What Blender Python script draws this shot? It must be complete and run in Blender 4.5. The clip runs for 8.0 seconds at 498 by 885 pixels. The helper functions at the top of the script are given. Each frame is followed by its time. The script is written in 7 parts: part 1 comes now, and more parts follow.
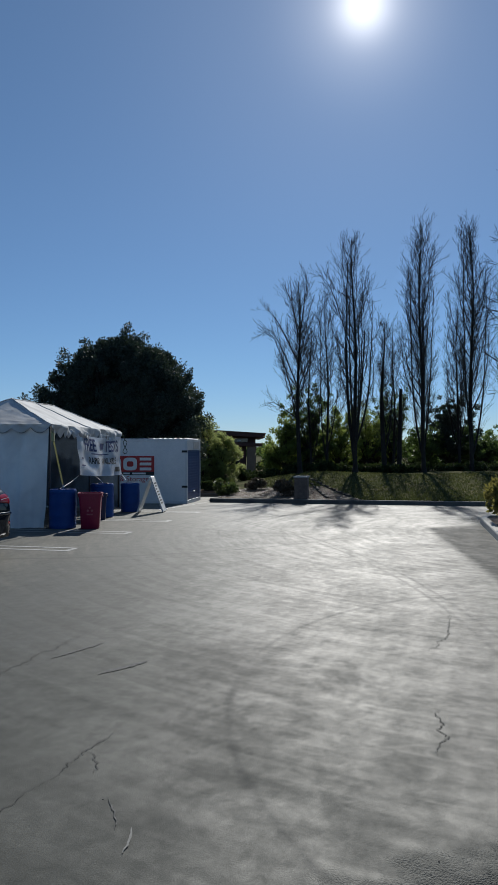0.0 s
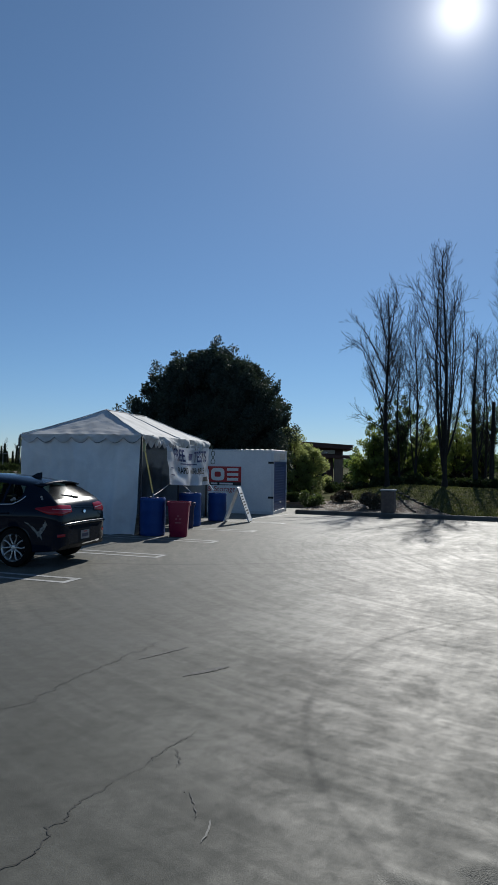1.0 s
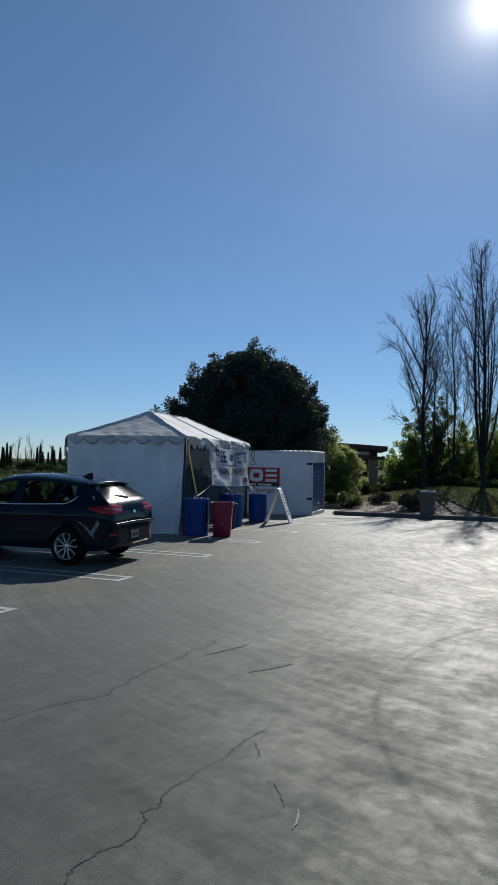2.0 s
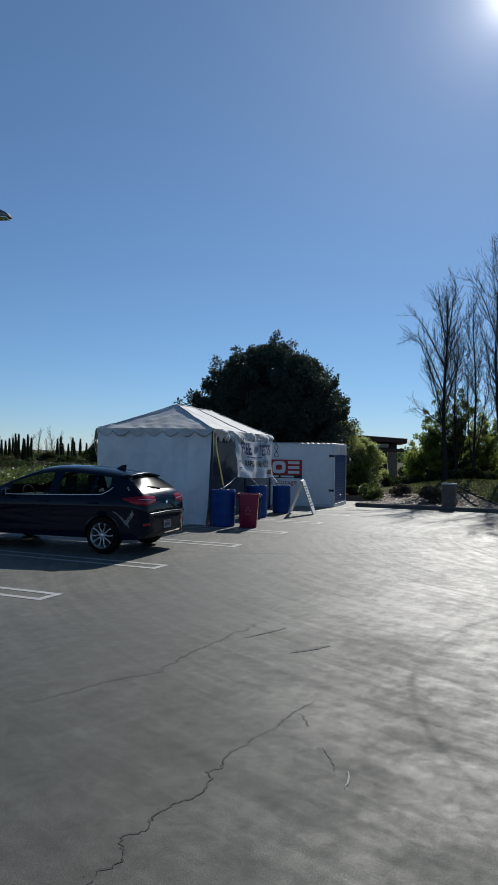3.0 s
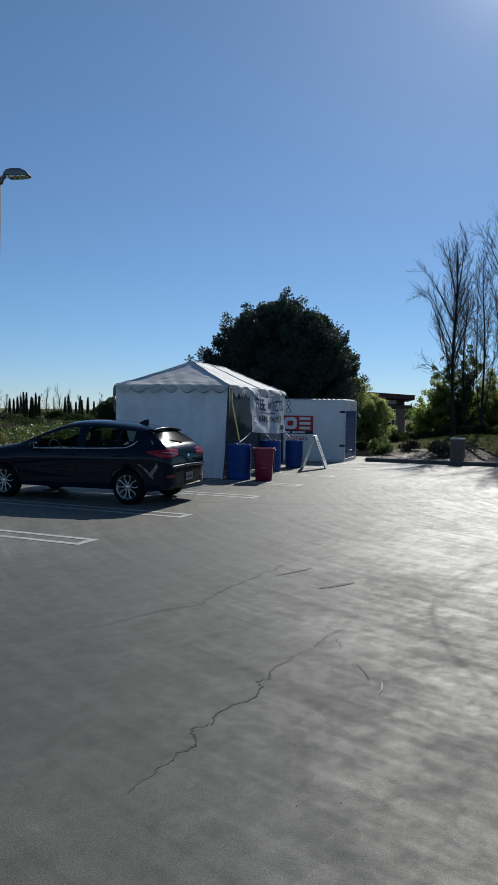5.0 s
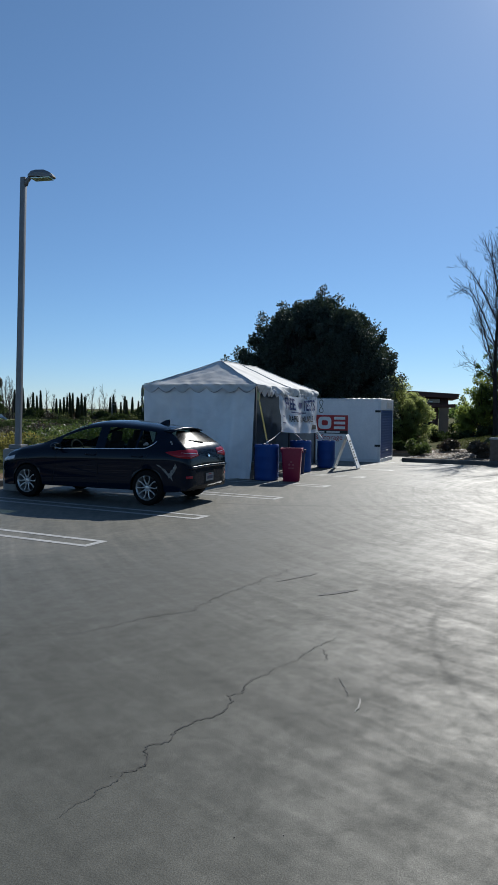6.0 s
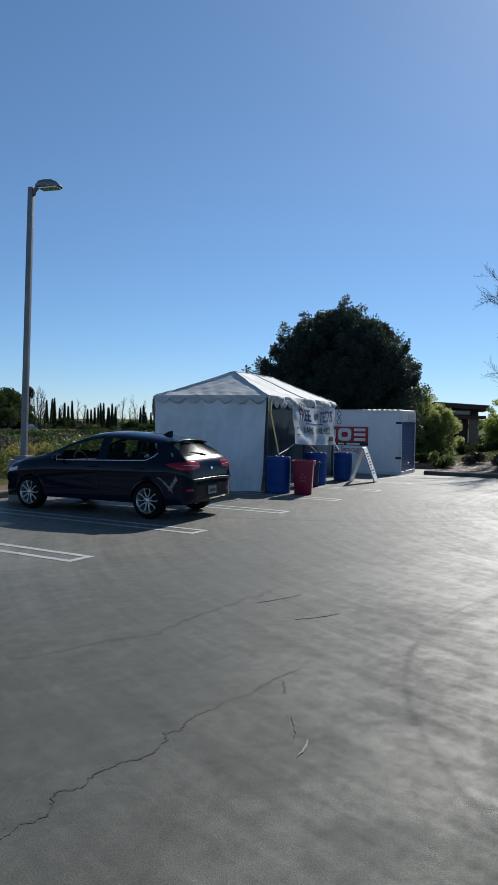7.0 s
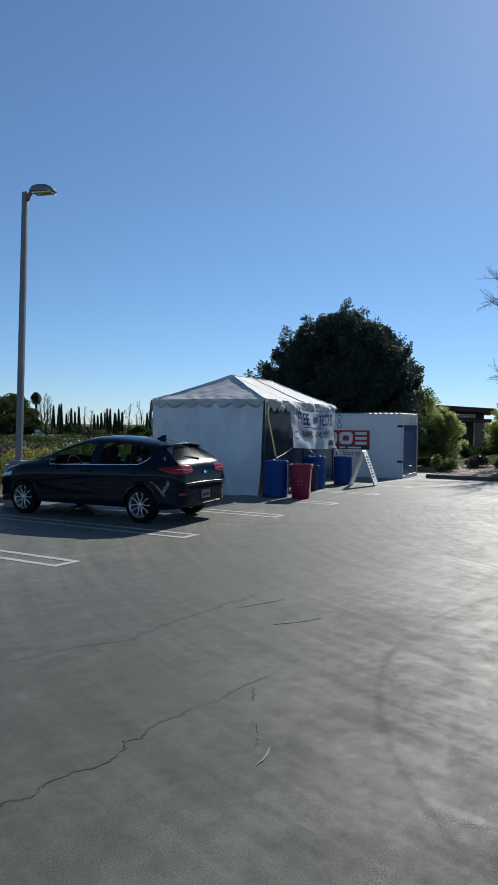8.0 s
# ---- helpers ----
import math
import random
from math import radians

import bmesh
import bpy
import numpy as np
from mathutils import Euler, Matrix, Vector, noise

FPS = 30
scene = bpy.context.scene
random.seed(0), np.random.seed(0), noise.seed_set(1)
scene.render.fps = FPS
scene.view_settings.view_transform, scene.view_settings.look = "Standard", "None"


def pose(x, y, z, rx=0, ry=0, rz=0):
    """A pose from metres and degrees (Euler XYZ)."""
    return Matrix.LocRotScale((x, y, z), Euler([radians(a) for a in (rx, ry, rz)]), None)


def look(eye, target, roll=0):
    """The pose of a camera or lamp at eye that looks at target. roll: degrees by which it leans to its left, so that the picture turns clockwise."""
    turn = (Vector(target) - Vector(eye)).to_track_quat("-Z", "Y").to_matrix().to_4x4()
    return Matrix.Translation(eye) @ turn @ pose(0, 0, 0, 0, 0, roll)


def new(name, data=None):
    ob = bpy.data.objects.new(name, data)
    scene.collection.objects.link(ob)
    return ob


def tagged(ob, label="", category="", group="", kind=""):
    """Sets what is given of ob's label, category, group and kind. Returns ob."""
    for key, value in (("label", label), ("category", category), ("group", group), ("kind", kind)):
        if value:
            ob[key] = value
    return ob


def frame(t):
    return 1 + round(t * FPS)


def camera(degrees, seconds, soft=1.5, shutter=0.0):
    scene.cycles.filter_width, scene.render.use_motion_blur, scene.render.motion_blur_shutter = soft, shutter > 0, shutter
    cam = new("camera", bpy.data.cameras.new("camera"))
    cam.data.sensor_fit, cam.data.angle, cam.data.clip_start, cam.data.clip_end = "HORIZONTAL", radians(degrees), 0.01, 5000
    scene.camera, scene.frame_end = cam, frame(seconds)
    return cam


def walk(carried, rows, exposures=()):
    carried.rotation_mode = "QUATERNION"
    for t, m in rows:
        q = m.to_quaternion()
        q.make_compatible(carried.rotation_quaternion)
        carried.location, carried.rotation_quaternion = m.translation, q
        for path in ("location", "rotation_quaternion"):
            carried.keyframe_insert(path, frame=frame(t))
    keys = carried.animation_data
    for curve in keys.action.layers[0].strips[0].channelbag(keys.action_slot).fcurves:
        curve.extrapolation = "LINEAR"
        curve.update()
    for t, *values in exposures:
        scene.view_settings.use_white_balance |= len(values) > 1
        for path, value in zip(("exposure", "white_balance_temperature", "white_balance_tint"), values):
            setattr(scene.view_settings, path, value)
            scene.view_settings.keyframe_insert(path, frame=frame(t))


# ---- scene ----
cam = camera(38.3, 8.0, soft=1.2)
PATH = [
    (0, (0.088, 0.093, 1.738), (0.153, 2.092, 1.761), -0.1),
    (0.5, (0.14, -0.031, 1.763), (0.034, 1.966, 1.803), 0.2),
    (1, (0.134, -0.098, 1.762), (-0.045, 1.893, 1.814), 0.8),
    (1.5, (0.023, -0.14, 1.755), (-0.2, 1.846, 1.811), 0.9),
    (2, (-0.137, -0.254, 1.755), (-0.401, 1.727, 1.809), 0.9),
    (3.5, (-0.404, -0.909, 1.766), (-0.72, 1.066, 1.773), 1.0),
    (4, (-0.519, -1.127, 1.733), (-0.822, 0.85, 1.709), 1.0),
    (5.5, (-0.345, -1.099, 1.697), (-0.716, 0.864, 1.598), 0.6),
    (6, (-0.064, -0.816, 1.71), (-0.513, 1.131, 1.62), 0.6),
    (6.5, (0.132, -0.506, 1.696), (-0.37, 1.428, 1.622), 0.8),
    (7, (0.355, -0.359, 1.728), (-0.182, 1.566, 1.667), 0.8),
    (7.5, (0.519, -0.254, 1.726), (-0.033, 1.668, 1.675), 0.7),
    (8, (0.582, -0.209, 1.707), (0.023, 1.711, 1.659), 0.5),
]
walk(cam, [(t, look(eye, target, roll)) for t, eye, target, roll in PATH], exposures=[(0, -0.28), (1.5, -0.2), (3.5, -0.1), (5.5, 0.03), (6.2, 0.16), (8, 0.2)])


# ---- world, sun and exposure ----
SUN = Vector((0.163, 0.835, 0.525)).normalized()
world = bpy.data.worlds.new("sky")
scene.world = world
world.use_nodes = True
wn = world.node_tree.nodes
sky = wn.new("ShaderNodeTexSky")
sky.sky_type = "NISHITA"
sky.sun_disc = False
sky.sun_elevation = math.asin(SUN.z)
sky.sun_rotation = math.atan2(SUN.x, SUN.y)
sky.air_density, sky.dust_density, sky.ozone_density, sky.altitude = 1.0, 0.0, 5.0, 2500
wl = world.node_tree.links
rich = wn.new("ShaderNodeHueSaturation")
rich.inputs["Saturation"].default_value = 1.0
wl.new(sky.outputs[0], rich.inputs["Color"])
tcw = wn.new("ShaderNodeTexCoord")
# clear dry air: less white towards the horizon
sepw = wn.new("ShaderNodeSeparateXYZ")
wl.new(tcw.outputs["Generated"], sepw.inputs[0])
air = wn.new("ShaderNodeValToRGB")
for _ in range(2):
    air.color_ramp.elements.new(0.5)
for el, (p, c) in zip(air.color_ramp.elements, ((0.0, (0.66, 0.71, 0.8, 1)), (0.12, (0.76, 0.835, 0.85, 1)), (0.32, (0.92, 0.975, 0.94, 1)), (0.65, (1.07, 1.14, 1.06, 1)))):
    el.position, el.color = p, c
wl.new(sepw.outputs["Z"], air.inputs[0])
dry = wn.new("ShaderNodeMix")
dry.data_type, dry.blend_type = "RGBA", "MULTIPLY"
dry.inputs["Factor"].default_value = 1.0
wl.new(rich.outputs[0], dry.inputs["A"])
wl.new(air.outputs[0], dry.inputs["B"])
# the sun's own glare in the sky round it
dotp = wn.new("ShaderNodeVectorMath")
dotp.operation = "DOT_PRODUCT"
wl.new(tcw.outputs["Generated"], dotp.inputs[0])
dotp.inputs[1].default_value = SUN
base_colour = dry.outputs["Result"]
for power, amount in ((2300, 9.0), (380, 3.2), (40, 0.9), (10, 0.5)):
    pw = wn.new("ShaderNodeMath")
    pw.operation = "POWER"
    pw.use_clamp = True
    wl.new(dotp.outputs["Value"], pw.inputs[0])
    pw.inputs[1].default_value = power
    mx = wn.new("ShaderNodeMix")
    mx.data_type, mx.blend_type = "RGBA", "ADD"
    wl.new(pw.outputs[0], mx.inputs["Factor"])
    wl.new(base_colour, mx.inputs["A"])
    mx.inputs["B"].default_value = (amount, amount * 0.97, amount * 0.93, 1)
    base_colour = mx.outputs["Result"]
wl.new(base_colour, wn["Background"].inputs[0])
wn["Background"].inputs[1].default_value = 0.1
lamp = bpy.data.lights.new("sun", "SUN")
lamp.energy, lamp.angle, lamp.color = 4.9, radians(0.53), (1.0, 0.98, 0.925)
new("sun", lamp).matrix_world = look(SUN * 200, (0, 0, 0))


# ---- materials ----
def material(name, rough=0.6, metal=0.0, spec=0.5):
    m = bpy.data.materials.new(name)
    m.use_nodes = True
    b = m.node_tree.nodes["Principled BSDF"]
    b.inputs["Roughness"].default_value = rough
    b.inputs["Metallic"].default_value = metal
    b.inputs["Specular IOR Level"].default_value = spec
    return m, m.node_tree.nodes, m.node_tree.links, b


def noise_node(n, l, scale, detail=4, rough=0.6, vec=None, distort=0.0):
    k = n.new("ShaderNodeTexNoise")
    k.inputs["Scale"].default_value, k.inputs["Detail"].default_value = scale, detail
    k.inputs["Roughness"].default_value, k.inputs["Distortion"].default_value = rough, distort
    if vec is not None:
        l.new(vec, k.inputs["Vector"])
    return k


def ramp(n, l, fac, stops):
    k = n.new("ShaderNodeValToRGB")
    e = k.color_ramp.elements
    while len(e) < len(stops):
        e.new(0.5)
    for el, (p, c) in zip(e, stops):
        el.position = p
        el.color = (*c, 1) if len(c) == 3 else c
    l.new(fac, k.inputs[0])
    return k


def grey(v):
    return (v, v, v)


def plain(name, c1, c2, scale=6.0, fine=60.0, rough=0.6, metal=0.0, bump=0.02, spec=0.5, vary=0.0):
    """Two colours mixed by a coarse and a fine noise, with relief. vary: shift of lightness from object to object."""
    m, n, l, b = material(name, rough, metal, spec)
    tc = n.new("ShaderNodeTexCoord")
    a = noise_node(n, l, scale, 5, 0.6, tc.outputs["Object"])
    f = noise_node(n, l, fine, 3, 0.6, tc.outputs["Object"])
    mixed = n.new("ShaderNodeMath")
    mixed.operation = "MULTIPLY_ADD"
    mixed.inputs[1].default_value = 0.35
    l.new(f.outputs[0], mixed.inputs[0])
    sc = n.new("ShaderNodeMath")
    sc.operation = "MULTIPLY"
    sc.inputs[1].default_value = 0.65
    l.new(a.outputs[0], sc.inputs[0])
    l.new(sc.outputs[0], mixed.inputs[2])
    r = ramp(n, l, mixed.outputs[0], [(0.34, c1), (0.66, c2)])
    out = r.outputs[0]
    if vary:
        info = n.new("ShaderNodeObjectInfo")
        hsv = n.new("ShaderNodeHueSaturation")
        mr = n.new("ShaderNodeMapRange")
        mr.inputs["To Min"].default_value, mr.inputs["To Max"].default_value = 1 - vary, 1 + vary
        l.new(info.outputs["Random"], mr.inputs["Value"])
        l.new(mr.outputs[0], hsv.inputs["Value"])
        l.new(out, hsv.inputs["Color"])
        out = hsv.outputs[0]
    l.new(out, b.inputs["Base Color"])
    if bump:
        k = n.new("ShaderNodeBump")
        k.inputs["Strength"].default_value, k.inputs["Distance"].default_value = 0.6, bump
        l.new(mixed.outputs[0], k.inputs["Height"])
        l.new(k.outputs[0], b.inputs["Normal"])
    return m


def leafy(name, c1, c2, through_colour, part_through=0.35, rough=0.5, spec=0.3):
    """Leaves that differ one from another and let some light through."""
    m, n, l, b = material(name, rough, 0, spec)
    geo = n.new("ShaderNodeNewGeometry")
    r = ramp(n, l, geo.outputs["Random Per Island"], [(0.0, c1), (1.0, c2)])
    l.new(r.outputs[0], b.inputs["Base Color"])
    t = n.new("ShaderNodeBsdfTranslucent")
    t.inputs[0].default_value = (*through_colour, 1)
    mx = n.new("ShaderNodeMixShader")
    mx.inputs[0].default_value = part_through
    l.new(b.outputs[0], mx.inputs[1])
    l.new(t.outputs[0], mx.inputs[2])
    l.new(mx.outputs[0], n["Material Output"].inputs[0])
    return m


def fabric(name, c1, c2, see=0.3, glow=(0.7, 0.7, 0.68), rough=0.55, wrinkle=0.02):
    """Vinyl-coated tent cloth with creases and grime, which lets light through."""
    m, n, l, b = material(name, rough, 0, 0.4)
    tc = n.new("ShaderNodeTexCoord")
    a = noise_node(n, l, 1.3, 5, 0.6, tc.outputs["Object"], 0.6)
    r = ramp(n, l, a.outputs[0], [(0.3, c1), (0.62, c2)])
    l.new(r.outputs[0], b.inputs["Base Color"])
    crease = noise_node(n, l, 3.6, 4, 0.55, tc.outputs["Object"], 1.9)
    k = n.new("ShaderNodeBump")
    k.inputs["Strength"].default_value, k.inputs["Distance"].default_value = 0.5, wrinkle
    l.new(crease.outputs[0], k.inputs["Height"])
    l.new(k.outputs[0], b.inputs["Normal"])
    t = n.new("ShaderNodeBsdfTranslucent")
    t.inputs[0].default_value = (*glow, 1)
    mx = n.new("ShaderNodeMixShader")
    mx.inputs[0].default_value = see
    l.new(b.outputs[0], mx.inputs[1])
    l.new(t.outputs[0], mx.inputs[2])
    l.new(mx.outputs[0], n["Material Output"].inputs[0])
    return m


def asphalt():
    m, n, l, b = material("asphalt", 0.5, 0, 0.17)
    geo = n.new("ShaderNodeNewGeometry")
    pos = geo.outputs["Position"]

    def math_node(op, a, c=None, clamp=False):
        k = n.new("ShaderNodeMath")
        k.operation, k.use_clamp = op, clamp
        for i, v in enumerate((a, c)):
            if v is None:
                continue
            if isinstance(v, (int, float)):
                k.inputs[i].default_value = v
            else:
                l.new(v, k.inputs[i])
        return k.outputs[0]

    def streaks(turn, sx, sy, scale, distort):
        mp = n.new("ShaderNodeMapping")
        mp.vector_type = "TEXTURE"
        mp.inputs["Rotation"].default_value = (0, 0, radians(turn))
        mp.inputs["Scale"].default_value = (1 / sx, 1 / sy, 1)
        l.new(pos, mp.inputs["Vector"])
        return noise_node(n, l, scale, 4, 0.55, mp.outputs[0], distort).outputs[0]

    big = noise_node(n, l, 0.16, 3, 0.55, pos, 0.8).outputs[0]
    mid = noise_node(n, l, 0.9, 5, 0.6, pos, 0.6).outputs[0]
    grain = noise_node(n, l, 140, 2, 0.7, pos).outputs[0]
    pebble = noise_node(n, l, 115, 4, 0.8, pos).outputs[0]
    def sweep(cx, cy, across, round_, distort):
        """Brushed arcs round a point, as turning wheels leave them."""
        d = n.new("ShaderNodeVectorMath")
        d.operation = "SUBTRACT"
        l.new(pos, d.inputs[0])
        d.inputs[1].default_value = (cx, cy, 0)
        sp = n.new("ShaderNodeSeparateXYZ")
        l.new(d.outputs[0], sp.inputs[0])
        ln = n.new("ShaderNodeVectorMath")
        ln.operation = "LENGTH"
        l.new(d.outputs[0], ln.inputs[0])
        cb = n.new("ShaderNodeCombineXYZ")
        l.new(math_node("MULTIPLY", ln.outputs["Value"], across), cb.inputs[0])
        l.new(math_node("MULTIPLY", math_node("ARCTAN2", sp.outputs["X"], sp.outputs["Y"]), round_), cb.inputs[1])
        return noise_node(n, l, 1.0, 5, 0.6, cb.outputs[0], distort).outputs[0]

    s1 = streaks(62, 1.2, 6.5, 1.0, 0.4)
    s2 = streaks(118, 1.1, 5.5, 1.0, 0.4)
    s3 = sweep(-14.0, 12.0, 6.0, 8.0, 0.4)
    s4 = sweep(7.0, 4.0, 7.5, 8.0, 0.5)
    s5 = sweep(7.5, 15.0, 6.5, 5.0, 0.4)
    blotch = noise_node(n, l, 2.3, 5, 0.62, pos, 1.1).outputs[0]
    fine = noise_node(n, l, 9, 6, 0.72, pos, 0.5).outputs[0]
    streak = math_node("ADD", math_node("ADD", math_node("MULTIPLY", s1, 0.07), math_node("MULTIPLY", s2, 0.07)), math_node("ADD", math_node("MULTIPLY", s3, 0.2), math_node("ADD", math_node("MULTIPLY", s4, 0.15), math_node("MULTIPLY", s5, 0.43))))
    tone = math_node("ADD", math_node("ADD", math_node("MULTIPLY", big, 0.13), math_node("ADD", math_node("MULTIPLY", mid, 0.15), math_node("MULTIPLY", blotch, 0.1))), math_node("ADD", math_node("MULTIPLY", streak, 0.4), math_node("MULTIPLY", fine, 0.2)))
    place = n.new("ShaderNodeSeparateXYZ")
    l.new(pos, place.inputs[0])
    # the bays' side is toned lighter than the lane, with a ragged edge
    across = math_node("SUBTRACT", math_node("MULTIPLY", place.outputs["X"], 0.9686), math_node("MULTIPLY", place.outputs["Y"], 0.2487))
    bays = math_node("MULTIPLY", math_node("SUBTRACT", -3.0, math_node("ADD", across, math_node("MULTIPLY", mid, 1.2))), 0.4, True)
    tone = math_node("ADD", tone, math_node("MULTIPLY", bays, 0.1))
    # old stains and broad darker patches on the near pavement
    stains = None
    for cx, cy, wide_, deep, much in ((0.02, 4.35, 0.42, 0.85, 1.0), (-0.55, 3.75, 0.8, 0.3, 0.7), (-1.2, 3.6, 1.6, 1.5, 0.75), (-0.4, 5.6, 1.2, 1.3, 0.55), (0.8, 2.6, 1.3, 0.35, 0.6), (-0.1, 6.3, 0.5, 0.5, 0.45), (1.1, 3.95, 0.8, 0.2, 0.5)):
        ox = math_node("DIVIDE", math_node("SUBTRACT", place.outputs["X"], cx), wide_)
        oy = math_node("DIVIDE", math_node("SUBTRACT", place.outputs["Y"], cy), deep)
        far_ = math_node("SQRT", math_node("ADD", math_node("MULTIPLY", ox, ox), math_node("MULTIPLY", oy, oy)))
        far_ = math_node("ADD", far_, math_node("MULTIPLY", math_node("SUBTRACT", blotch, 0.5), 2.4))
        k = math_node("MULTIPLY", math_node("MULTIPLY", math_node("SUBTRACT", 1.25, far_), 1.3, True), much)
        stains = k if stains is None else math_node("MAXIMUM", stains, k)
    tone = math_node("SUBTRACT", tone, math_node("MULTIPLY", stains, 0.055))
    # arcs left by turning tyres
    marks = None
    for cx, cy, r, w in ((4.29, 4.79, 4.19, 0.05), (-20.75, 8.1, 23.24, 0.045), (-20.75, 8.1, 23.4, 0.04), (-3.5, 20.0, 8.2, 0.1), (3.0, 20.0, 5.2, 0.1)):
        sub = n.new("ShaderNodeVectorMath")
        sub.operation = "DISTANCE"
        l.new(pos, sub.inputs[0])
        sub.inputs[1].default_value = (cx, cy, 0)
        off = math_node("ABSOLUTE", math_node("SUBTRACT", sub.outputs["Value"], r))
        k = math_node("SUBTRACT", 1.0, math_node("DIVIDE", off, w), True)
        marks = k if marks is None else math_node("MAXIMUM", marks, k)
    marks = math_node("MULTIPLY", marks, math_node("MULTIPLY", math_node("SUBTRACT", math_node("MULTIPLY", math_node("ADD", mid, big), 0.5), 0.38), 6.0, True), True)
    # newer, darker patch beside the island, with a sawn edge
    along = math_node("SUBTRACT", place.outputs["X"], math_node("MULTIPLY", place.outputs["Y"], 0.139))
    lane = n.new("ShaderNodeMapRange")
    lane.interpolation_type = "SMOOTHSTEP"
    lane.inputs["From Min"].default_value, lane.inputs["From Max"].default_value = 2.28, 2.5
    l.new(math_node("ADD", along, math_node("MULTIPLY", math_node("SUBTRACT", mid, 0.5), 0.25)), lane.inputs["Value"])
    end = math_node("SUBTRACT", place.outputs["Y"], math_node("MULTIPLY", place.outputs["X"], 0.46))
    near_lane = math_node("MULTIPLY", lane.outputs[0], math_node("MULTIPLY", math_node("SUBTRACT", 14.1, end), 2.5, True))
    r = ramp(n, l, tone, [(0.35, (0.055, 0.057, 0.05)), (0.44, (0.079, 0.08, 0.069)), (0.53, (0.112, 0.111, 0.094)), (0.64, (0.2, 0.19, 0.16))])
    dark = n.new("ShaderNodeMix")
    dark.data_type = "RGBA"
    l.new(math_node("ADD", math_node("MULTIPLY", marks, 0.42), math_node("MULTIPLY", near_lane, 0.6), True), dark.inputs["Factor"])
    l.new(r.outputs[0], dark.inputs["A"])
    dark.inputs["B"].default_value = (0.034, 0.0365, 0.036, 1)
    speck = n.new("ShaderNodeMix")
    speck.data_type, speck.blend_type = "RGBA", "MULTIPLY"
    speck.inputs["Factor"].default_value = 0.55
    l.new(dark.outputs["Result"], speck.inputs["A"])
    l.new(ramp(n, l, grain, [(0.35, grey(0.4)), (0.65, grey(1.5))]).outputs[0], speck.inputs["B"])
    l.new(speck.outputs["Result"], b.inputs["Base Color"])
    rough = n.new("ShaderNodeMapRange")
    rough.inputs["From Min"].default_value, rough.inputs["From Max"].default_value = 0.36, 0.52
    rough.inputs["To Min"].default_value, rough.inputs["To Max"].default_value = 0.78, 0.54
    l.new(tone, rough.inputs["Value"])
    chip = math_node("MULTIPLY", math_node("SUBTRACT", pebble, 0.58), 6.0, True)
    l.new(math_node("ADD", math_node("SUBTRACT", rough.outputs[0], math_node("MULTIPLY", chip, 0.3)), math_node("ADD", math_node("MULTIPLY", near_lane, 0.18), math_node("MULTIPLY", marks, 0.06))), b.inputs["Roughness"])
    k1 = n.new("ShaderNodeBump")
    k1.inputs["Strength"].default_value, k1.inputs["Distance"].default_value = 0.5, 0.0042
    stone = noise_node(n, l, 38, 3, 0.75, pos, 0.4).outputs[0]
    l.new(math_node("ADD", math_node("ADD", pebble, grain), math_node("MULTIPLY", stone, 0.7)), k1.inputs["Height"])
    worn = noise_node(n, l, 0.75, 3, 0.6, pos, 0.5).outputs[0]
    # patches where the coarse stones stand bare
    cells = n.new("ShaderNodeTexVoronoi")
    cells.inputs["Scale"].default_value = 135
    l.new(pos, cells.inputs["Vector"])
    bx = math_node("DIVIDE", math_node("SUBTRACT", place.outputs["X"], 1.05), 1.0)
    by = math_node("DIVIDE", math_node("SUBTRACT", place.outputs["Y"], 2.8), 0.8)
    bald = math_node("SUBTRACT", 1.2, math_node("SQRT", math_node("ADD", math_node("MULTIPLY", bx, bx), math_node("MULTIPLY", by, by))), True)
    bare = math_node("MULTIPLY", math_node("SUBTRACT", math_node("ADD", math_node("MULTIPLY", worn, 0.6), math_node("MULTIPLY", blotch, 0.4)), math_node("SUBTRACT", 0.58, math_node("MULTIPLY", bald, 0.2))), 8.0, True)
    k0 = n.new("ShaderNodeBump")
    k0.invert = True
    k0.inputs["Distance"].default_value = 0.006
    l.new(math_node("MULTIPLY", bare, math_node("ADD", math_node("MULTIPLY", bald, 1.2), 0.15)), k0.inputs["Strength"])
    l.new(cells.outputs["Distance"], k0.inputs["Height"])
    l.new(k0.outputs[0], k1.inputs["Normal"])
    l.new(math_node("ADD", math_node("MULTIPLY", math_node("MULTIPLY", math_node("SUBTRACT", worn, 0.46), 5.0, True), math_node("ADD", math_node("MULTIPLY", bald, 0.9), 0.12)), 0.2), k1.inputs["Strength"])
    k2 = n.new("ShaderNodeBump")
    k2.inputs["Strength"].default_value, k2.inputs["Distance"].default_value = 0.1, 0.02
    l.new(streak, k2.inputs["Height"])
    l.new(k1.outputs[0], k2.inputs["Normal"])
    l.new(k2.outputs[0], b.inputs["Normal"])
    return m


def glass(name, tint=(0.55, 0.62, 0.6), see=0.8):
    """Thin tinted pane: part clear, part mirror."""
    m, n, l, b = material(name, 0.02, 0, 0.5)
    b.inputs["Base Color"].default_value = (0.01, 0.012, 0.012, 1)
    t = n.new("ShaderNodeBsdfTransparent")
    t.inputs[0].default_value = (*tint, 1)
    mx = n.new("ShaderNodeMixShader")
    mx.inputs[0].default_value = see
    l.new(b.outputs[0], mx.inputs[1])
    l.new(t.outputs[0], mx.inputs[2])
    l.new(mx.outputs[0], n["Material Output"].inputs[0])
    return m


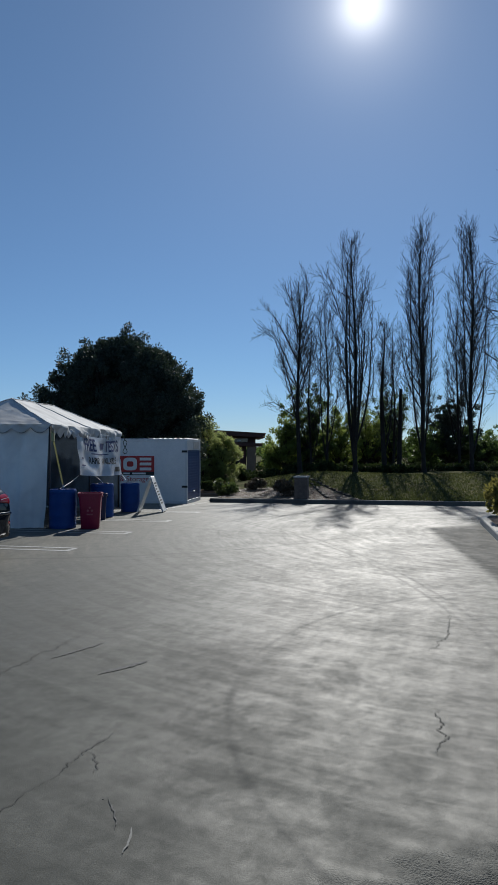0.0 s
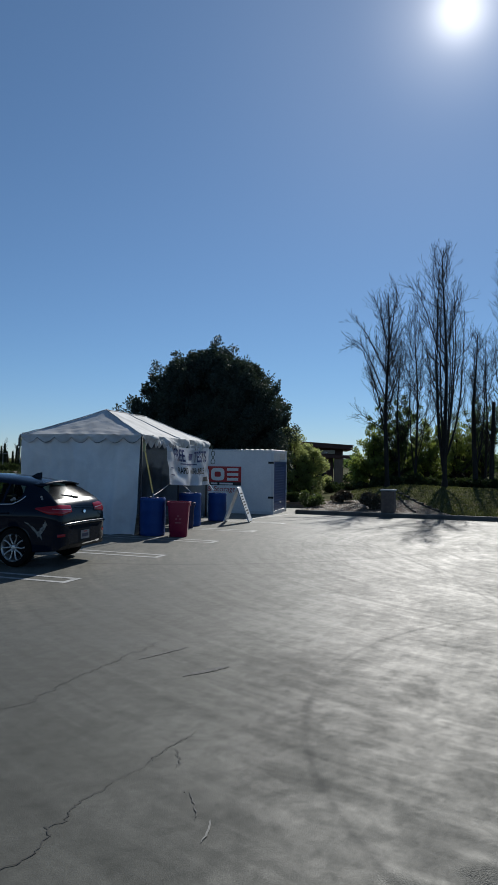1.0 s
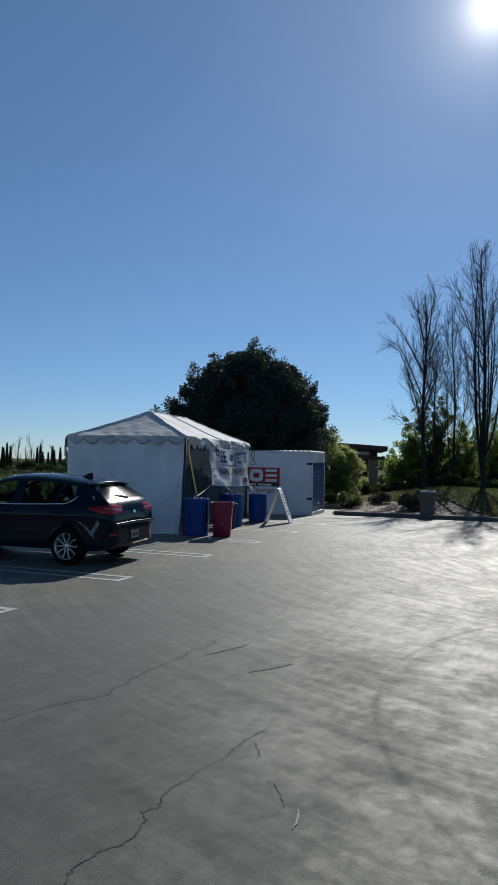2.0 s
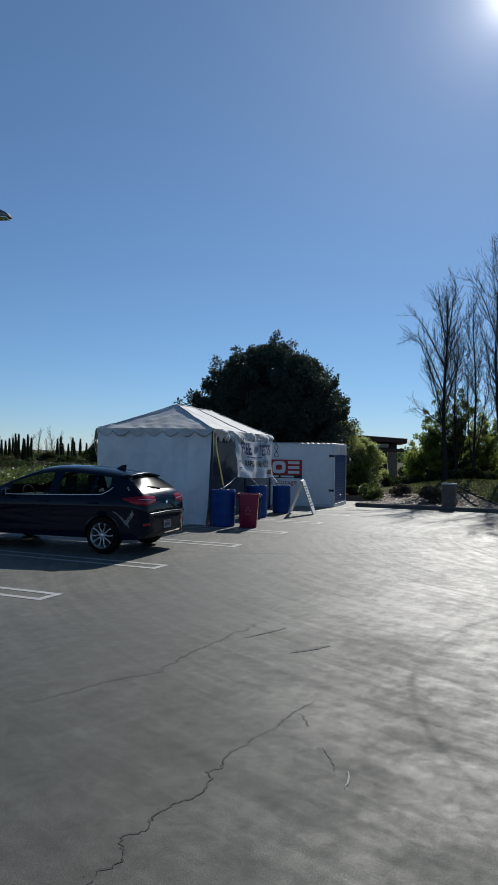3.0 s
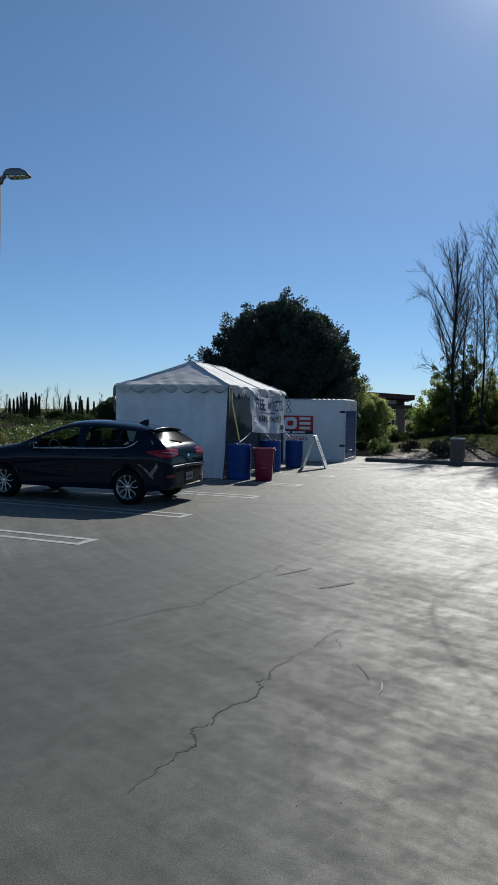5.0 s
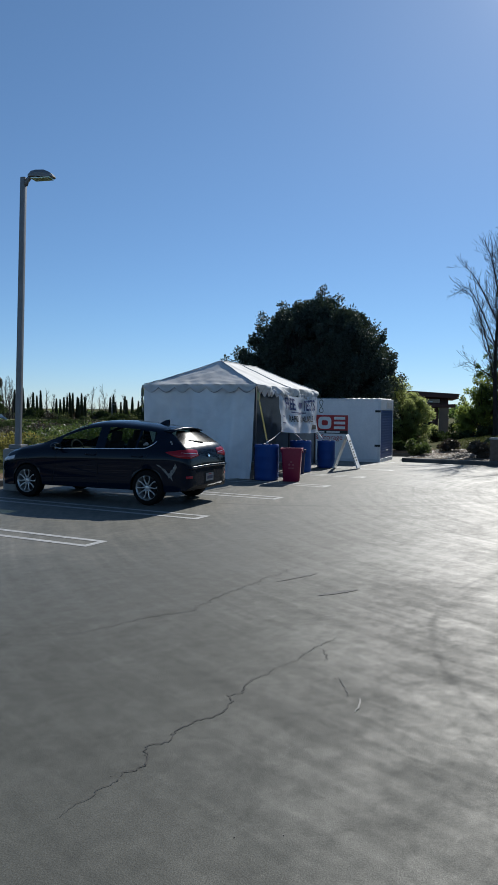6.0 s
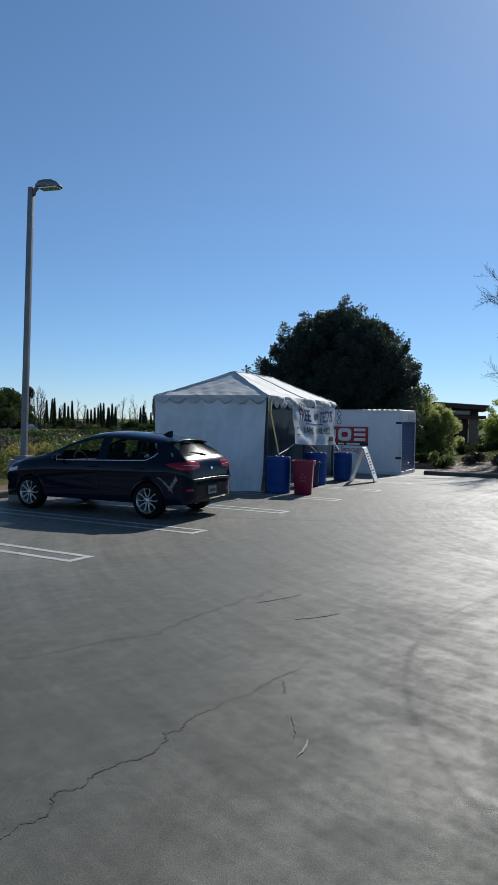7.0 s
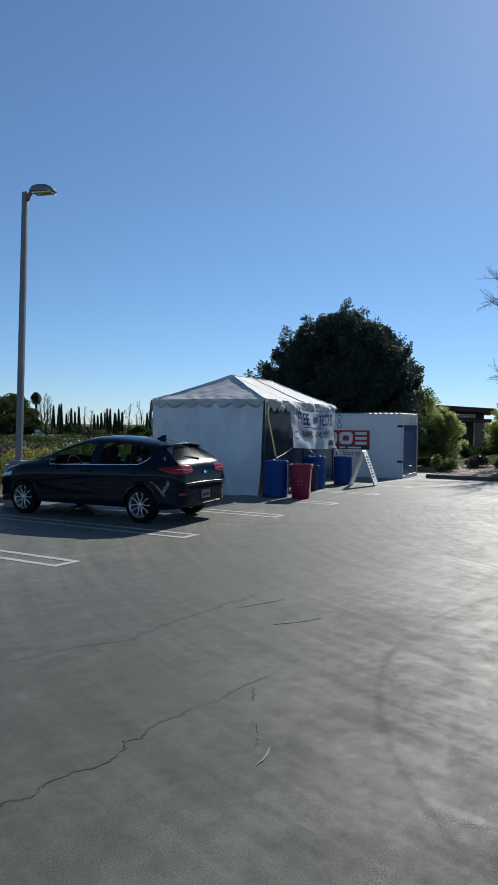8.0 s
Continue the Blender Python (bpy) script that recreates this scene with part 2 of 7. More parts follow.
def terrain_material():
    """Mown grass, with bare mulch and gravel in the bed along the kerb and dry soil by the bays."""
    m, n, l, b = material("grass_and_soil", 1.0, 0, 0.02)
    tc = n.new("ShaderNodeTexCoord")
    pos = tc.outputs["Object"]
    at = n.new("ShaderNodeAttribute")
    at.attribute_name = "bed"
    a = noise_node(n, l, 1.1, 5, 0.65, pos).outputs[0]
    f = noise_node(n, l, 28, 4, 0.7, pos).outputs[0]
    g1 = ramp(n, l, a, [(0.3, (0.055, 0.066, 0.026)), (0.5, (0.09, 0.093, 0.04)), (0.7, (0.16, 0.135, 0.072))])
    s1 = ramp(n, l, f, [(0.3, (0.08, 0.056, 0.04)), (0.5, (0.17, 0.122, 0.087)), (0.72, (0.28, 0.22, 0.165))])
    fine = n.new("ShaderNodeMix")
    fine.data_type, fine.blend_type = "RGBA", "MULTIPLY"
    fine.inputs["Factor"].default_value = 0.7
    l.new(g1.outputs[0], fine.inputs["A"])
    l.new(ramp(n, l, f, [(0.3, grey(0.5)), (0.7, grey(1.4))]).outputs[0], fine.inputs["B"])
    edge = n.new("ShaderNodeMath")
    edge.operation = "MULTIPLY_ADD"
    edge.inputs[1].default_value, edge.inputs[2].default_value = 0.5, -0.25
    l.new(a, edge.inputs[0])
    tot = n.new("ShaderNodeMath")
    l.new(at.outputs["Fac"], tot.inputs[0])
    l.new(edge.outputs[0], tot.inputs[1])
    st = n.new("ShaderNodeMapRange")
    st.inputs["From Min"].default_value, st.inputs["From Max"].default_value = 0.42, 0.58
    l.new(tot.outputs[0], st.inputs["Value"])
    mx = n.new("ShaderNodeMix")
    mx.data_type = "RGBA"
    l.new(st.outputs[0], mx.inputs["Factor"])
    l.new(fine.outputs["Result"], mx.inputs["A"])
    l.new(s1.outputs[0], mx.inputs["B"])
    l.new(mx.outputs["Result"], b.inputs["Base Color"])
    k = n.new("ShaderNodeBump")
    k.inputs["Strength"].default_value, k.inputs["Distance"].default_value = 0.8, 0.025
    l.new(f, k.inputs["Height"])
    l.new(k.outputs[0], b.inputs["Normal"])
    return m


ASPHALT = asphalt()
TERRAIN = terrain_material()
CONCRETE = plain("kerb_concrete", (0.085, 0.078, 0.07), (0.17, 0.158, 0.14), 2.5, 80, 0.85, bump=0.01)
PALE_CONCRETE = plain("pale_concrete", (0.36, 0.35, 0.33), (0.5, 0.49, 0.46), 3, 90, 0.85, bump=0.008)
FOOTING = plain("footing_concrete", (0.19, 0.185, 0.17), (0.3, 0.29, 0.27), 3, 90, 0.85, bump=0.008)
AGGREGATE = plain("exposed_aggregate", (0.12, 0.082, 0.064), (0.22, 0.16, 0.128), 8, 120, 0.85, bump=0.012)
LINE = plain("worn_line_paint", (0.22, 0.22, 0.215), (0.5, 0.5, 0.48), 7, 45, 0.6, bump=0.004)
TAR = plain("crack_shadow", (0.016, 0.016, 0.015), (0.06, 0.06, 0.055), 9, 80, 0.9, bump=0)
GOUGE = plain("gouged_asphalt", (0.05, 0.05, 0.047), (0.17, 0.165, 0.155), 30, 90, 0.9, bump=0.01)
SCRAPE = plain("scraped_stone", (0.12, 0.12, 0.11), (0.24, 0.235, 0.22), 40, 140, 0.75, bump=0.004)
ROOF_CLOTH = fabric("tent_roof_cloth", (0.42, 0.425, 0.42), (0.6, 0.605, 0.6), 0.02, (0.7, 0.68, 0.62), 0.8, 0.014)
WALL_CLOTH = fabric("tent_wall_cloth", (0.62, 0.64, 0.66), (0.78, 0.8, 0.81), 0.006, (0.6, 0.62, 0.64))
# inner walls: the tent's interior shade is put into the cloth colour
INNER_SHADE_CLOTH = fabric("inner_shade_wall_cloth", (0.13, 0.18, 0.23), (0.19, 0.25, 0.31), 0.05, (0.22, 0.3, 0.4))
TRIM_CLOTH = plain("valance_edging", (0.06, 0.07, 0.09), (0.12, 0.13, 0.15), 20, 80, 0.7, bump=0)
BANNER = fabric("banner_vinyl", (0.6, 0.63, 0.68), (0.8, 0.82, 0.86), 0.22, (0.8, 0.8, 0.82), 0.4)
BANNER_BLUE = plain("banner_print_blue", (0.008, 0.02, 0.11), (0.015, 0.03, 0.15), 12, 60, 0.5, bump=0)
ALU = plain("galvanised_pole", (0.45, 0.46, 0.47), (0.6, 0.61, 0.62), 5, 80, 0.4, 0.8, bump=0.001)
# leg metal with its backlit shade put into the base colour
BACKLIT_STEEL = plain("backlit_steel_leg", (0.03, 0.032, 0.035), (0.06, 0.062, 0.066), 5, 80, 0.7, 0.0, bump=0.001)
STRAP = plain("yellow_webbing", (0.34, 0.34, 0.18), (0.44, 0.43, 0.25), 30, 200, 0.7, bump=0.002)
ROPE = plain("white_rope", (0.6, 0.6, 0.58), (0.75, 0.75, 0.72), 30, 200, 0.8, bump=0.002)
DRUM = plain("blue_drum_plastic", (0.002, 0.042, 0.2), (0.004, 0.062, 0.26), 3, 40, 0.5, bump=0.002, spec=0.3)
NAVY = plain("navy_plastic", (0.006, 0.012, 0.05), (0.01, 0.02, 0.08), 3, 40, 0.45, bump=0.002)
RED = plain("red_bin_plastic", (0.2, 0.005, 0.036), (0.27, 0.009, 0.052), 3, 40, 0.4, bump=0.002)
CONTAINER = plain("white_container_panel", (0.66, 0.67, 0.68), (0.8, 0.8, 0.8), 1.2, 18, 0.5, bump=0.002)
STEEL = plain("painted_steel_frame", (0.58, 0.59, 0.6), (0.72, 0.72, 0.72), 2, 30, 0.5, 0.1, bump=0.002)
SHUTTER = plain("blue_shutter", (0.012, 0.045, 0.15), (0.02, 0.065, 0.2), 3, 30, 0.45, bump=0.002)
SIGN_RED = plain("sign_red", (0.38, 0.02, 0.02), (0.47, 0.03, 0.03), 4, 40, 0.5, bump=0)
SIGN_WHITE = plain("sign_white", (0.7, 0.7, 0.69), (0.82, 0.82, 0.8), 4, 40, 0.5, bump=0)
BLACK = plain("black_print", (0.012, 0.012, 0.013), (0.03, 0.03, 0.03), 9, 60, 0.6, bump=0)
PAINT, _n, _l, _b = material("dark_navy_car_paint", 0.22, 0.0, 0.02)
_b.inputs["Base Color"].default_value = (0.0005, 0.006, 0.016, 1)
_b.inputs["Coat Weight"].default_value, _b.inputs["Coat Roughness"].default_value = 0.4, 0.02
_k = noise_node(_n, _l, 2.5, 4)
_l.new(ramp(_n, _l, _k.outputs[0], [(0.35, grey(0.16)), (0.7, grey(0.32))]).outputs[0], _b.inputs["Roughness"])
TRIM = plain("black_plastic_trim", (0.01, 0.01, 0.011), (0.018, 0.018, 0.02), 20, 200, 0.6, bump=0.002, spec=0.15)
CHROME, _n, _l, _b = material("chrome", 0.12, 1.0)
_b.inputs["Base Color"].default_value = (0.75, 0.76, 0.78, 1)
ALLOY = plain("alloy_wheel", (0.5, 0.49, 0.47), (0.66, 0.65, 0.62), 8, 60, 0.28, 0.75, bump=0.001)
TYRE = plain("tyre_rubber", (0.004, 0.004, 0.004), (0.01, 0.01, 0.0095), 12, 120, 0.85, bump=0.004, spec=0.12)
CARGLASS = glass("car_window_glass", (0.52, 0.61, 0.54), 0.87)
DUSTY = glass("dusty_rear_glass", (0.5, 0.57, 0.5), 0.84)
_n, _l = DUSTY.node_tree.nodes, DUSTY.node_tree.links
_n["Principled BSDF"].inputs["Base Color"].default_value = (0.03, 0.03, 0.024, 1)
_n["Principled BSDF"].inputs["Roughness"].default_value = 0.1
_t = _n.new("ShaderNodeBsdfTranslucent")
_t.inputs[0].default_value = (0.5, 0.5, 0.4, 1)
_m = _n.new("ShaderNodeMixShader")
_m.inputs[0].default_value = 0.025
_l.new(_n["Mix Shader"].outputs[0], _m.inputs[1])
_l.new(_t.outputs[0], _m.inputs[2])
_l.new(_m.outputs[0], _n["Material Output"].inputs[0])
LENS, _n, _l, _b = material("red_lamp_lens", 0.06, 0, 0.35)
_b.inputs["Base Color"].default_value = (0.3, 0.003, 0.012, 1)
_b.inputs["Coat Weight"].default_value = 0.15
CLEAR, _n, _l, _b = material("clear_lamp_lens", 0.08, 0.1, 0.7)
_b.inputs["Base Color"].default_value = (0.62, 0.6, 0.62, 1)
SEAT = plain("seat_cloth", (0.01, 0.01, 0.011), (0.025, 0.025, 0.027), 14, 120, 0.85, bump=0.003)
PLATE = plain("plate_white", (0.2, 0.2, 0.2), (0.28, 0.28, 0.28), 10, 60, 0.5, bump=0)
# mottled pale colour that stands in for a reflection in the car's paint
PAINTED_REFLECTION = plain("painted_reflection", (0.04, 0.04, 0.038), (0.3, 0.29, 0.26), 14, 60, 0.6, bump=0.004)
POLE = plain("grey_pole_paint", (0.14, 0.146, 0.152), (0.21, 0.216, 0.222), 3, 60, 0.45, 0.3, bump=0.001)
LAMPGLASS = plain("lamp_reflector", (0.7, 0.95, 0.8), (0.95, 1.0, 0.95), 14, 40, 0.2, 0.9, bump=0.05)
BARK = plain("grey_bark", (0.01, 0.009, 0.008), (0.034, 0.029, 0.025), 4, 40, 0.9, bump=0.02)
OAK_LEAF = leafy("dark_oak_leaf", (0.022, 0.037, 0.031), (0.066, 0.088, 0.068), (0.07, 0.1, 0.05), 0.16, 0.55, 0.25)
GREEN_LEAF = leafy("light_green_leaf", (0.055, 0.09, 0.022), (0.15, 0.18, 0.055), (0.37, 0.46, 0.1), 0.46)
BUSH_LEAF = leafy("bush_leaf", (0.13, 0.16, 0.065), (0.23, 0.26, 0.11), (0.46, 0.52, 0.18), 0.5)
DEEP_LEAF = leafy("deep_green_leaf", (0.02, 0.035, 0.012), (0.05, 0.07, 0.025), (0.16, 0.25, 0.065), 0.42)
YELLOW_LEAF = leafy("yellow_green_leaf", (0.1, 0.11, 0.03), (0.22, 0.2, 0.06), (0.3, 0.27, 0.07), 0.4)
DRY_LEAF = leafy("dry_shrub_leaf", (0.05, 0.045, 0.03), (0.12, 0.1, 0.07), (0.1, 0.08, 0.05), 0.2)
BED_LEAF = leafy("bed_shrub_leaf", (0.03, 0.05, 0.018), (0.075, 0.1, 0.035), (0.14, 0.2, 0.05), 0.3)
SHRUB_LEAF = leafy("dark_shrub_leaf", (0.02, 0.036, 0.014), (0.042, 0.06, 0.026), (0.1, 0.15, 0.04), 0.14, 0.8, 0.12)
CYPRESS_LEAF = leafy("cypress_leaf", (0.012, 0.022, 0.012), (0.03, 0.045, 0.022), (0.03, 0.05, 0.02), 0.1)
GRASS_BLADE = leafy("grass_blade", (0.042, 0.05, 0.018), (0.12, 0.112, 0.05), (0.13, 0.15, 0.045), 0.3, 0.7, 0.15)
OLIVE_LEAF = leafy("olive_shrub_leaf", (0.04, 0.055, 0.02), (0.1, 0.11, 0.045), (0.17, 0.2, 0.06), 0.33)
STUCCO = plain("brown_stucco", (0.2, 0.14, 0.1), (0.3, 0.22, 0.16), 1, 20, 0.85, bump=0.005)
FASCIA = plain("rust_red_fascia", (0.07, 0.03, 0.024), (0.12, 0.05, 0.04), 1, 20, 0.7, bump=0.004)
WINDOW_DARK, _n, _l, _b = material("dark_window", 0.05, 0, 0.6)
_b.inputs["Base Color"].default_value = (0.02, 0.025, 0.03, 1)


# ---- building blocks ----
def link_parent(ob, parent):
    if parent is not None:
        ob.parent = parent
    return ob


def part(name, bm, mat, parent=None, label="", smooth=False):
    me = bpy.data.meshes.new(name)
    bmesh.ops.recalc_face_normals(bm, faces=bm.faces[:])
    bm.to_mesh(me)
    bm.free()
    me.materials.append(mat)
    if smooth:
        me.shade_smooth()
    return tagged(link_parent(new(name, me), parent), label)


def raw(name, verts, faces, mat, parent=None, label="", smooth=False):
    me = bpy.data.meshes.new(name)
    me.from_pydata(verts, [], faces)
    me.materials.append(mat)
    if smooth:
        me.shade_smooth()
    return tagged(link_parent(new(name, me), parent), label)


def thing(name, m, label, category, group="", kind=""):
    ob = new(name)
    ob.empty_display_size = 0.1
    ob.matrix_basis = m
    return tagged(ob, label, category, group, kind)


def box(bm, x0, x1, y0, y1, z0, z1, bevel=0.0, m=None):
    vs = [bm.verts.new((x, y, z)) for x in (x0, x1) for y in (y0, y1) for z in (z0, z1)]
    fs = [bm.faces.new([vs[i] for i in f]) for f in ((0, 1, 3, 2), (4, 6, 7, 5), (0, 4, 5, 1), (2, 3, 7, 6), (0, 2, 6, 4), (1, 5, 7, 3))]
    if bevel:
        es = list({e for f in fs for e in f.edges})
        r = bmesh.ops.bevel(bm, geom=es, offset=bevel, segments=2, affect="EDGES", profile=0.6)
        vs = [v for v in r["verts"]]
    if m is not None:
        bmesh.ops.transform(bm, matrix=m, verts=list({v for f in fs if f.is_valid for v in f.verts} | set(v for v in vs if v.is_valid)))
    return bm


def boxed(x0, x1, y0, y1, z0, z1, bevel=0.0):
    return box(bmesh.new(), x0, x1, y0, y1, z0, z1, bevel)


def lathe(bm, profile, n=32, axis="Z", centre=(0, 0, 0), cap=True):
    """Turns (radius, height) pairs round an axis."""
    rings = []
    for r, h in profile:
        ring = []
        for i in range(n):
            a = 2 * math.pi * i / n
            c, s = r * math.cos(a), r * math.sin(a)
            p = {"Z": (c, s, h), "Y": (c, h, s), "X": (h, c, s)}[axis]
            ring.append(bm.verts.new((p[0] + centre[0], p[1] + centre[1], p[2] + centre[2])))
        rings.append(ring)
    for a, b in zip(rings, rings[1:]):
        for i in range(n):
            bm.faces.new((a[i], a[(i + 1) % n], b[(i + 1) % n], b[i]))
    if cap:
        bm.faces.new(rings[0])
        bm.faces.new(rings[-1])
    return bm


def tube(bm, pts, r, n=8):
    """A round bar along points, of one radius or one for each point."""
    pts = [Vector(p) for p in pts]
    rs = r if isinstance(r, (list, tuple)) else [r] * len(pts)
    rings = []
    for i, p in enumerate(pts):
        d = (pts[min(i + 1, len(pts) - 1)] - pts[max(i - 1, 0)]).normalized()
        side = d.cross(Vector((0, 0, 1)))
        side = side.normalized() if side.length > 1e-3 else Vector((1, 0, 0))
        up = side.cross(d)
        rings.append([bm.verts.new(p + rs[i] * (math.cos(2 * math.pi * k / n) * side + math.sin(2 * math.pi * k / n) * up)) for k in range(n)])
    for a, b in zip(rings, rings[1:]):
        for k in range(n):
            bm.faces.new((a[k], a[(k + 1) % n], b[(k + 1) % n], b[k]))
    bm.faces.new(rings[0])
    bm.faces.new(rings[-1])
    return bm


def words(text, size, mat, parent, m, thick=0.002, name="lettering", bend=None, align="CENTER"):
    cu = bpy.data.curves.new(name, "FONT")
    cu.offset = 0.02 * size if thick == 0 else 0.0
    cu.body, cu.size, cu.extrude, cu.align_x, cu.align_y = text, size, thick, align, "CENTER"
    tmp = bpy.data.objects.new(name, cu)
    me = bpy.data.meshes.new_from_object(tmp)
    bpy.data.objects.remove(tmp)
    me.transform(m)
    if bend:
        for v in me.vertices:
            v.co = bend(v.co)
    me.materials.clear()
    me.materials.append(mat)
    return link_parent(new(name, me), parent)


# ---- the plan of the car park: u runs along the far kerb, v towards it ----
TURN = radians(14.4)


def uv(x, y):
    return x * math.cos(TURN) - y * math.sin(TURN), x * math.sin(TURN) + y * math.cos(TURN)


def xy(u, v):
    return u * math.cos(TURN) + v * math.sin(TURN), -u * math.sin(TURN) + v * math.cos(TURN)


def lot_z(v):
    """The pavement falls a little towards the gutter of the far kerb."""
    return -0.15 * min(max((v - 19.5) / 5.9, 0), 1)


LEFT, FAR, BACK, JOG = -11.75, 25.45, 28.7, -7.05   # kerb lines; the far one steps back behind the container


def land_z(u, v):
    """Height of the planted ground outside the kerbs."""
    edge = 0.0 if v > 20 else 0.12
    rise = min(max((v - FAR) / 10.5, 0), 1)
    side = min(max((u + 9.5) / 5.0, 0), 1)
    z = edge - 0.02 + (0.12 + 0.5 * side) * (rise * rise * (3 - 2 * rise))
    z += 0.05 * math.sin(u * 0.7 + v * 0.3) * rise * min(1, max(0, (60 - v) / 10))
    if v > 60:
        z -= 0.004 * (v - 60) if v < 160 else 0.4
    return z - (0.03 if u < LEFT else 0)


def in_bed(u, v):
    """Whether bare mulch, not grass, covers the ground behind the far kerb."""
    return (JOG < u < -1.9 - (v - 26.7) * 0.4 and v < FAR + 4.6) or (-14 < u < JOG and v < BACK + 1.6)


def inside_lot(u, v):
    return u > LEFT and v < (FAR if u > JOG else BACK) and u < 60 and v > -60


def steps(a, b, d):
    n = max(1, round((b - a) / d))
    return [a + (b - a) * i / n for i in range(n)]


us = [-2500, -900, -400, -220] + steps(-150, -40, 10) + steps(-40, LEFT - 0.02, 1.2) + [LEFT - 0.02, LEFT + 0.02] + steps(LEFT + 0.6, JOG - 0.05, 0.9) + [JOG - 0.02, JOG + 0.02] + steps(JOG + 0.4, 30, 0.6) + steps(30, 60, 3) + [60, 100, 200, 500, 1200, 2500]
vs = [-2500, -800, -300, -120, -60.02, -59.98] + steps(-50, 20, 8) + steps(20, FAR - 0.05, 1.3) + [FAR - 0.02, FAR + 0.02] + steps(FAR + 0.4, BACK - 0.1, 0.4) + [BACK - 0.02, BACK + 0.02] + steps(BACK + 0.4, 50, 0.6) + steps(50, 170, 6) + [170, 250, 400, 800, 1500, 3000]
verts, bed = [], []
for v in vs:
    for u in us:
        x, y = xy(u, v)
        verts.append((x, y, -0.45 if inside_lot(u, v) else land_z(u, v)))
        k = 0.0
        if v > 20:
            k = 1.0 if in_bed(u, v) else 0.0
        if u < LEFT and u > LEFT - 1.3:
            k = 1.0
        bed.append(k)
nu = len(us)
faces = [(j * nu + i, j * nu + i + 1, (j + 1) * nu + i + 1, (j + 1) * nu + i) for j in range(len(vs) - 1) for i in range(nu - 1)]
ground = raw("ground", verts, faces, TERRAIN, smooth=True)
ground.data.attributes.new("bed", "FLOAT", "POINT").data.foreach_set("value", bed)
tagged(ground, "gently rising ground with mown grass, mulch and bare soil", "ground", kind="structure")

# pavement
us2 = [LEFT, JOG] + steps(JOG, 60, 4)[1:] + [60]
vs2 = [-60, -20, 0, 12] + steps(16, FAR, 0.6) + [FAR, BACK]
verts, faces = [], []
for v in vs2:
    for u in us2:
        x, y = xy(u, v)
        verts.append((x, y, lot_z(v)))
nu = len(us2)
for j in range(len(vs2) - 1):
    for i in range(nu - 1):
        if vs2[j + 1] <= FAR + 1e-6 or us2[i + 1] <= JOG + 1e-6:
            faces.append((j * nu + i, j * nu + i + 1, (j + 1) * nu + i + 1, (j + 1) * nu + i))
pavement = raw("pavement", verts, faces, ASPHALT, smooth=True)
tagged(pavement, "grey weathered asphalt car park with tyre marks", "pavement", kind="structure")


def kerb_run(pts, label, drop=0.5, width=0.16, rise=0.15, close=False, mat=None):
    """A kerb along (u, v, gutter height) points; the planted side is to the left of the run."""
    bm = bmesh.new()
    prof = [(0.0, -drop), (0.0, rise - 0.03), (0.012, rise - 0.008), (0.035, rise), (width, rise), (width, -drop)]
    n = len(pts)
    rings = []
    for i, (u, v, z) in enumerate(pts):
        a = pts[(i - 1) % n] if (i > 0 or close) else pts[i]
        b = pts[(i + 1) % n] if (i < n - 1 or close) else pts[i]
        d1 = Vector((u - a[0], v - a[1])).normalized() if a is not pts[i] else Vector((b[0] - u, b[1] - v)).normalized()
        d2 = Vector((b[0] - u, b[1] - v)).normalized() if b is not pts[i] else d1
        left = Vector((-(d1 + d2).y, (d1 + d2).x)).normalized()
        grow = 1 / max(0.5, left.dot(Vector((-d1.y, d1.x))))
        ring = []
        for o, h in prof:
            x, y = xy(u + left.x * o * grow, v + left.y * o * grow)
            ring.append(bm.verts.new((x, y, z + h)))
        rings.append(ring)
    if close:
        rings.append(rings[0])
    for a, b in zip(rings, rings[1:]):
        for k in range(len(prof) - 1):
            bm.faces.new((a[k], a[k + 1], b[k + 1], b[k]))
    if not close:
        bm.faces.new(rings[0])
        bm.faces.new(rings[-1])
    return tagged(part("kerb", bm, mat or CONCRETE), label, "kerb", kind="structure")


kerb_run([(JOG + (i * 2.0), FAR, -0.15) for i in range(34)], "grey concrete kerb at the foot of the grass mound")
kerb_run([(JOG, BACK, -0.15), (JOG, FAR + 1.6, -0.15), (JOG, FAR, -0.15)], "grey concrete kerb beside the storage container")
kerb_run([(LEFT + i * (JOG - LEFT) / 4, BACK, -0.15) for i in range(5)], "grey concrete kerb behind the storage container")
kerb_run([(LEFT, v, lot_z(v)) for v in (-60, -20, 0, 6, 10, 14, 18, 20, 22, 25.4, BACK)], "grey concrete kerb at the head of the parking bays")

# planted island with a rounded end
isl = [(1.72, 8.6), (1.72, 12), (1.72, 18.0)]
for i in range(1, 9):
    a = math.pi - math.pi * i / 8
    isl.append((3.33 + 1.61 * math.cos(a), 18.1 + 0.9 * math.sin(a)))
isl += [(4.95, 12), (4.95, 8.6)] + [(3.35 + 1.6 * math.cos(-math.pi * i / 6), 8.6 - 1.5 * math.sin(math.pi * i / 6)) for i in range(1, 6)]
kerb_run([(u, v, 0.0) for u, v in reversed(isl)], "pale concrete kerb round a planted island", close=True, mat=PALE_CONCRETE)
bm = bmesh.new()
f = bm.faces.new([bm.verts.new((*xy(3.35 + (u - 3.35) * 0.95, 13 + (v - 13) * 0.985), 0.11)) for u, v in isl])
soil = part("island_soil", bm, plain("dark_mulch", (0.03, 0.022, 0.016), (0.12, 0.085, 0.06), 9, 45, 0.95, bump=0.03))
tagged(soil, "dark bark mulch filling a kerbed island", "soil", kind="structure")


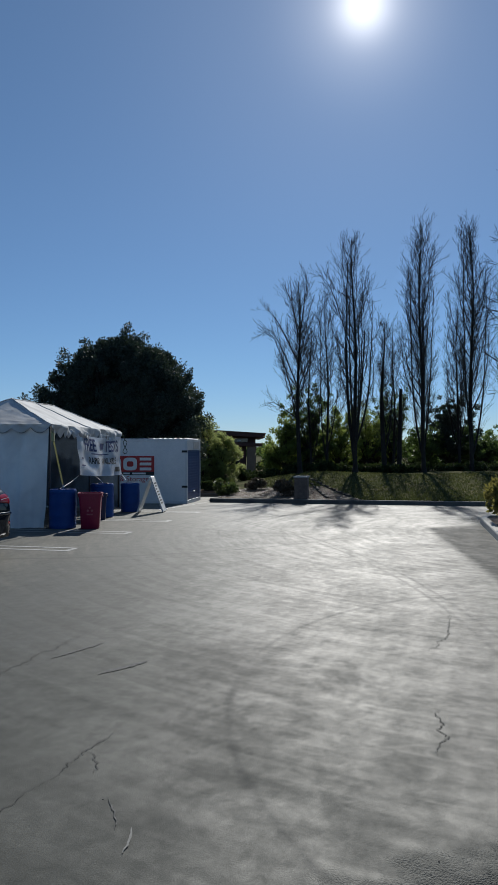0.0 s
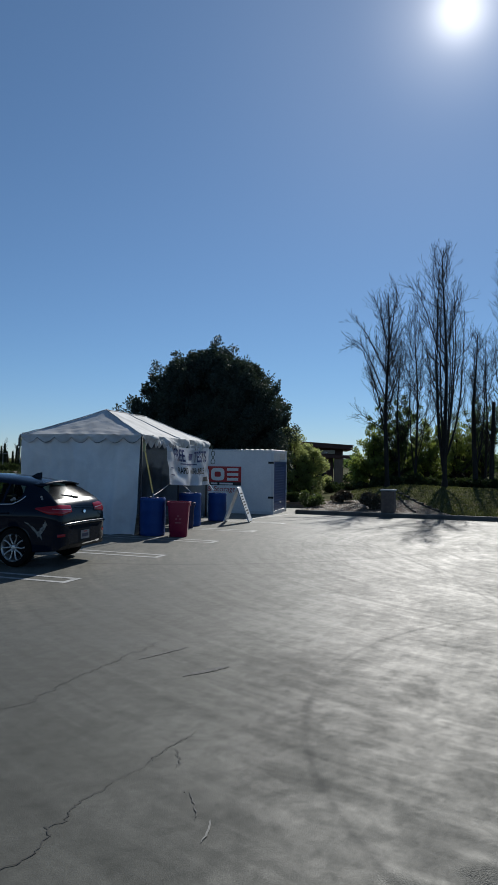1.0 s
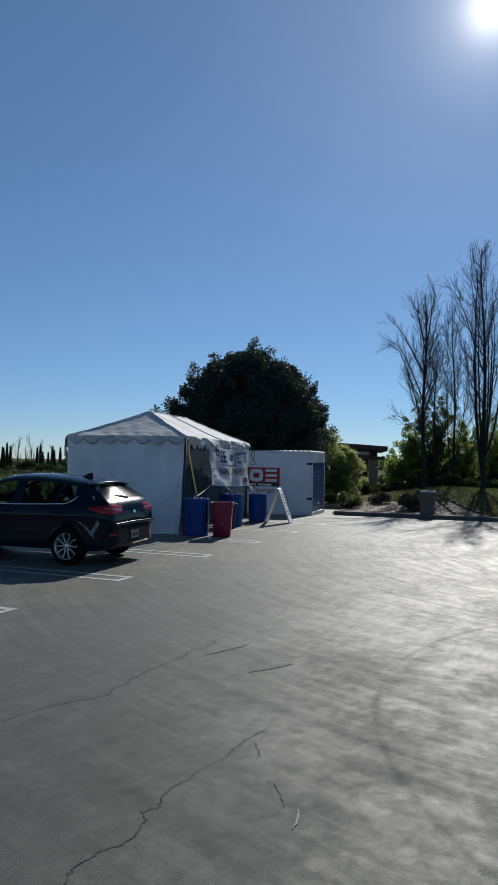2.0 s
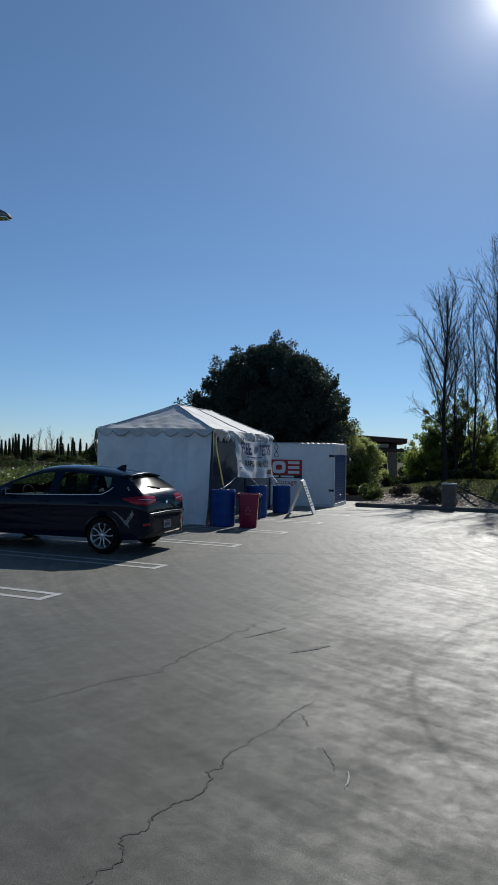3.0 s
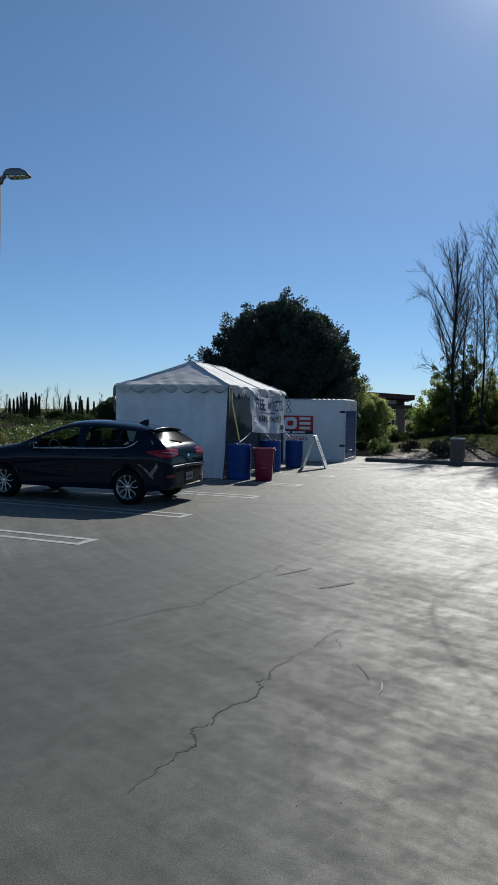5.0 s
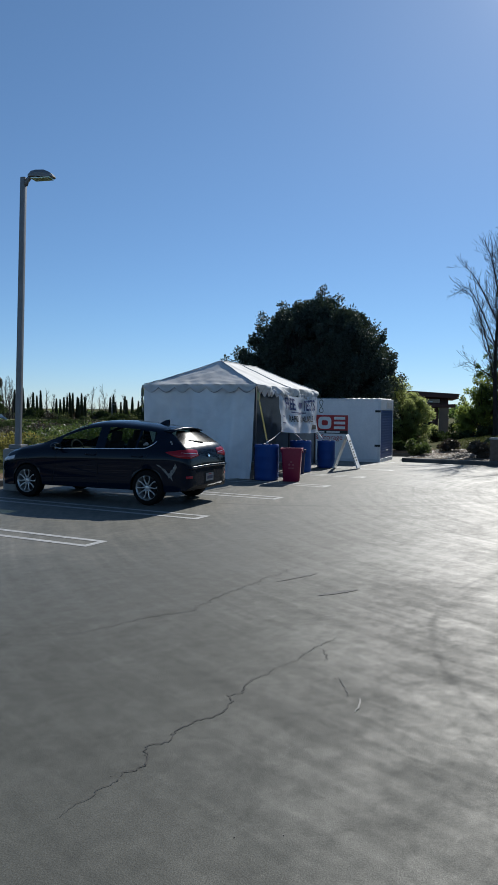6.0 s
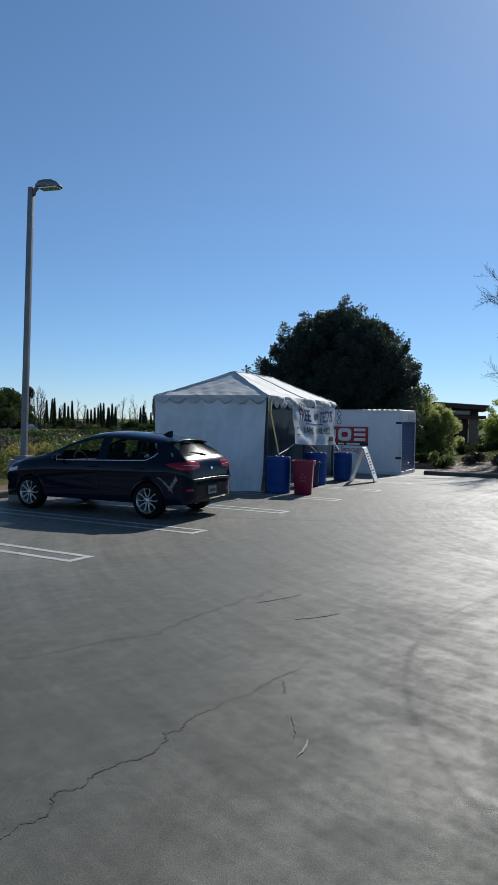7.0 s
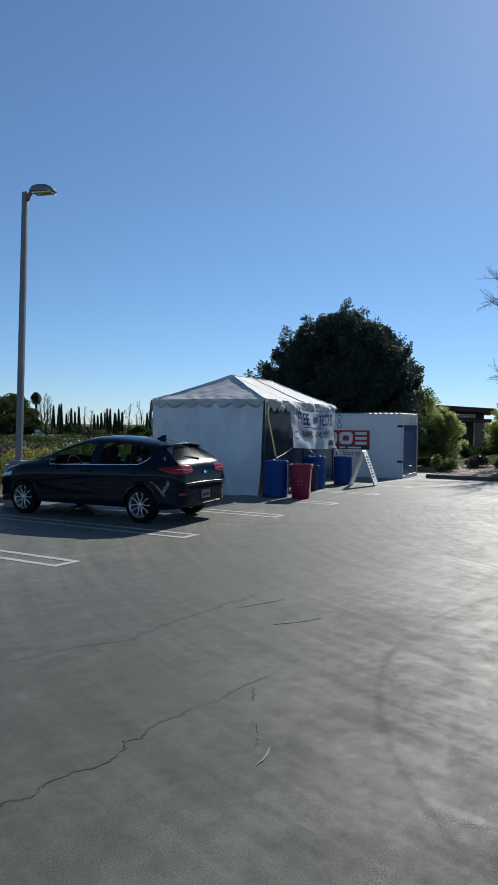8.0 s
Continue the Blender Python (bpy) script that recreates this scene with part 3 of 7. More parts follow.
# ---- painted bay lines, cracks and scars on the pavement ----
def strip(name, pts, width, mat, label="", z=0.004, taper=False, parent=None):
    """A flat band along x, y points that lies on the pavement."""
    verts, faces = [], []
    n = len(pts)
    for i, (x, y) in enumerate(pts):
        a, b = pts[max(i - 1, 0)], pts[min(i + 1, n - 1)]
        d = Vector((b[0] - a[0], b[1] - a[1])).normalized()
        w = width / 2 * (min(1, 0.25 + 3 * min(i, n - 1 - i) / n) if taper else 1)
        h = lot_z(uv(x, y)[1]) + z
        verts += [(x - d.y * w, y + d.x * w, h), (x + d.y * w, y - d.x * w, h)]
    faces = [(2 * i, 2 * i + 1, 2 * i + 3, 2 * i + 2) for i in range(n - 1)]
    return raw(name, verts, faces, mat, parent, label)


for k in range(-3, 6):
    v0 = 6.6 + 2.6 * k - (0.3 if k < 2 else 0)
    tip = -5.7 + (0.02 if k < 2 else 0)
    hair = thing("bay_line", Matrix(), "worn white double line between two parking bays", "line", "bay lines", "structure")
    for o in (-0.17, 0.17):
        strip("stripe", [xy(u, v0 + o) for u in (LEFT + 0.3, -9, -7, tip)], 0.1, LINE, parent=hair)
    strip("stripe", [xy(tip - 0.05, v0 - 0.12), xy(tip - 0.05, v0 + 0.12)], 0.1, LINE, parent=hair)


# pale strip along the foot of the container, in the line colour
tagged(strip("pale_strip", [(x, y) for x, y in ((-1.9, 21.6), (-1.65, 22.6), (-1.2, 24.2), (-0.62, 26.2))], 0.1, LINE), "pale strip on the pavement beside the container", "line", kind="structure")


def ragged(pts, step=0.03, wander=0.02):
    out = []
    for (x0, y0), (x1, y1) in zip(pts, pts[1:]):
        n = max(2, int(math.hypot(x1 - x0, y1 - y0) / step))
        for i in range(n):
            out.append((x0 + (x1 - x0) * i / n + random.uniform(-wander, wander), y0 + (y1 - y0) * i / n + random.uniform(-wander, wander) * 0.7))
    return out + [pts[-1]]


CRACKS = [
    ([(-1.5, 1.83), (-1.4, 2.17), (-1.3, 2.35), (-1.37, 2.5), (-1.28, 2.61), (-1.25, 2.83), (-1.1, 2.96), (-1.09, 3.27), (-1.02, 3.54), (-0.86, 3.92)], 0.006),
    ([(-0.86, 3.92), (-0.73, 4.28), (-0.6, 4.59)], 0.0045),
    ([(-0.73, 4.28), (-0.67, 4.21), (-0.63, 4.0)], 0.005),
    ([(-2.98, 3.96), (-2.5, 4.16), (-2.3, 4.45), (-2.12, 4.74), (-1.89, 4.95), (-1.77, 5.52), (-1.52, 6.22), (-1.16, 7.19)], 0.0055),
    ([(2.44, 7.62), (2.13, 6.71), (1.84, 6.25)], 0.006),
    ([(1.49, 4.91), (1.47, 4.7), (1.42, 4.43), (1.36, 4.3), (1.29, 4.16)], 0.006),
]
for pts, w in CRACKS:
    tagged(strip("pavement_crack", ragged(ragged(pts, 0.07, 0.03), 0.018, 0.014), w * 1.15, TAR, taper=True), "thin jagged crack in the asphalt", "crack", kind="structure")
tagged(strip("pavement_scar", ragged([(-0.91, 5.73), (-0.75, 5.88), (-0.56, 6.05)], 0.025, 0.008), 0.06, GOUGE, taper=True), "dark gouged patch in the asphalt", "scar", kind="structure")
tagged(strip("pavement_scar", ragged([(-1.37, 6.17), (-1.02, 6.64)], 0.03, 0.01), 0.03, GOUGE, taper=True), "thin dark gouge in the asphalt", "scar", kind="structure")
tagged(strip("pavement_scar", ragged([(-0.36, 3.22), (-0.343, 3.32), (-0.348, 3.43)], 0.02, 0.004), 0.011, SCRAPE, z=0.006, taper=True), "pale scrape of bare stone in the asphalt", "scar", kind="structure")
tagged(strip("pavement_scar", ragged([(-0.5, 3.72), (-0.44, 3.55), (-0.42, 3.42)], 0.02, 0.008), 0.007, GOUGE, taper=True), "thin dark gouge in the asphalt", "scar", kind="structure")


# ---- plants ----
def leaf_cloud(clumps, count, size, seed, squash=0.8, shell=0.55, bend=0.0):
    """Small pointed leaves scattered through round clumps (x, y, z, radius), thickest near their skins."""
    rng = np.random.default_rng(seed)
    c = np.array(clumps, float)
    weight = c[:, 3] ** 2
    pick = rng.choice(len(c), count, p=weight / weight.sum())
    d = rng.normal(size=(count, 3))
    d /= np.linalg.norm(d, axis=1)[:, None]
    r = c[pick, 3] * (shell + (1 - shell) * rng.random(count) ** 0.6) * (0.85 + 0.3 * rng.random(count))
    p = c[pick, :3] + d * r[:, None] * np.array((1, 1, squash))
    ax = rng.normal(size=(count, 3)) + d * 0.8 + np.array((0, 0, bend))
    ax /= np.linalg.norm(ax, axis=1)[:, None]
    side = np.cross(ax, rng.normal(size=(count, 3)))
    side /= np.linalg.norm(side, axis=1)[:, None] + 1e-9
    ln = size * (0.6 + 0.8 * rng.random(count))[:, None]
    wd = ln * 0.28
    quad = np.stack([p, p + ax * ln * 0.45 + side * wd, p + ax * ln, p + ax * ln * 0.45 - side * wd], 1).reshape(-1, 3)
    idx = np.arange(count * 4).reshape(-1, 4)
    return quad, idx


def leaf_mesh(name, clumps, count, size, seed, mat, parent, **kw):
    quad, idx = leaf_cloud(clumps, count, size, seed, **kw)
    return raw(name, quad.tolist(), idx.tolist(), mat, parent)


def branch_mesh(limbs):
    """Tapered limbs, each a list of (point, radius), as one mesh."""
    verts, faces = [], []
    for limb in limbs:
        n = 7 if limb[0][1] > 0.05 else (4 if limb[0][1] > 0.015 else 3)
        start = len(verts)
        m = len(limb)
        for i, (p, r) in enumerate(limb):
            d = (limb[min(i + 1, m - 1)][0] - limb[max(i - 1, 0)][0]).normalized()
            side = d.orthogonal().normalized()
            up = d.cross(side)
            for k in range(n):
                a = 2 * math.pi * k / n
                verts.append(p + r * (math.cos(a) * side + math.sin(a) * up))
        for i in range(m - 1):
            for k in range(n):
                a, b = start + i * n + k, start + i * n + (k + 1) % n
                faces.append((a, b, b + n, a + n))
    return verts, faces


def grow(rng, limbs, p, d, length, r, depth, up, spread, kids, wander=0.12, low=0.15):
    """One limb and those that spring from it."""
    seg = max(4, int(length / (0.35 if depth > 1 else 0.22)))
    seg = min(seg, 14)
    limb = [(p.copy(), r)]
    d = d.copy()
    for i in range(seg):
        d = (d + Vector((rng.gauss(0, wander), rng.gauss(0, wander), rng.gauss(0, wander * 0.6))) + Vector((0, 0, up))).normalized()
        p = p + d * (length / seg)
        limb.append((p.copy(), max(0.0055, r * (1 - 0.9 * (i + 1) / seg))))
    limbs.append(limb)
    if depth == 0:
        return
    for k in range(kids[depth - 1]):
        f = low + (0.97 - low) * (k + rng.random()) / kids[depth - 1]
        i = min(int(f * seg), seg - 1)
        q, rq = limb[i]
        axis = (limb[i + 1][0] - q).normalized()
        out = axis.cross(Vector((rng.gauss(0, 1), rng.gauss(0, 1), rng.gauss(0, 1)))).normalized()
        a = spread * rng.uniform(0.6, 1.35)
        nd = (axis * math.cos(a) + out * math.sin(a)).normalized()
        ln = length * (rng.uniform(0.22, 0.46) * (1.12 - 0.7 * f) if depth == 3 else rng.uniform(0.3, 0.58) * (1.05 - 0.45 * f))
        grow(rng, limbs, q, nd, ln, min(rq * 0.5, r * 0.34), depth - 1, up * 1.5, spread, kids, wander * 1.25, 0.1)


def bare_tree(name, x, y, z, height, trunk, seed, label, group="", stems=1, spread=0.38, kids=(9, 8, 26), lean=(0, 0), up=0.05, low=0.12, reach=1.0):
    rng = random.Random(seed)
    limbs = []
    root = thing(name, pose(x, y, z), label, "tree", group)
    for s in range(stems):
        a = rng.uniform(0, 6.3)
        off = Vector((math.cos(a), math.sin(a), 0)) * (0.13 * s)
        d = Vector((lean[0] + 0.10 * math.cos(a) * (s > 0), lean[1] + 0.10 * math.sin(a) * (s > 0), 1)).normalized()
        h = 0.93 * height * (1 if s == 0 else rng.uniform(0.6, 0.92))
        here = []
        grow(rng, here, Vector((0, 0, -0.15)) + off, d, h, trunk * (1 if s == 0 else 0.55), 3 if s < 4 else 2, up, spread, kids, 0.035, low)
        limbs += here
    first = limbs[0]
    base, r0 = first[0]
    first.insert(0, (base - Vector((0, 0, 0.05)), r0 * 1.5))
    thick = [b for b in limbs if b[0][1] > trunk * 0.3]
    thin = [b for b in limbs if b[0][1] <= trunk * 0.3]
    raw("trunk", *branch_mesh(thick), BARK, root, smooth=True)
    raw("crown", *branch_mesh(thin), BARK, root, smooth=True)
    return root


def leafy_tree(name, x, y, z, clumps, count, leaf, mat, seed, label, category="tree", trunk=0.14, group="", kind="", **kw):
    root = thing(name, pose(x, y, z), label, category, group, kind)
    rng = random.Random(seed)
    limbs = []
    for cx, cy, cz, cr in clumps:
        start = Vector((cx * 0.08, cy * 0.08, max(0.0, cz * 0.25)))
        end = Vector((cx, cy, cz))
        mid = start.lerp(end, 0.5) + Vector((rng.gauss(0, 0.06), rng.gauss(0, 0.06), 0.05)) * (end - start).length
        limbs.append([(start, trunk * 0.45), (mid, trunk * 0.28), (end, trunk * 0.1)])
    limbs.append([(Vector((0, 0, -0.15)), trunk * 1.3), (Vector((0, 0, 0.2)), trunk), (Vector((0.03, 0, max(0.3, 0.3 * max(c[2] for c in clumps)))), trunk * 0.7)])
    raw("trunk", *branch_mesh(limbs), BARK, root, smooth=True)
    leaf_mesh("crown", clumps, count, leaf, seed, mat, root, **kw)
    return root


def mound_clumps(seed, rx, ry, z0, z1, n, r0, r1, round_top=0.55):
    """Clumps that fill a dome."""
    rng = random.Random(seed)
    out = []
    while len(out) < n:
        a, q = rng.uniform(0, 2 * math.pi), rng.random() ** 0.38
        h = rng.random()
        lim = (1 - max(0, (h - round_top) / (1 - round_top)) ** 2) ** 0.5
        lim *= 0.75 + 0.25 * min(1, h / 0.25)
        out.append((rx * q * lim * math.cos(a), ry * q * lim * math.sin(a), z0 + (z1 - z0) * h, rng.uniform(r0, r1)))
    return out


def ground_at(x, y):
    return land_z(*uv(x, y))


# bare poplars on the mound
def poplar(x, y, h, r, wide, skew, n_limbs, low, top, forks, label, seed, arms=()):
    """A bare tree of long upswept limbs that fill a column, with short twigs along them."""
    rng = random.Random(seed)
    root = thing("poplar_tree", pose(x, y, ground_at(x, y)), label, "tree", "poplars")
    bow = Vector((rng.uniform(-0.15, 0.15), rng.uniform(-0.15, 0.15), 0))
    env = tab_([(0.0, 0.2), (0.2, 0.6), (0.4, 0.92), (0.6, 1.0), (0.8, 0.8), (0.93, top), (1.0, top * 0.5)])

    def trunk_at(f):
        return Vector((skew * 0.12 * f + 0.012 * h * f * math.sin(7 * f + seed), 0.012 * h * f * math.sin(6 * f + 2 * seed), h * f)) + bow * math.sin(3.1 * f)

    def trunk_r(f):
        return 0.85 * r * (1 - f) ** 0.9 + 0.007

    thick, thin = [], []
    stem = [(trunk_at(0) - Vector((0, 0, 0.15)), r * 1.6)] + [(trunk_at(f), trunk_r(f)) for f in [0.03 + 0.94 * i / 25 for i in range(26)]]
    thick.append(stem)
    runs = []
    for k in range(n_limbs + forks):
        fork = k < forks
        f0 = rng.uniform(0.03, 0.14) if fork else low + (0.88 - low) * (k - forks + rng.random()) / n_limbs
        stand = rng.uniform(0.12, 0.75)   # how far out a second stem stands
        f1 = 0.97 - 0.4 * stand if fork else min(0.985, f0 + rng.uniform(0.5, 1.3) * (0.11 + 0.2 * (1 - f0)))
        a = 2.4 * k + rng.uniform(-0.5, 0.5)
        out = Vector((math.cos(a), math.sin(a), 0)) * wide * (stand if fork else env(f1) * rng.uniform(0.35, 1.1))
        if skew:
            out.x += skew * env(f1) * rng.uniform(0.0, 0.9)
        s, e = trunk_at(f0), trunk_at(f1) + out
        ln = (e - s).length
        rr = min(trunk_r(f0) * 0.5, 0.01 + 0.0075 * ln)
        m = max(6, int(ln / 0.3))
        curl = rng.uniform(2.2, 3.4) if fork else rng.uniform(1.8, 2.8)
        limb = []
        w = Vector((0, 0, 0))
        for i in range(m + 1):
            t = i / m
            w = w + Vector((rng.gauss(0, 0.02), rng.gauss(0, 0.02), 0))
            p = s + Vector((e.x - s.x, e.y - s.y, 0)) * (1 - (1 - t) ** curl) + Vector((0, 0, (e.z - s.z) * (0.82 * t + 0.18 * t * t)))
            limb.append((p + w * t, rr * (1 - 0.85 * t) + 0.002))
        (thick if fork else thin).append(limb)
        runs.append((limb, ln))
    # long arching arms: where they leave the trunk, how far out and how far up they reach
    for f0, ox, oy, up in arms:
        s = trunk_at(f0)
        ln = math.sqrt(ox * ox + oy * oy + up * up)
        m = int(ln / 0.25)
        limb, w = [], Vector((0, 0, 0))
        for i in range(m + 1):
            t = i / m
            w = w + Vector((rng.gauss(0, 0.025), rng.gauss(0, 0.025), rng.gauss(0, 0.02)))
            limb.append((s + Vector((ox * t ** 0.9, oy * t, up * (1.45 * t - 0.45 * t ** 3))) + w * t, 0.045 * (1 - 0.85 * t)))
        thick.append(limb)
        runs.append((limb, ln * 1.3))
    runs.append((stem[12:], h * 0.5))
    for limb, ln in runs:
        m = len(limb) - 1
        n = int(ln * 4.4) + 3
        for k in range(n):
            t = 0.15 + 0.85 * (k + rng.random()) / n
            i = min(int(t * m), m - 1)
            q, rq = limb[i]
            axis = (limb[i + 1][0] - q).normalized()
            side = axis.cross(Vector((rng.gauss(0, 1), rng.gauss(0, 1), rng.gauss(0, 0.4)))).normalized()
            ang = rng.uniform(0.3, 0.75)
            grow(rng, thin, q, (axis * math.cos(ang) + side * math.sin(ang)).normalized(), rng.uniform(0.5, 1.5) * (1.15 - 0.4 * t), min(0.009, rq * 0.8), 1, 0.09, 0.55, (4,), 0.16, 0.15)
    raw("trunk", *branch_mesh(thick), BARK, root, smooth=True)
    raw("crown", *branch_mesh(thin), BARK, root, smooth=True)


def tab_(pairs):
    return lambda v: float(np.interp(v, [p[0] for p in pairs], [p[1] for p in pairs]))


UPSWEPT = "tall leafless poplar with upswept grey branches on the mound"
SMALL = "slender leafless poplar with upswept twigs on the mound"
for row in (
    # x, y, height, trunk radius, crown radius, lean of the crown, limbs, lowest limb, top, forks, label, seed
    (3.85, 36.5, 10.1, 0.14, 0.9, 0.0, 20, 0.3, 0.6, 0, "leafless poplar with loose arching branches on the mound", 3, ((0.28, -1.5, 0.3, 0.9), (0.33, -1.5, -0.5, 3.9), (0.44, -1.4, 0.4, 3.1), (0.56, -1.6, -0.3, 2.6), (0.68, -0.7, 0.5, 2.6), (0.33, 0.8, 0.5, 2.4), (0.42, 0.9, -0.4, 2.0), (0.55, 0.6, 0.3, 2.2), (0.25, -0.9, -0.8, 3.2), (0.7, 0.5, -0.5, 2.7))),
    (6.6, 36.0, 12.2, 0.14, 1.55, -0.1, 26, 0.2, 0.55, 7, "broad many-stemmed leafless poplar on the mound", 11, ((0.45, -1.7, 0.2, 4.4),)),
    (5.75, 40.0, 9.9, 0.09, 1.15, -0.1, 24, 0.14, 0.5, 2, SMALL, 5),
    (5.05, 41.5, 8.6, 0.08, 1.1, -0.1, 20, 0.14, 0.5, 1, SMALL, 8),
    (8.75, 39.0, 8.4, 0.17, 0.8, 0.1, 12, 0.2, 0.4, 2, SMALL, 21),
    (10.5, 37.5, 13.4, 0.13, 1.15, -0.15, 38, 0.22, 0.5, 3, UPSWEPT, 31),
    (9.7, 41.0, 8.2, 0.08, 1.1, 0, 18, 0.15, 0.5, 2, SMALL, 37),
    (13.1, 37.6, 13.4, 0.13, 1.2, -0.3, 40, 0.18, 0.5, 3, UPSWEPT, 41),
    (14.4, 43.5, 10.0, 0.10, 0.9, 0, 26, 0.15, 0.5, 2, SMALL, 43),
    (12.4, 44.5, 8.6, 0.09, 0.8, 0, 20, 0.15, 0.5, 1, SMALL, 47),
    (15.9, 38.0, 12.3, 0.12, 1.2, 0, 36, 0.2, 0.5, 1, UPSWEPT, 53),
):
    poplar(*row)
raw_stub = thing("dead_tree", pose(9.75, 39.8, ground_at(9.75, 39.8)), "broken dead trunk with a few stubs on the mound", "tree")
raw("trunk", *branch_mesh([[(Vector((0, 0, -0.1)), 0.14), (Vector((0.05, 0, 2)), 0.12), (Vector((0.12, 0, 4.6)), 0.09)], [(Vector((0.06, 0, 2.4)), 0.06), (Vector((-0.3, 0, 3.3)), 0.03)]]), BARK, raw_stub, smooth=True)
# a spreading bare tree on the island
bare_tree("bare_island_tree", 9.0, 18.5, 0.0, 9.6, 0.15, 77, "leafless tree with spreading twisted branches on the island", "", 1, 0.8, (6, 8, 15), (-0.05, 0), 0.0, 0.22)

# the dark evergreen oak behind the container
rng = random.Random(9)
oak = mound_clumps(4, 3.75, 3.1, 0.7, 6.2, 420, 0.32, 0.6, 0.25)
oak += [(0.2, -0.4, 6.3, 0.45), (0.1, 0, 6.75, 0.22), (-0.9, 0, 6.05, 0.4), (1.2, 0.2, 5.7, 0.5), (-3.9, 0, 3.7, 0.3), (-4.15, -0.3, 4.0, 0.2), (-3.6, 0.2, 4.3, 0.35), (0.2, 0, 6.9, 0.3), (0.25, 0, 7.15, 0.16), (-2.5, 0, 5.9, 0.3), (-1.6, 0, 6.4, 0.25), (0.9, 0, 6.6, 0.3)]
for k in range(110):
    # sprigs that stand out of the dome
    a, e = rng.uniform(0, 2 * math.pi), rng.uniform(0.1, 1.45)
    d = Vector((math.cos(a) * math.cos(e), math.sin(a) * math.cos(e), math.sin(e)))
    at_ = Vector((3.45 * d.x, 3.0 * d.y, 2.8 + 3.4 * d.z))
    lift = (d * 0.6 + Vector((0, 0, 0.8))).normalized() * rng.uniform(0.2, 0.6)
    oak += [(*(at_ + lift * q), 0.24 * (1 - 0.7 * q)) for q in (0.2, 0.5, 0.75, 1.0)]
leafy_tree("oak_tree", -4.4, 31.4, ground_at(-4.4, 31.4) + 0.05, oak, 210000, 0.1, OAK_LEAF, 14, "dense dark evergreen oak with a broad ragged crown", trunk=0.12, shell=0.15, squash=0.95)

# light green trees between the poplars and beside the building
GREENS = [
    # x, y, half width, base, top, leaves, material, seed, label
    (16.6, 46.0, 1.9, 0.4, 2.6, 6000, DEEP_LEAF, 70, "dark green tree behind the poplars"),
    (18.4, 44.0, 1.6, 0.4, 2.6, 4500, DEEP_LEAF, 71, "dark evergreen tree behind the poplars"),
    (6.2, 47.0, 1.2, 0.5, 3.0, 3000, GREEN_LEAF, 72, "backlit light green tree behind the poplars"),
    (10.2, 48.0, 1.3, 0.5, 3.4, 3000, GREEN_LEAF, 73, "backlit light green tree behind the poplars"),
    (-1.1, 36.6, 1.15, 0.3, 3.6, 18000, BUSH_LEAF, 61, "sunlit light green bushy tree beside the container"),
    (-0.25, 37.0, 1.15, 0.1, 2.65, 17000, BUSH_LEAF, 62, "sunlit light green bush beside the building"),
    (3.0, 43.6, 0.65, 0.2, 1.7, 3200, GREEN_LEAF, 74, "low sunlit light green bush below the poplars"),
    (3.7, 43.0, 0.95, 0.3, 3.3, 4600, GREEN_LEAF, 63, "backlit light green tree below the poplars"),
    (5.0, 43.5, 1.5, 0.4, 5.0, 9500, DEEP_LEAF, 64, "backlit dark green tree behind the poplars"),
    (7.1, 44.5, 1.3, 0.4, 3.7, 5200, GREEN_LEAF, 65, "backlit light green tree behind the poplars"),
    (9.0, 45.0, 1.3, 0.5, 3.9, 4600, GREEN_LEAF, 66, "backlit light green tree behind the poplars"),
    (10.8, 46.0, 1.3, 0.5, 5.0, 5600, DEEP_LEAF, 67, "backlit dark green tree behind the poplars"),
    (14.9, 47.0, 1.75, 0.4, 4.5, 15000, OAK_LEAF, 68, "dense dark evergreen tree behind the poplars"),
    (4.5, 55.0, 1.8, 0.2, 2.4, 6000, DEEP_LEAF, 75, "dark green tree far behind the poplars"),
    (8.3, 55.0, 1.9, 0.2, 2.6, 6000, DEEP_LEAF, 76, "dark green tree far behind the poplars"),
    (12.0, 56.0, 1.9, 0.2, 2.6, 6000, DEEP_LEAF, 77, "dark green tree far behind the poplars"),
    (15.8, 56.0, 1.9, 0.2, 2.3, 6000, DEEP_LEAF, 78, "dark green tree far behind the poplars"),
    (19.8, 55.0, 1.9, 0.2, 2.3, 6000, DEEP_LEAF, 79, "dark green tree far behind the poplars"),
    (13.0, 46.0, 1.1, 0.3, 2.6, 3200, DEEP_LEAF, 69, "dark green tree behind the poplars"),
]


def airy_clumps(seed, w, z0, z1, n):
    """Leaf clusters strung along limbs that rise and spread from one stem, with gaps between them."""
    rng = random.Random(seed)
    out = []
    for k in range(n):
        a = 2.4 * k + rng.uniform(-0.4, 0.4)
        f = (k + rng.random()) / n
        reach = w * rng.uniform(0.55, 1.12) * (1 - 0.55 * f ** 2.2) * (0.7 + 0.3 * min(1, f * 4))
        end = z0 + (z1 - z0) * (0.12 + 0.88 * f)
        root = z0 + (end - z0) * 0.5
        for q in (0.45, 0.7, 0.9, 1.1):
            out.append((reach * q * math.cos(a) + rng.gauss(0, 0.07), reach * q * math.sin(a) + rng.gauss(0, 0.07), root + (end - root) * q ** 1.3 + rng.gauss(0, 0.06), rng.uniform(0.14, 0.32) * (1.15 - 0.35 * q)))
    return out


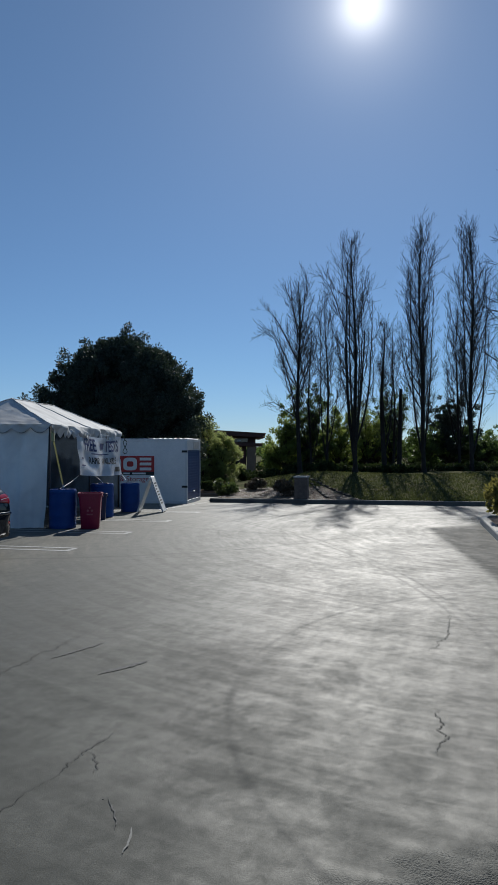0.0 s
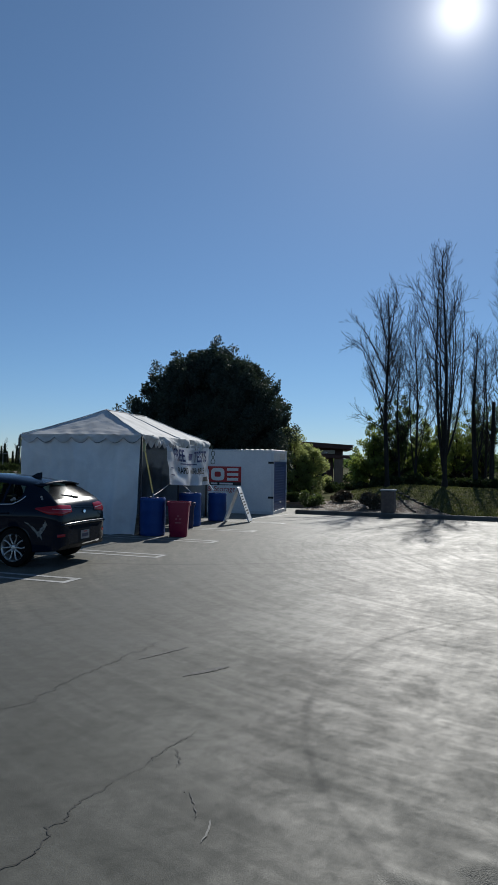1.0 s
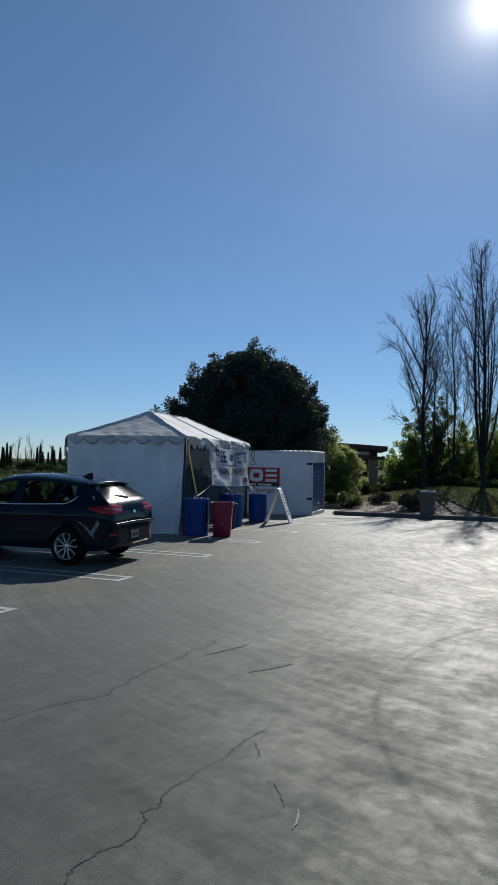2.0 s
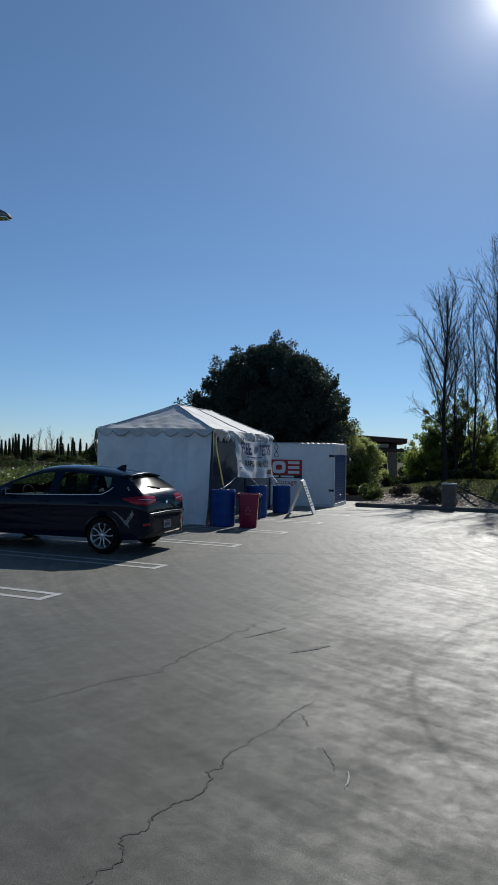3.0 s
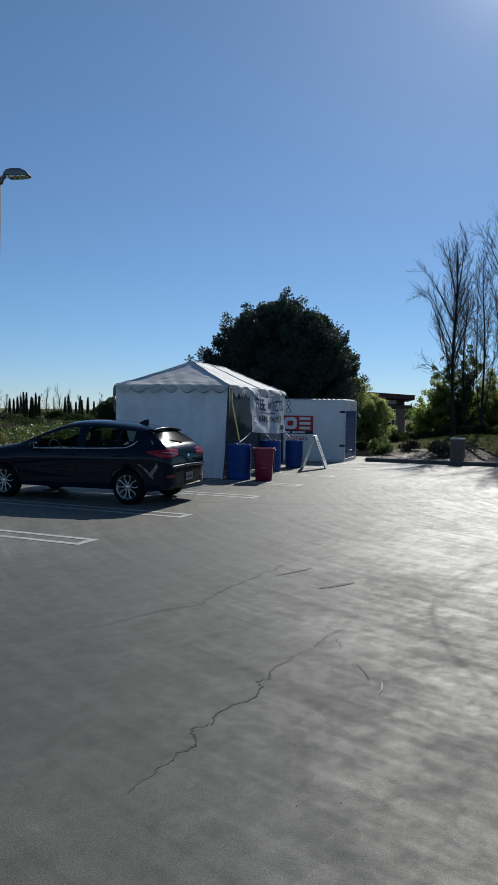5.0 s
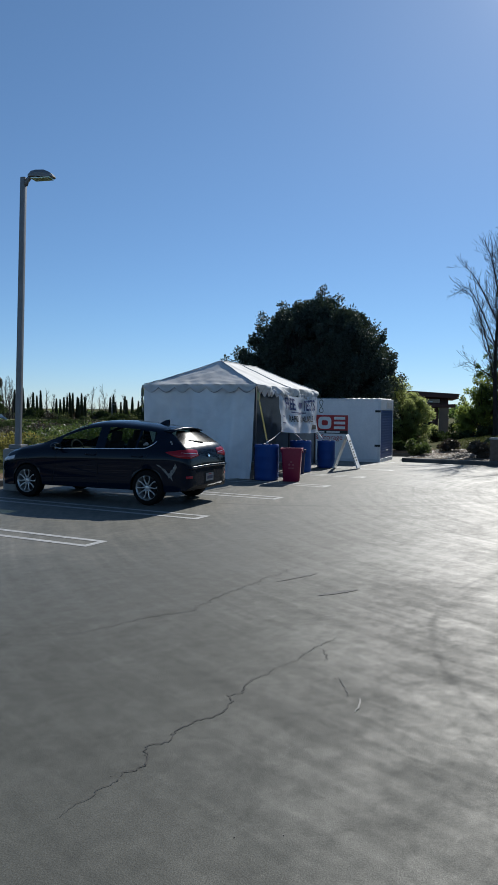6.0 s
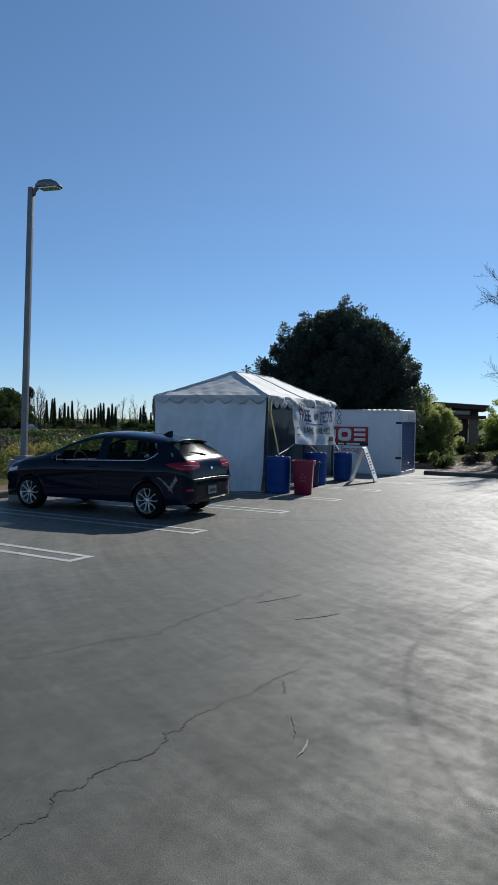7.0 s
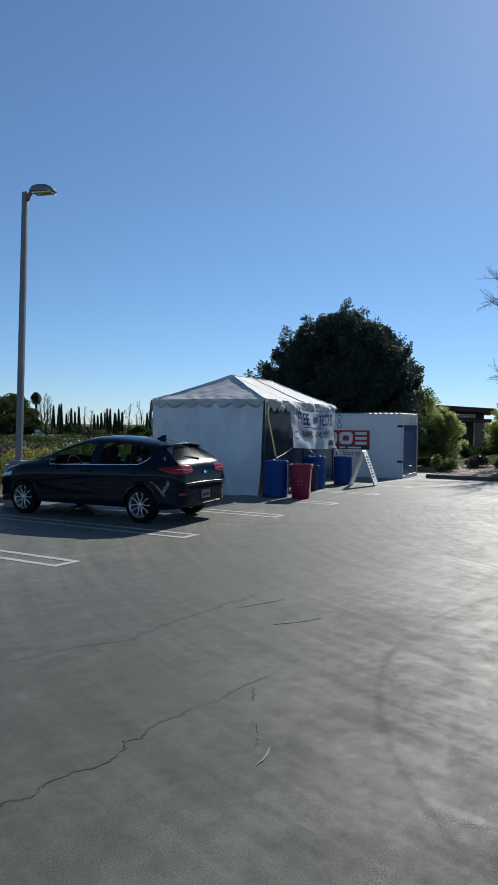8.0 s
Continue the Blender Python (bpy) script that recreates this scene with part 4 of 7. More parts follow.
for x, y, w, z0, z1, n, mat, seed, label in GREENS:
    cl = mound_clumps(seed, w * 1.08, w * 1.08, z0 * 0.4, z1 * 0.94, 240, 0.1, 0.26, 0.3) if mat is BUSH_LEAF else airy_clumps(seed, w * 1.2, z0, z1, int(14 + 12 * w))
    leafy_tree("leafy_tree", x, y, ground_at(x, y), cl, int(n * 1.6), 0.07 if mat is BUSH_LEAF else 0.12, mat, seed, label, trunk=0.05, shell=0.05)

for i in range(9):
    # undergrowth between the trunks
    x, y = 3.6 + 2.0 * i, 49 + 0.6 * math.sin(2.3 * i)
    cl = mound_clumps(90 + i, 1.35, 0.8, 0.1, 1.0 + 0.25 * math.sin(1.7 * i), 40, 0.14, 0.3, 0.4)
    leafy_tree("undergrowth_shrub", x, y, ground_at(x, y), cl, 5200, 0.12, DEEP_LEAF if i % 3 else SHRUB_LEAF, 90 + i, "dark green shrub under the poplars", "shrub", 0.03, "undergrowth")

# low hedge along the crest
rng = random.Random(31)
for i in range(30):
    x = 1.6 + i * 0.78 + rng.uniform(-0.2, 0.2)
    y = 39.2 - 0.1 * x + rng.uniform(-0.5, 0.5)
    w = rng.uniform(0.5, 0.9)
    cl = mound_clumps(100 + i, w, 0.5, 0.05, rng.uniform(0.2, 0.42), 14, 0.14, 0.24, 0.5)
    leafy_tree("hedge_shrub", x, y, ground_at(x, y), cl, 1600, 0.1, SHRUB_LEAF, 200 + i, "low clipped green hedge shrub on the crest", "shrub", 0.03, "hedge shrubs")
# shrubs in the gravel bed
for x, y, w, h, mat, label, seed in ((0.05, 28.4, 0.36, 0.56, BED_LEAF, "round green shrub in the mulch bed", 301), (1.3, 30.2, 0.36, 0.36, DRY_LEAF, "low brown dried shrub in the mulch bed", 302), (2.3, 27.5, 0.36, 0.46, DRY_LEAF, "dark rounded dried shrub in the mulch bed", 303), (1.0, 37.0, 0.7, 0.5, SHRUB_LEAF, "low dark green shrub by the grass", 304), (-0.7, 30.6, 0.3, 0.26, SHRUB_LEAF, "small dark green shrub in the mulch bed", 305)):
    cl = mound_clumps(seed, w, w, 0.12, h, 12, 0.12, 0.22, 0.4)
    leafy_tree("bed_shrub", x, y, ground_at(x, y), cl, 3200, 0.075, mat, seed, label, "shrub", 0.025, "bed shrubs")
# yellowish shrubs on the island
for i, (u, v, w, h) in enumerate(((2.6, 17.4, 0.7, 0.9), (3.3, 17.4, 0.8, 1.1), (2.5, 15.8, 0.7, 0.95), (3.5, 14.0, 0.8, 1.0), (3.4, 12.0, 0.8, 0.9))):
    x, y = xy(u, v)
    cl = mound_clumps(400 + i, w, w, 0.15, h, 18, 0.16, 0.3, 0.4)
    leafy_tree("island_shrub", x, y, 0.1, cl, 6500, 0.1, YELLOW_LEAF if i % 2 == 0 else DRY_LEAF, 410 + i, "spiky yellow-green shrub inside the kerbed island", "shrub", 0.03, "island shrubs", bend=1.0)

def far_place(deg, dist):
    return 0.5 + dist * math.sin(radians(deg)), dist * math.cos(radians(deg)) - 0.2


# planting at the head of the bays
rng = random.Random(77)
for i in range(64):
    u, v = LEFT - 1.5 - rng.random() * 7.5, 8.5 + i * 0.36 + rng.uniform(-0.3, 0.3)
    x, y = xy(u, v)
    w, h = rng.uniform(0.6, 1.1), rng.uniform(0.45, 0.8)
    cl = mound_clumps(500 + i, w, w, 0.12, h, 26, 0.14, 0.28, 0.45)
    leafy_tree("border_shrub", x, y, ground_at(x, y), cl, 4200, 0.075, (OLIVE_LEAF, BED_LEAF, OLIVE_LEAF, SHRUB_LEAF, YELLOW_LEAF, SHRUB_LEAF, OLIVE_LEAF)[i % 7], 540 + i, "bushy green border shrub behind the kerb", "shrub", 0.03, "border shrubs")
for i in range(170):
    x, y = far_place(rng.uniform(-38, -19), 23 + i * 0.4)
    w, h = rng.uniform(1.2, 2.5), rng.uniform(0.5, 1.0) * min(1, 26 / math.hypot(x, y))
    cl = mound_clumps(600 + i, w, w, 0.05, h, 22, 0.35 * h, 0.55 * h, 0.45)
    leafy_tree("bank_shrub", x, y, ground_at(x, y), cl, 3400 if i < 50 else 1500, 0.09 if i < 50 else 0.15, (BED_LEAF, SHRUB_LEAF, DRY_LEAF)[i % 3], 640 + i, "rounded green shrub on the far bank", "shrub", 0.04, "bank shrubs")


# far Italian cypresses, bare trees and evergreens
def cypress(deg, dist, h, seed):
    """A dark spindle of upright sprays round a thin stem."""
    x, y = far_place(deg, dist)
    rg = np.random.default_rng(seed)
    root = thing("cypress_tree", pose(x, y, -0.55), "slender dark Italian cypress far off", "tree", "far cypresses")
    lean_ = rg.normal(0, 0.02)
    raw("trunk", *branch_mesh([[(Vector((0, 0, -0.2)), 0.1), (Vector((lean_ * h * 0.5, 0, h * 0.5)), 0.06), (Vector((lean_ * h, 0, h * 0.95)), 0.02)]]), BARK, root, smooth=True)
    n_ = 3400
    f = rg.random(n_) ** 1.15
    wide_ = h * rg.uniform(0.075, 0.095)
    r_ = wide_ * np.clip(f / 0.12, 0.35, 1) * (1 - f) ** 0.85 * (0.25 + 0.75 * rg.random(n_) ** 0.5)
    a_ = rg.random(n_) * 6.2832
    p = np.stack([r_ * np.cos(a_) + lean_ * h * f, r_ * np.sin(a_), 0.15 + f * (h - 0.4)], 1)
    ax = np.stack([0.25 * np.cos(a_), 0.25 * np.sin(a_), np.ones(n_)], 1) + rg.normal(0, 0.12, (n_, 3))
    side = np.stack([-np.sin(a_), np.cos(a_), np.zeros(n_)], 1)
    ln = (0.22 + 0.2 * rg.random(n_))[:, None]
    quad = np.stack([p, p + ax * ln * 0.45 + side * 0.05, p + ax * ln, p + ax * ln * 0.45 - side * 0.05], 1).reshape(-1, 3)
    raw("crown", quad.tolist(), np.arange(n_ * 4).reshape(-1, 4).tolist(), CYPRESS_LEAF, root)


rng = random.Random(5)
for lo, hi, n, top in ((-31.5, -29.5, 7, 6.2), (-28.35, -26.2, 10, 6.0), (-24.3, -23.0, 6, 5.6), (-22.7, -22.2, 2, 5.0)):
    for i in range(n):
        deg = lo + (hi - lo) * i / (n - 1) + rng.uniform(-0.08, 0.08)
        cypress(deg, 122 + rng.uniform(-4, 4), 0.9 * top * rng.uniform(0.66, 1.0), 900 + int(deg * 100) % 97 + i)
for deg, dist, h, seed in ((-31.9, 100, 7.0, 1), (-32.3, 104, 6.4, 2), (-29.2, 126, 6.0, 3), (-28.7, 128, 5.4, 4), (-25.7, 124, 6.4, 6), (-24.6, 120, 6.6, 7), (-25.1, 130, 5.0, 8), (-21.8, 125, 5.5, 9), (-32.0, 112, 7.4, 10), (-31.6, 118, 6.6, 11), (-30.4, 130, 5.6, 12), (-27.6, 132, 5.4, 13), (-26.4, 130, 5.8, 14), (-24.0, 126, 6.2, 15), (-23.1, 130, 5.2, 16)):
    x, y = far_place(deg, dist)
    bare_tree("far_bare_tree", x, y, -0.7, h, 0.12, 700 + seed, "leafless grey tree far off", "far bare trees", 1, 0.5, (5, 6, 16), (0, 0), 0.05, 0.15)
for deg, dist, w, h, seed in ((-34.6, 88, 3.0, 5.3, 1), (-36.0, 84, 3.0, 5.0, 2), (-33.5, 95, 1.6, 4.2, 3), (-30.1, 118, 1.6, 1.7, 4), (-25.0, 120, 1.3, 1.4, 5), (-23.7, 95, 1.0, 1.1, 6), (-20.9, 90, 2.0, 3.2, 7), (-37.5, 86, 3.0, 5.8, 8)):
    x, y = far_place(deg, dist)
    cl = mound_clumps(800 + seed, w, w, h * 0.3, h, 26, 0.5, 0.9, 0.4)
    leafy_tree("far_evergreen_tree", x, y, -0.6, cl, 11000, 0.2, SHRUB_LEAF, 820 + seed, "rounded dark evergreen tree far off", "tree", 0.2, "far evergreens")
# leafless brush and low evergreens at the feet of the cypresses
rng = random.Random(44)
for i in range(26):
    x, y = far_place(-32.5 + 0.46 * i + rng.uniform(-0.15, 0.15), rng.uniform(112, 132))
    w, h = rng.uniform(0.7, 1.5), rng.uniform(0.8, 1.7)
    cl = airy_clumps(850 + i, w, 0.1, h, 26)
    leafy_tree("far_brush", x, y, -0.6, cl, 2600, 0.13, (DRY_LEAF, SHRUB_LEAF, OLIVE_LEAF, DRY_LEAF)[i % 4], 870 + i, "thin brownish brush below the far cypresses", "shrub", 0.04, "far brush")
# a pale sheet added over the ground beyond the cypresses
bm = bmesh.new()
ring_ = [far_place(d, 142) for d in range(-40, -17, 2)] + [far_place(d, 420) for d in range(-18, -41, -2)]
bm.faces.new([bm.verts.new((x, y, 0.06)) for x, y in ring_])
bmesh.ops.solidify(bm, geom=bm.faces[:], thickness=0.5)
tagged(part("far_pale_ground", bm, PALE_CONCRETE), "pale sheet of ground far beyond the cypresses", "pavement", kind="structure")
# a belt of woods on the horizon
rng = random.Random(8)
belt = []
for i in range(420):
    deg, dist = rng.uniform(-48, 40), rng.uniform(230, 280)
    x, y = far_place(deg, dist)
    r, z = rng.uniform(1.6, 3.0), rng.uniform(-0.5, 3.0)
    belt.append((x, y, z, r) if deg > -17 else (x, y, z * 0.3 - 0.9, r * 0.5))
quad, idx = leaf_cloud(belt, 42000, 1.1, 19, squash=0.8, shell=0.2)
tagged(raw("far_woods", quad.tolist(), idx.tolist(), DEEP_LEAF), "dark green belt of woods on the horizon", "woods", kind="stuff")
# palm
x, y = far_place(-32.75, 110)
palm = thing("palm_tree", pose(x, y, -0.6), "tall dark palm far off with a shaggy head", "tree")
raw("trunk", *branch_mesh([[(Vector((0, 0, -0.2)), 0.22), (Vector((0.03, 0, 3)), 0.17), (Vector((0, 0, 6.3)), 0.15)]]), BARK, palm, smooth=True)
rng = random.Random(2)
fr = []
for i in range(120):
    a, e = rng.uniform(0, 6.283), rng.uniform(-1.3, 1.2)
    d = Vector((math.cos(a) * math.cos(e), math.sin(a) * math.cos(e), math.sin(e)))
    fr.append([(Vector((0, 0, 6.4)), 0.05), (Vector((0, 0, 6.4)) + d * 0.5, 0.07), (Vector((0, 0, 6.2)) + d * 0.85 + Vector((0, 0, -0.35)), 0.03)])
raw("fronds", *branch_mesh(fr), CYPRESS_LEAF, palm)

x, y = far_place(-24.2, 115)
post = thing("far_street_lamp", pose(x, y, -0.8), "thin grey street lamp far off", "street lamp")
part("pole", tube(bmesh.new(), [(0, 0, 0), (0, 0, 3.2)], 0.06, 8), POLE, post)
part("head", boxed(-0.1, 0.8, -0.1, 0.1, 3.15, 3.3, 0.02), POLE, post)

# short grass on the mound and mulch in the bed
rng = np.random.default_rng(3)
pts = []
while len(pts) < 34000:
    u, v = rng.uniform(-7, 16), FAR + 0.3 + rng.random() ** 1.5 * 11
    if in_bed(u, v) or u < JOG + 0.2:
        continue
    x, y = xy(u, v)
    pts.append((x, y, land_z(u, v)))
verts, faces = [], []
for x, y, z in pts:
    a, h, w = rng.uniform(0, 6.28), rng.uniform(0.04, 0.1), rng.uniform(0.012, 0.03)
    c, s = math.cos(a) * w, math.sin(a) * w
    k = len(verts)
    verts += [(x - c, y - s, z - 0.01), (x + c, y + s, z - 0.01), (x + rng.normal(0, 0.03), y + rng.normal(0, 0.03), z + h)]
    faces.append((k, k + 1, k + 2))
tagged(raw("grass", verts, faces, GRASS_BLADE), "short rough mown grass on the mound", "grass", kind="stuff")
verts, faces = [], []
for i in range(5000):
    u, v = rng.uniform(-6.9, -1.2), FAR + 0.2 + rng.random() * 4.5
    if not in_bed(u, v):
        continue
    x, y = xy(u, v)
    z, s = land_z(u, v), rng.uniform(0.02, 0.06)
    a = rng.uniform(0, 6.28)
    c, d = math.cos(a), math.sin(a)
    k = len(verts)
    verts += [(x + c * s, y + d * s, z), (x - d * s * 0.5, y + c * s * 0.5, z + s * 0.2), (x - c * s, y - d * s, z), (x + d * s * 0.5, y - c * s * 0.5, z - s * 0.1), (x, y, z + s * 0.3)]
    faces += [(k, k + 1, k + 4), (k + 1, k + 2, k + 4), (k + 2, k + 3, k + 4), (k + 3, k, k + 4)]
tagged(raw("mulch", verts, faces, leafy("wood_chips", (0.11, 0.08, 0.056), (0.28, 0.215, 0.155), (0.1, 0.08, 0.055), 0.12)), "loose wood chips and gravel in the bed", "mulch", kind="stuff")


verts, faces = [], []
for i in range(50):
    u, v = rng.uniform(-4, 3), 1.5 + rng.random() ** 1.3 * 9
    x, y = xy(u, v)
    s, a = rng.uniform(0.0015, 0.004), rng.uniform(0, 6.28)
    k = len(verts)
    verts += [(x + s * math.cos(a + q * 1.57) * (1 + 0.4 * (q % 2)), y + s * math.sin(a + q * 1.57), 0.0) for q in range(4)] + [(x, y, s * 1.1)]
    faces += [(k, k + 1, k + 4), (k + 1, k + 2, k + 4), (k + 2, k + 3, k + 4), (k + 3, k, k + 4)]
tagged(raw("grit", verts, faces, TAR), "scattered dark grit on the asphalt", "grit", kind="stuff")


# timber edging of a dirt path across the bed
EDGING = plain("weathered_timber", (0.05, 0.04, 0.03), (0.12, 0.095, 0.07), 6, 60, 0.9, bump=0.006)
for ends in (((3.9, 32.5), (4.7, 26.4)), ((3.75, 31.0), (3.8, 26.1))):
    edging = thing("timber_edging", Matrix(), "weathered timber edging of a dirt path", "edging", "path edgings")
    (xa, ya), (xb, yb) = ends
    for k in range(6):
        pa, pb = [Vector((xa + (xb - xa) * q, ya + (yb - ya) * q, 0)) for q in ((k + 0.02) / 6, (k + 0.98) / 6)]
        bm = boxed(0, (pb - pa).length, -0.03, 0.03, -0.06, 0.07, 0.006)
        bmesh.ops.transform(bm, matrix=Matrix.Translation((pa.x, pa.y, ground_at((pa.x + pb.x) / 2, (pa.y + pb.y) / 2))) @ Matrix.Rotation(math.atan2(pb.y - pa.y, pb.x - pa.x), 4, "Z"), verts=bm.verts[:])
        part("plank", bm, EDGING, edging)


# ---- building beyond the mound ----
house = thing("low_building", pose(3.0, 60.0, 0.2), "low brown building with a wide rust-red sloping roof", "building")
part("wall", boxed(-13, -1.2, 0, 9, -0.3, 2.75), FASCIA, house, "rust-red wall")
bm = boxed(-13.4, 0.36, -1.0, 9.5, 2.62, 2.96, 0.03)
bmesh.ops.transform(bm, matrix=Matrix.Translation((0, 0, 2.9)) @ Matrix.Rotation(radians(3.6), 4, "Y") @ Matrix.Translation((0, 0, -2.9)), verts=bm.verts[:])
roof = part("roof", bm, FASCIA, house, "rust-red sloping roof with a deep fascia")
bm = boxed(-13.44, 0.4, -1.04, 9.54, 2.96, 3.01, 0.01)
bmesh.ops.transform(bm, matrix=Matrix.Translation((0, 0, 2.9)) @ Matrix.Rotation(radians(3.6), 4, "Y") @ Matrix.Translation((0, 0, -2.9)), verts=bm.verts[:])
part("roof_edge", bm, STUCCO, roof, "thin pale roof edge")
part("canopy", boxed(-5.5, 0.12, -0.9, 4, 1.9, 2.16, 0.02), FASCIA, house, "lower rust-red canopy")
part("upper_wall", boxed(-1.2, -0.42, 0.02, 8.98, 2.16, 2.75), FASCIA, house, "rust-red wall")
part("column", boxed(-1.15, -0.4, -0.75, -0.05, -0.3, 1.9, 0.02), STUCCO, house)
part("column", boxed(-5.4, -4.6, -0.75, -0.05, -0.3, 1.9, 0.02), STUCCO, house)
for k in range(7):
    w = part("window", boxed(-12.2 + k * 1.62, -10.8 + k * 1.62, -0.04, 0.01, 2.26, 2.56), WINDOW_DARK, house, "dark clerestory window")
    part("window_frame", boxed(-12.25 + k * 1.62, -10.75 + k * 1.62, -0.03, 0.005, 2.2, 2.26), FASCIA, w)
for k in range(2):
    w = part("window", boxed(-4.4 + k * 1.4, -3.2 + k * 1.4, -0.04, 0.01, 0.1, 1.8), WINDOW_DARK, house, "dark tall window")
fixture = part("wall_lamp", boxed(-1.95, -1.65, -0.12, 0.01, 2.3, 2.44, 0.02), ALU, house, "small bright wall lamp")


# ---- trash receptacle on the kerb ----
tx, ty = 2.84, 26.06
can = thing("trash_receptacle", pose(tx, ty, -0.01, 0, 0, -14.4), "square brown exposed-aggregate bin with a pale lid", "trash bin")
bm = boxed(-0.235, 0.235, -0.235, 0.235, 0.0, 0.77, 0.02)
part("body", bm, AGGREGATE, can)
part("lid", boxed(-0.26, 0.26, -0.26, 0.26, 0.772, 0.83, 0.012), PALE_CONCRETE, can, "pale flat lid")
part("base", boxed(-0.21, 0.21, -0.21, 0.21, -0.06, 0.0), CONCRETE, can)


# ---- street lamp on a concrete footing ----
lx, ly = -8.15, 12.72
lamp_post = thing("street_lamp", pose(lx, ly, 0.08), "grey square-pole parking lot lamp on a round concrete footing", "street lamp")
bm = lathe(bmesh.new(), [(0.3, -0.2), (0.3, 0.74), (0.285, 0.77), (0.26, 0.775)], 40)
part("footing", bm, FOOTING, lamp_post, "round pale concrete footing", True).data.set_sharp_from_angle(angle=0.6)
part("base_cover", boxed(-0.14, 0.14, -0.14, 0.14, 0.775, 0.86, 0.012), POLE, lamp_post)
bm = bmesh.new()
r0, r1 = 0.057, 0.053
lean = 0.15
vsq = []
for z, r, o in ((0.86, r0, 0), (6.36, r1, lean)):
    ring = []
    for i in range(16):
        a = 2 * math.pi * i / 16
        k = 1 / max(abs(math.cos(a)), abs(math.sin(a)))
        k = min(k, 1.3)
        ring.append(bm.verts.new((o + r * k * math.cos(a), r * k * math.sin(a), z)))
    vsq.append(ring)
for i in range(16):
    bm.faces.new((vsq[0][i], vsq[0][(i + 1) % 16], vsq[1][(i + 1) % 16], vsq[1][i]))
bm.faces.new(vsq[1])
part("pole", bm, POLE, lamp_post)
part("arm", tube(bmesh.new(), [(lean + 0.04, 0, 6.2), (lean + 0.08, 0.0, 6.29), (lean + 0.16, 0, 6.37), (lean + 0.24, 0, 6.4)], [0.05, 0.045, 0.045, 0.05]), POLE, lamp_post, smooth=True)
# shoebox head, drooping slightly at the front
bm = bmesh.new()
secs = [(0.13, 0.07, 6.36, 6.42), (0.2, 0.12, 6.345, 6.46), (0.32, 0.14, 6.335, 6.475), (0.5, 0.14, 6.32, 6.465), (0.62, 0.12, 6.315, 6.41), (0.69, 0.07, 6.325, 6.345)]
prev = None
for x, w, z0, z1 in secs:
    x += lean
    ring = [bm.verts.new(p) for p in ((x, -w, z0), (x, -w, z0 + (z1 - z0) * 0.5), (x, -w * 0.6, z1), (x, w * 0.6, z1), (x, w, z0 + (z1 - z0) * 0.5), (x, w, z0))]
    if prev:
        for i in range(6):
            bm.faces.new((prev[i], prev[(i + 1) % 6], ring[(i + 1) % 6], ring[i]))
    else:
        bm.faces.new(ring)
    prev = ring
bm.faces.new(prev)
head = part("lamp_head", bm, POLE, lamp_post, "drooping grey cobra-style head")
bm = boxed(lean + 0.22, lean + 0.63, -0.11, 0.11, 6.295, 6.318, 0.006)
part("reflector", bm, LAMPGLASS, head, "greenish faceted glass lens")


# ---- storage container ----
CW, CD, CH = 4.88, 2.4, 2.36
ca = radians(9)
cont = thing("storage_container", pose(-1.26, 25.38, lot_z(25.4) - 0.03, 0, 0, -9), "white portable storage container with a blue roll-up door", "container")
# local x runs left from the corner (negative), y backwards
part("floor_frame", boxed(-CW, 0, 0, CD, 0.03, 0.17, 0.01), STEEL, cont)
for x in (-CW + 0.3, -CW / 2, -0.4):
    part("skid", boxed(x - 0.09, x + 0.09, 0.1, CD - 0.1, -0.02, 0.03), TRIM, cont)
part("wall_panel", boxed(-CW + 0.05, -0.07, 0.02, 0.05, 0.17, CH - 0.1), CONTAINER, cont)
part("wall_panel", boxed(-CW + 0.05, -0.07, CD - 0.05, CD - 0.02, 0.17, CH - 0.1), CONTAINER, cont)
part("wall_panel", boxed(-CW + 0.02, -CW + 0.05, 0.05, CD - 0.05, 0.17, CH - 0.1), CONTAINER, cont)
for x in (-0.09, -CW):
    for y in (0.0, CD - 0.09):
        part("corner_post", boxed(x, x + 0.09, y, y + 0.09, 0.17, CH - 0.1, 0.008), STEEL, cont)
part("top_rail", boxed(-CW, 0, 0, 0.07, CH - 0.1, CH - 0.02, 0.008), STEEL, cont)
part("top_rail", boxed(-CW, 0, CD - 0.07, CD, CH - 0.1, CH - 0.02, 0.008), STEEL, cont)
part("header", boxed(-0.07, 0, 0.09, CD - 0.09, CH - 0.42, CH - 0.02, 0.006), STEEL, cont)
# ribbed roof whose ribs show above the rail
bm = bmesh.new()
nrib = 26
prev = None
for i in range(nrib * 4 + 1):
    x = -CW + 0.02 + (CW - 0.04) * i / (nrib * 4)
    z = CH - 0.02 + (0.035 if i % 4 in (1, 2) else 0.0)
    row = [bm.verts.new((x, 0.0, z)), bm.verts.new((x, CD, z))]
    if prev:
        bm.faces.new((prev[0], prev[1], row[1], row[0]))
    prev = row
r = bmesh.ops.solidify(bm, geom=bm.faces[:], thickness=0.015)
part("roof", bm, CONTAINER, cont, "ribbed white roof")
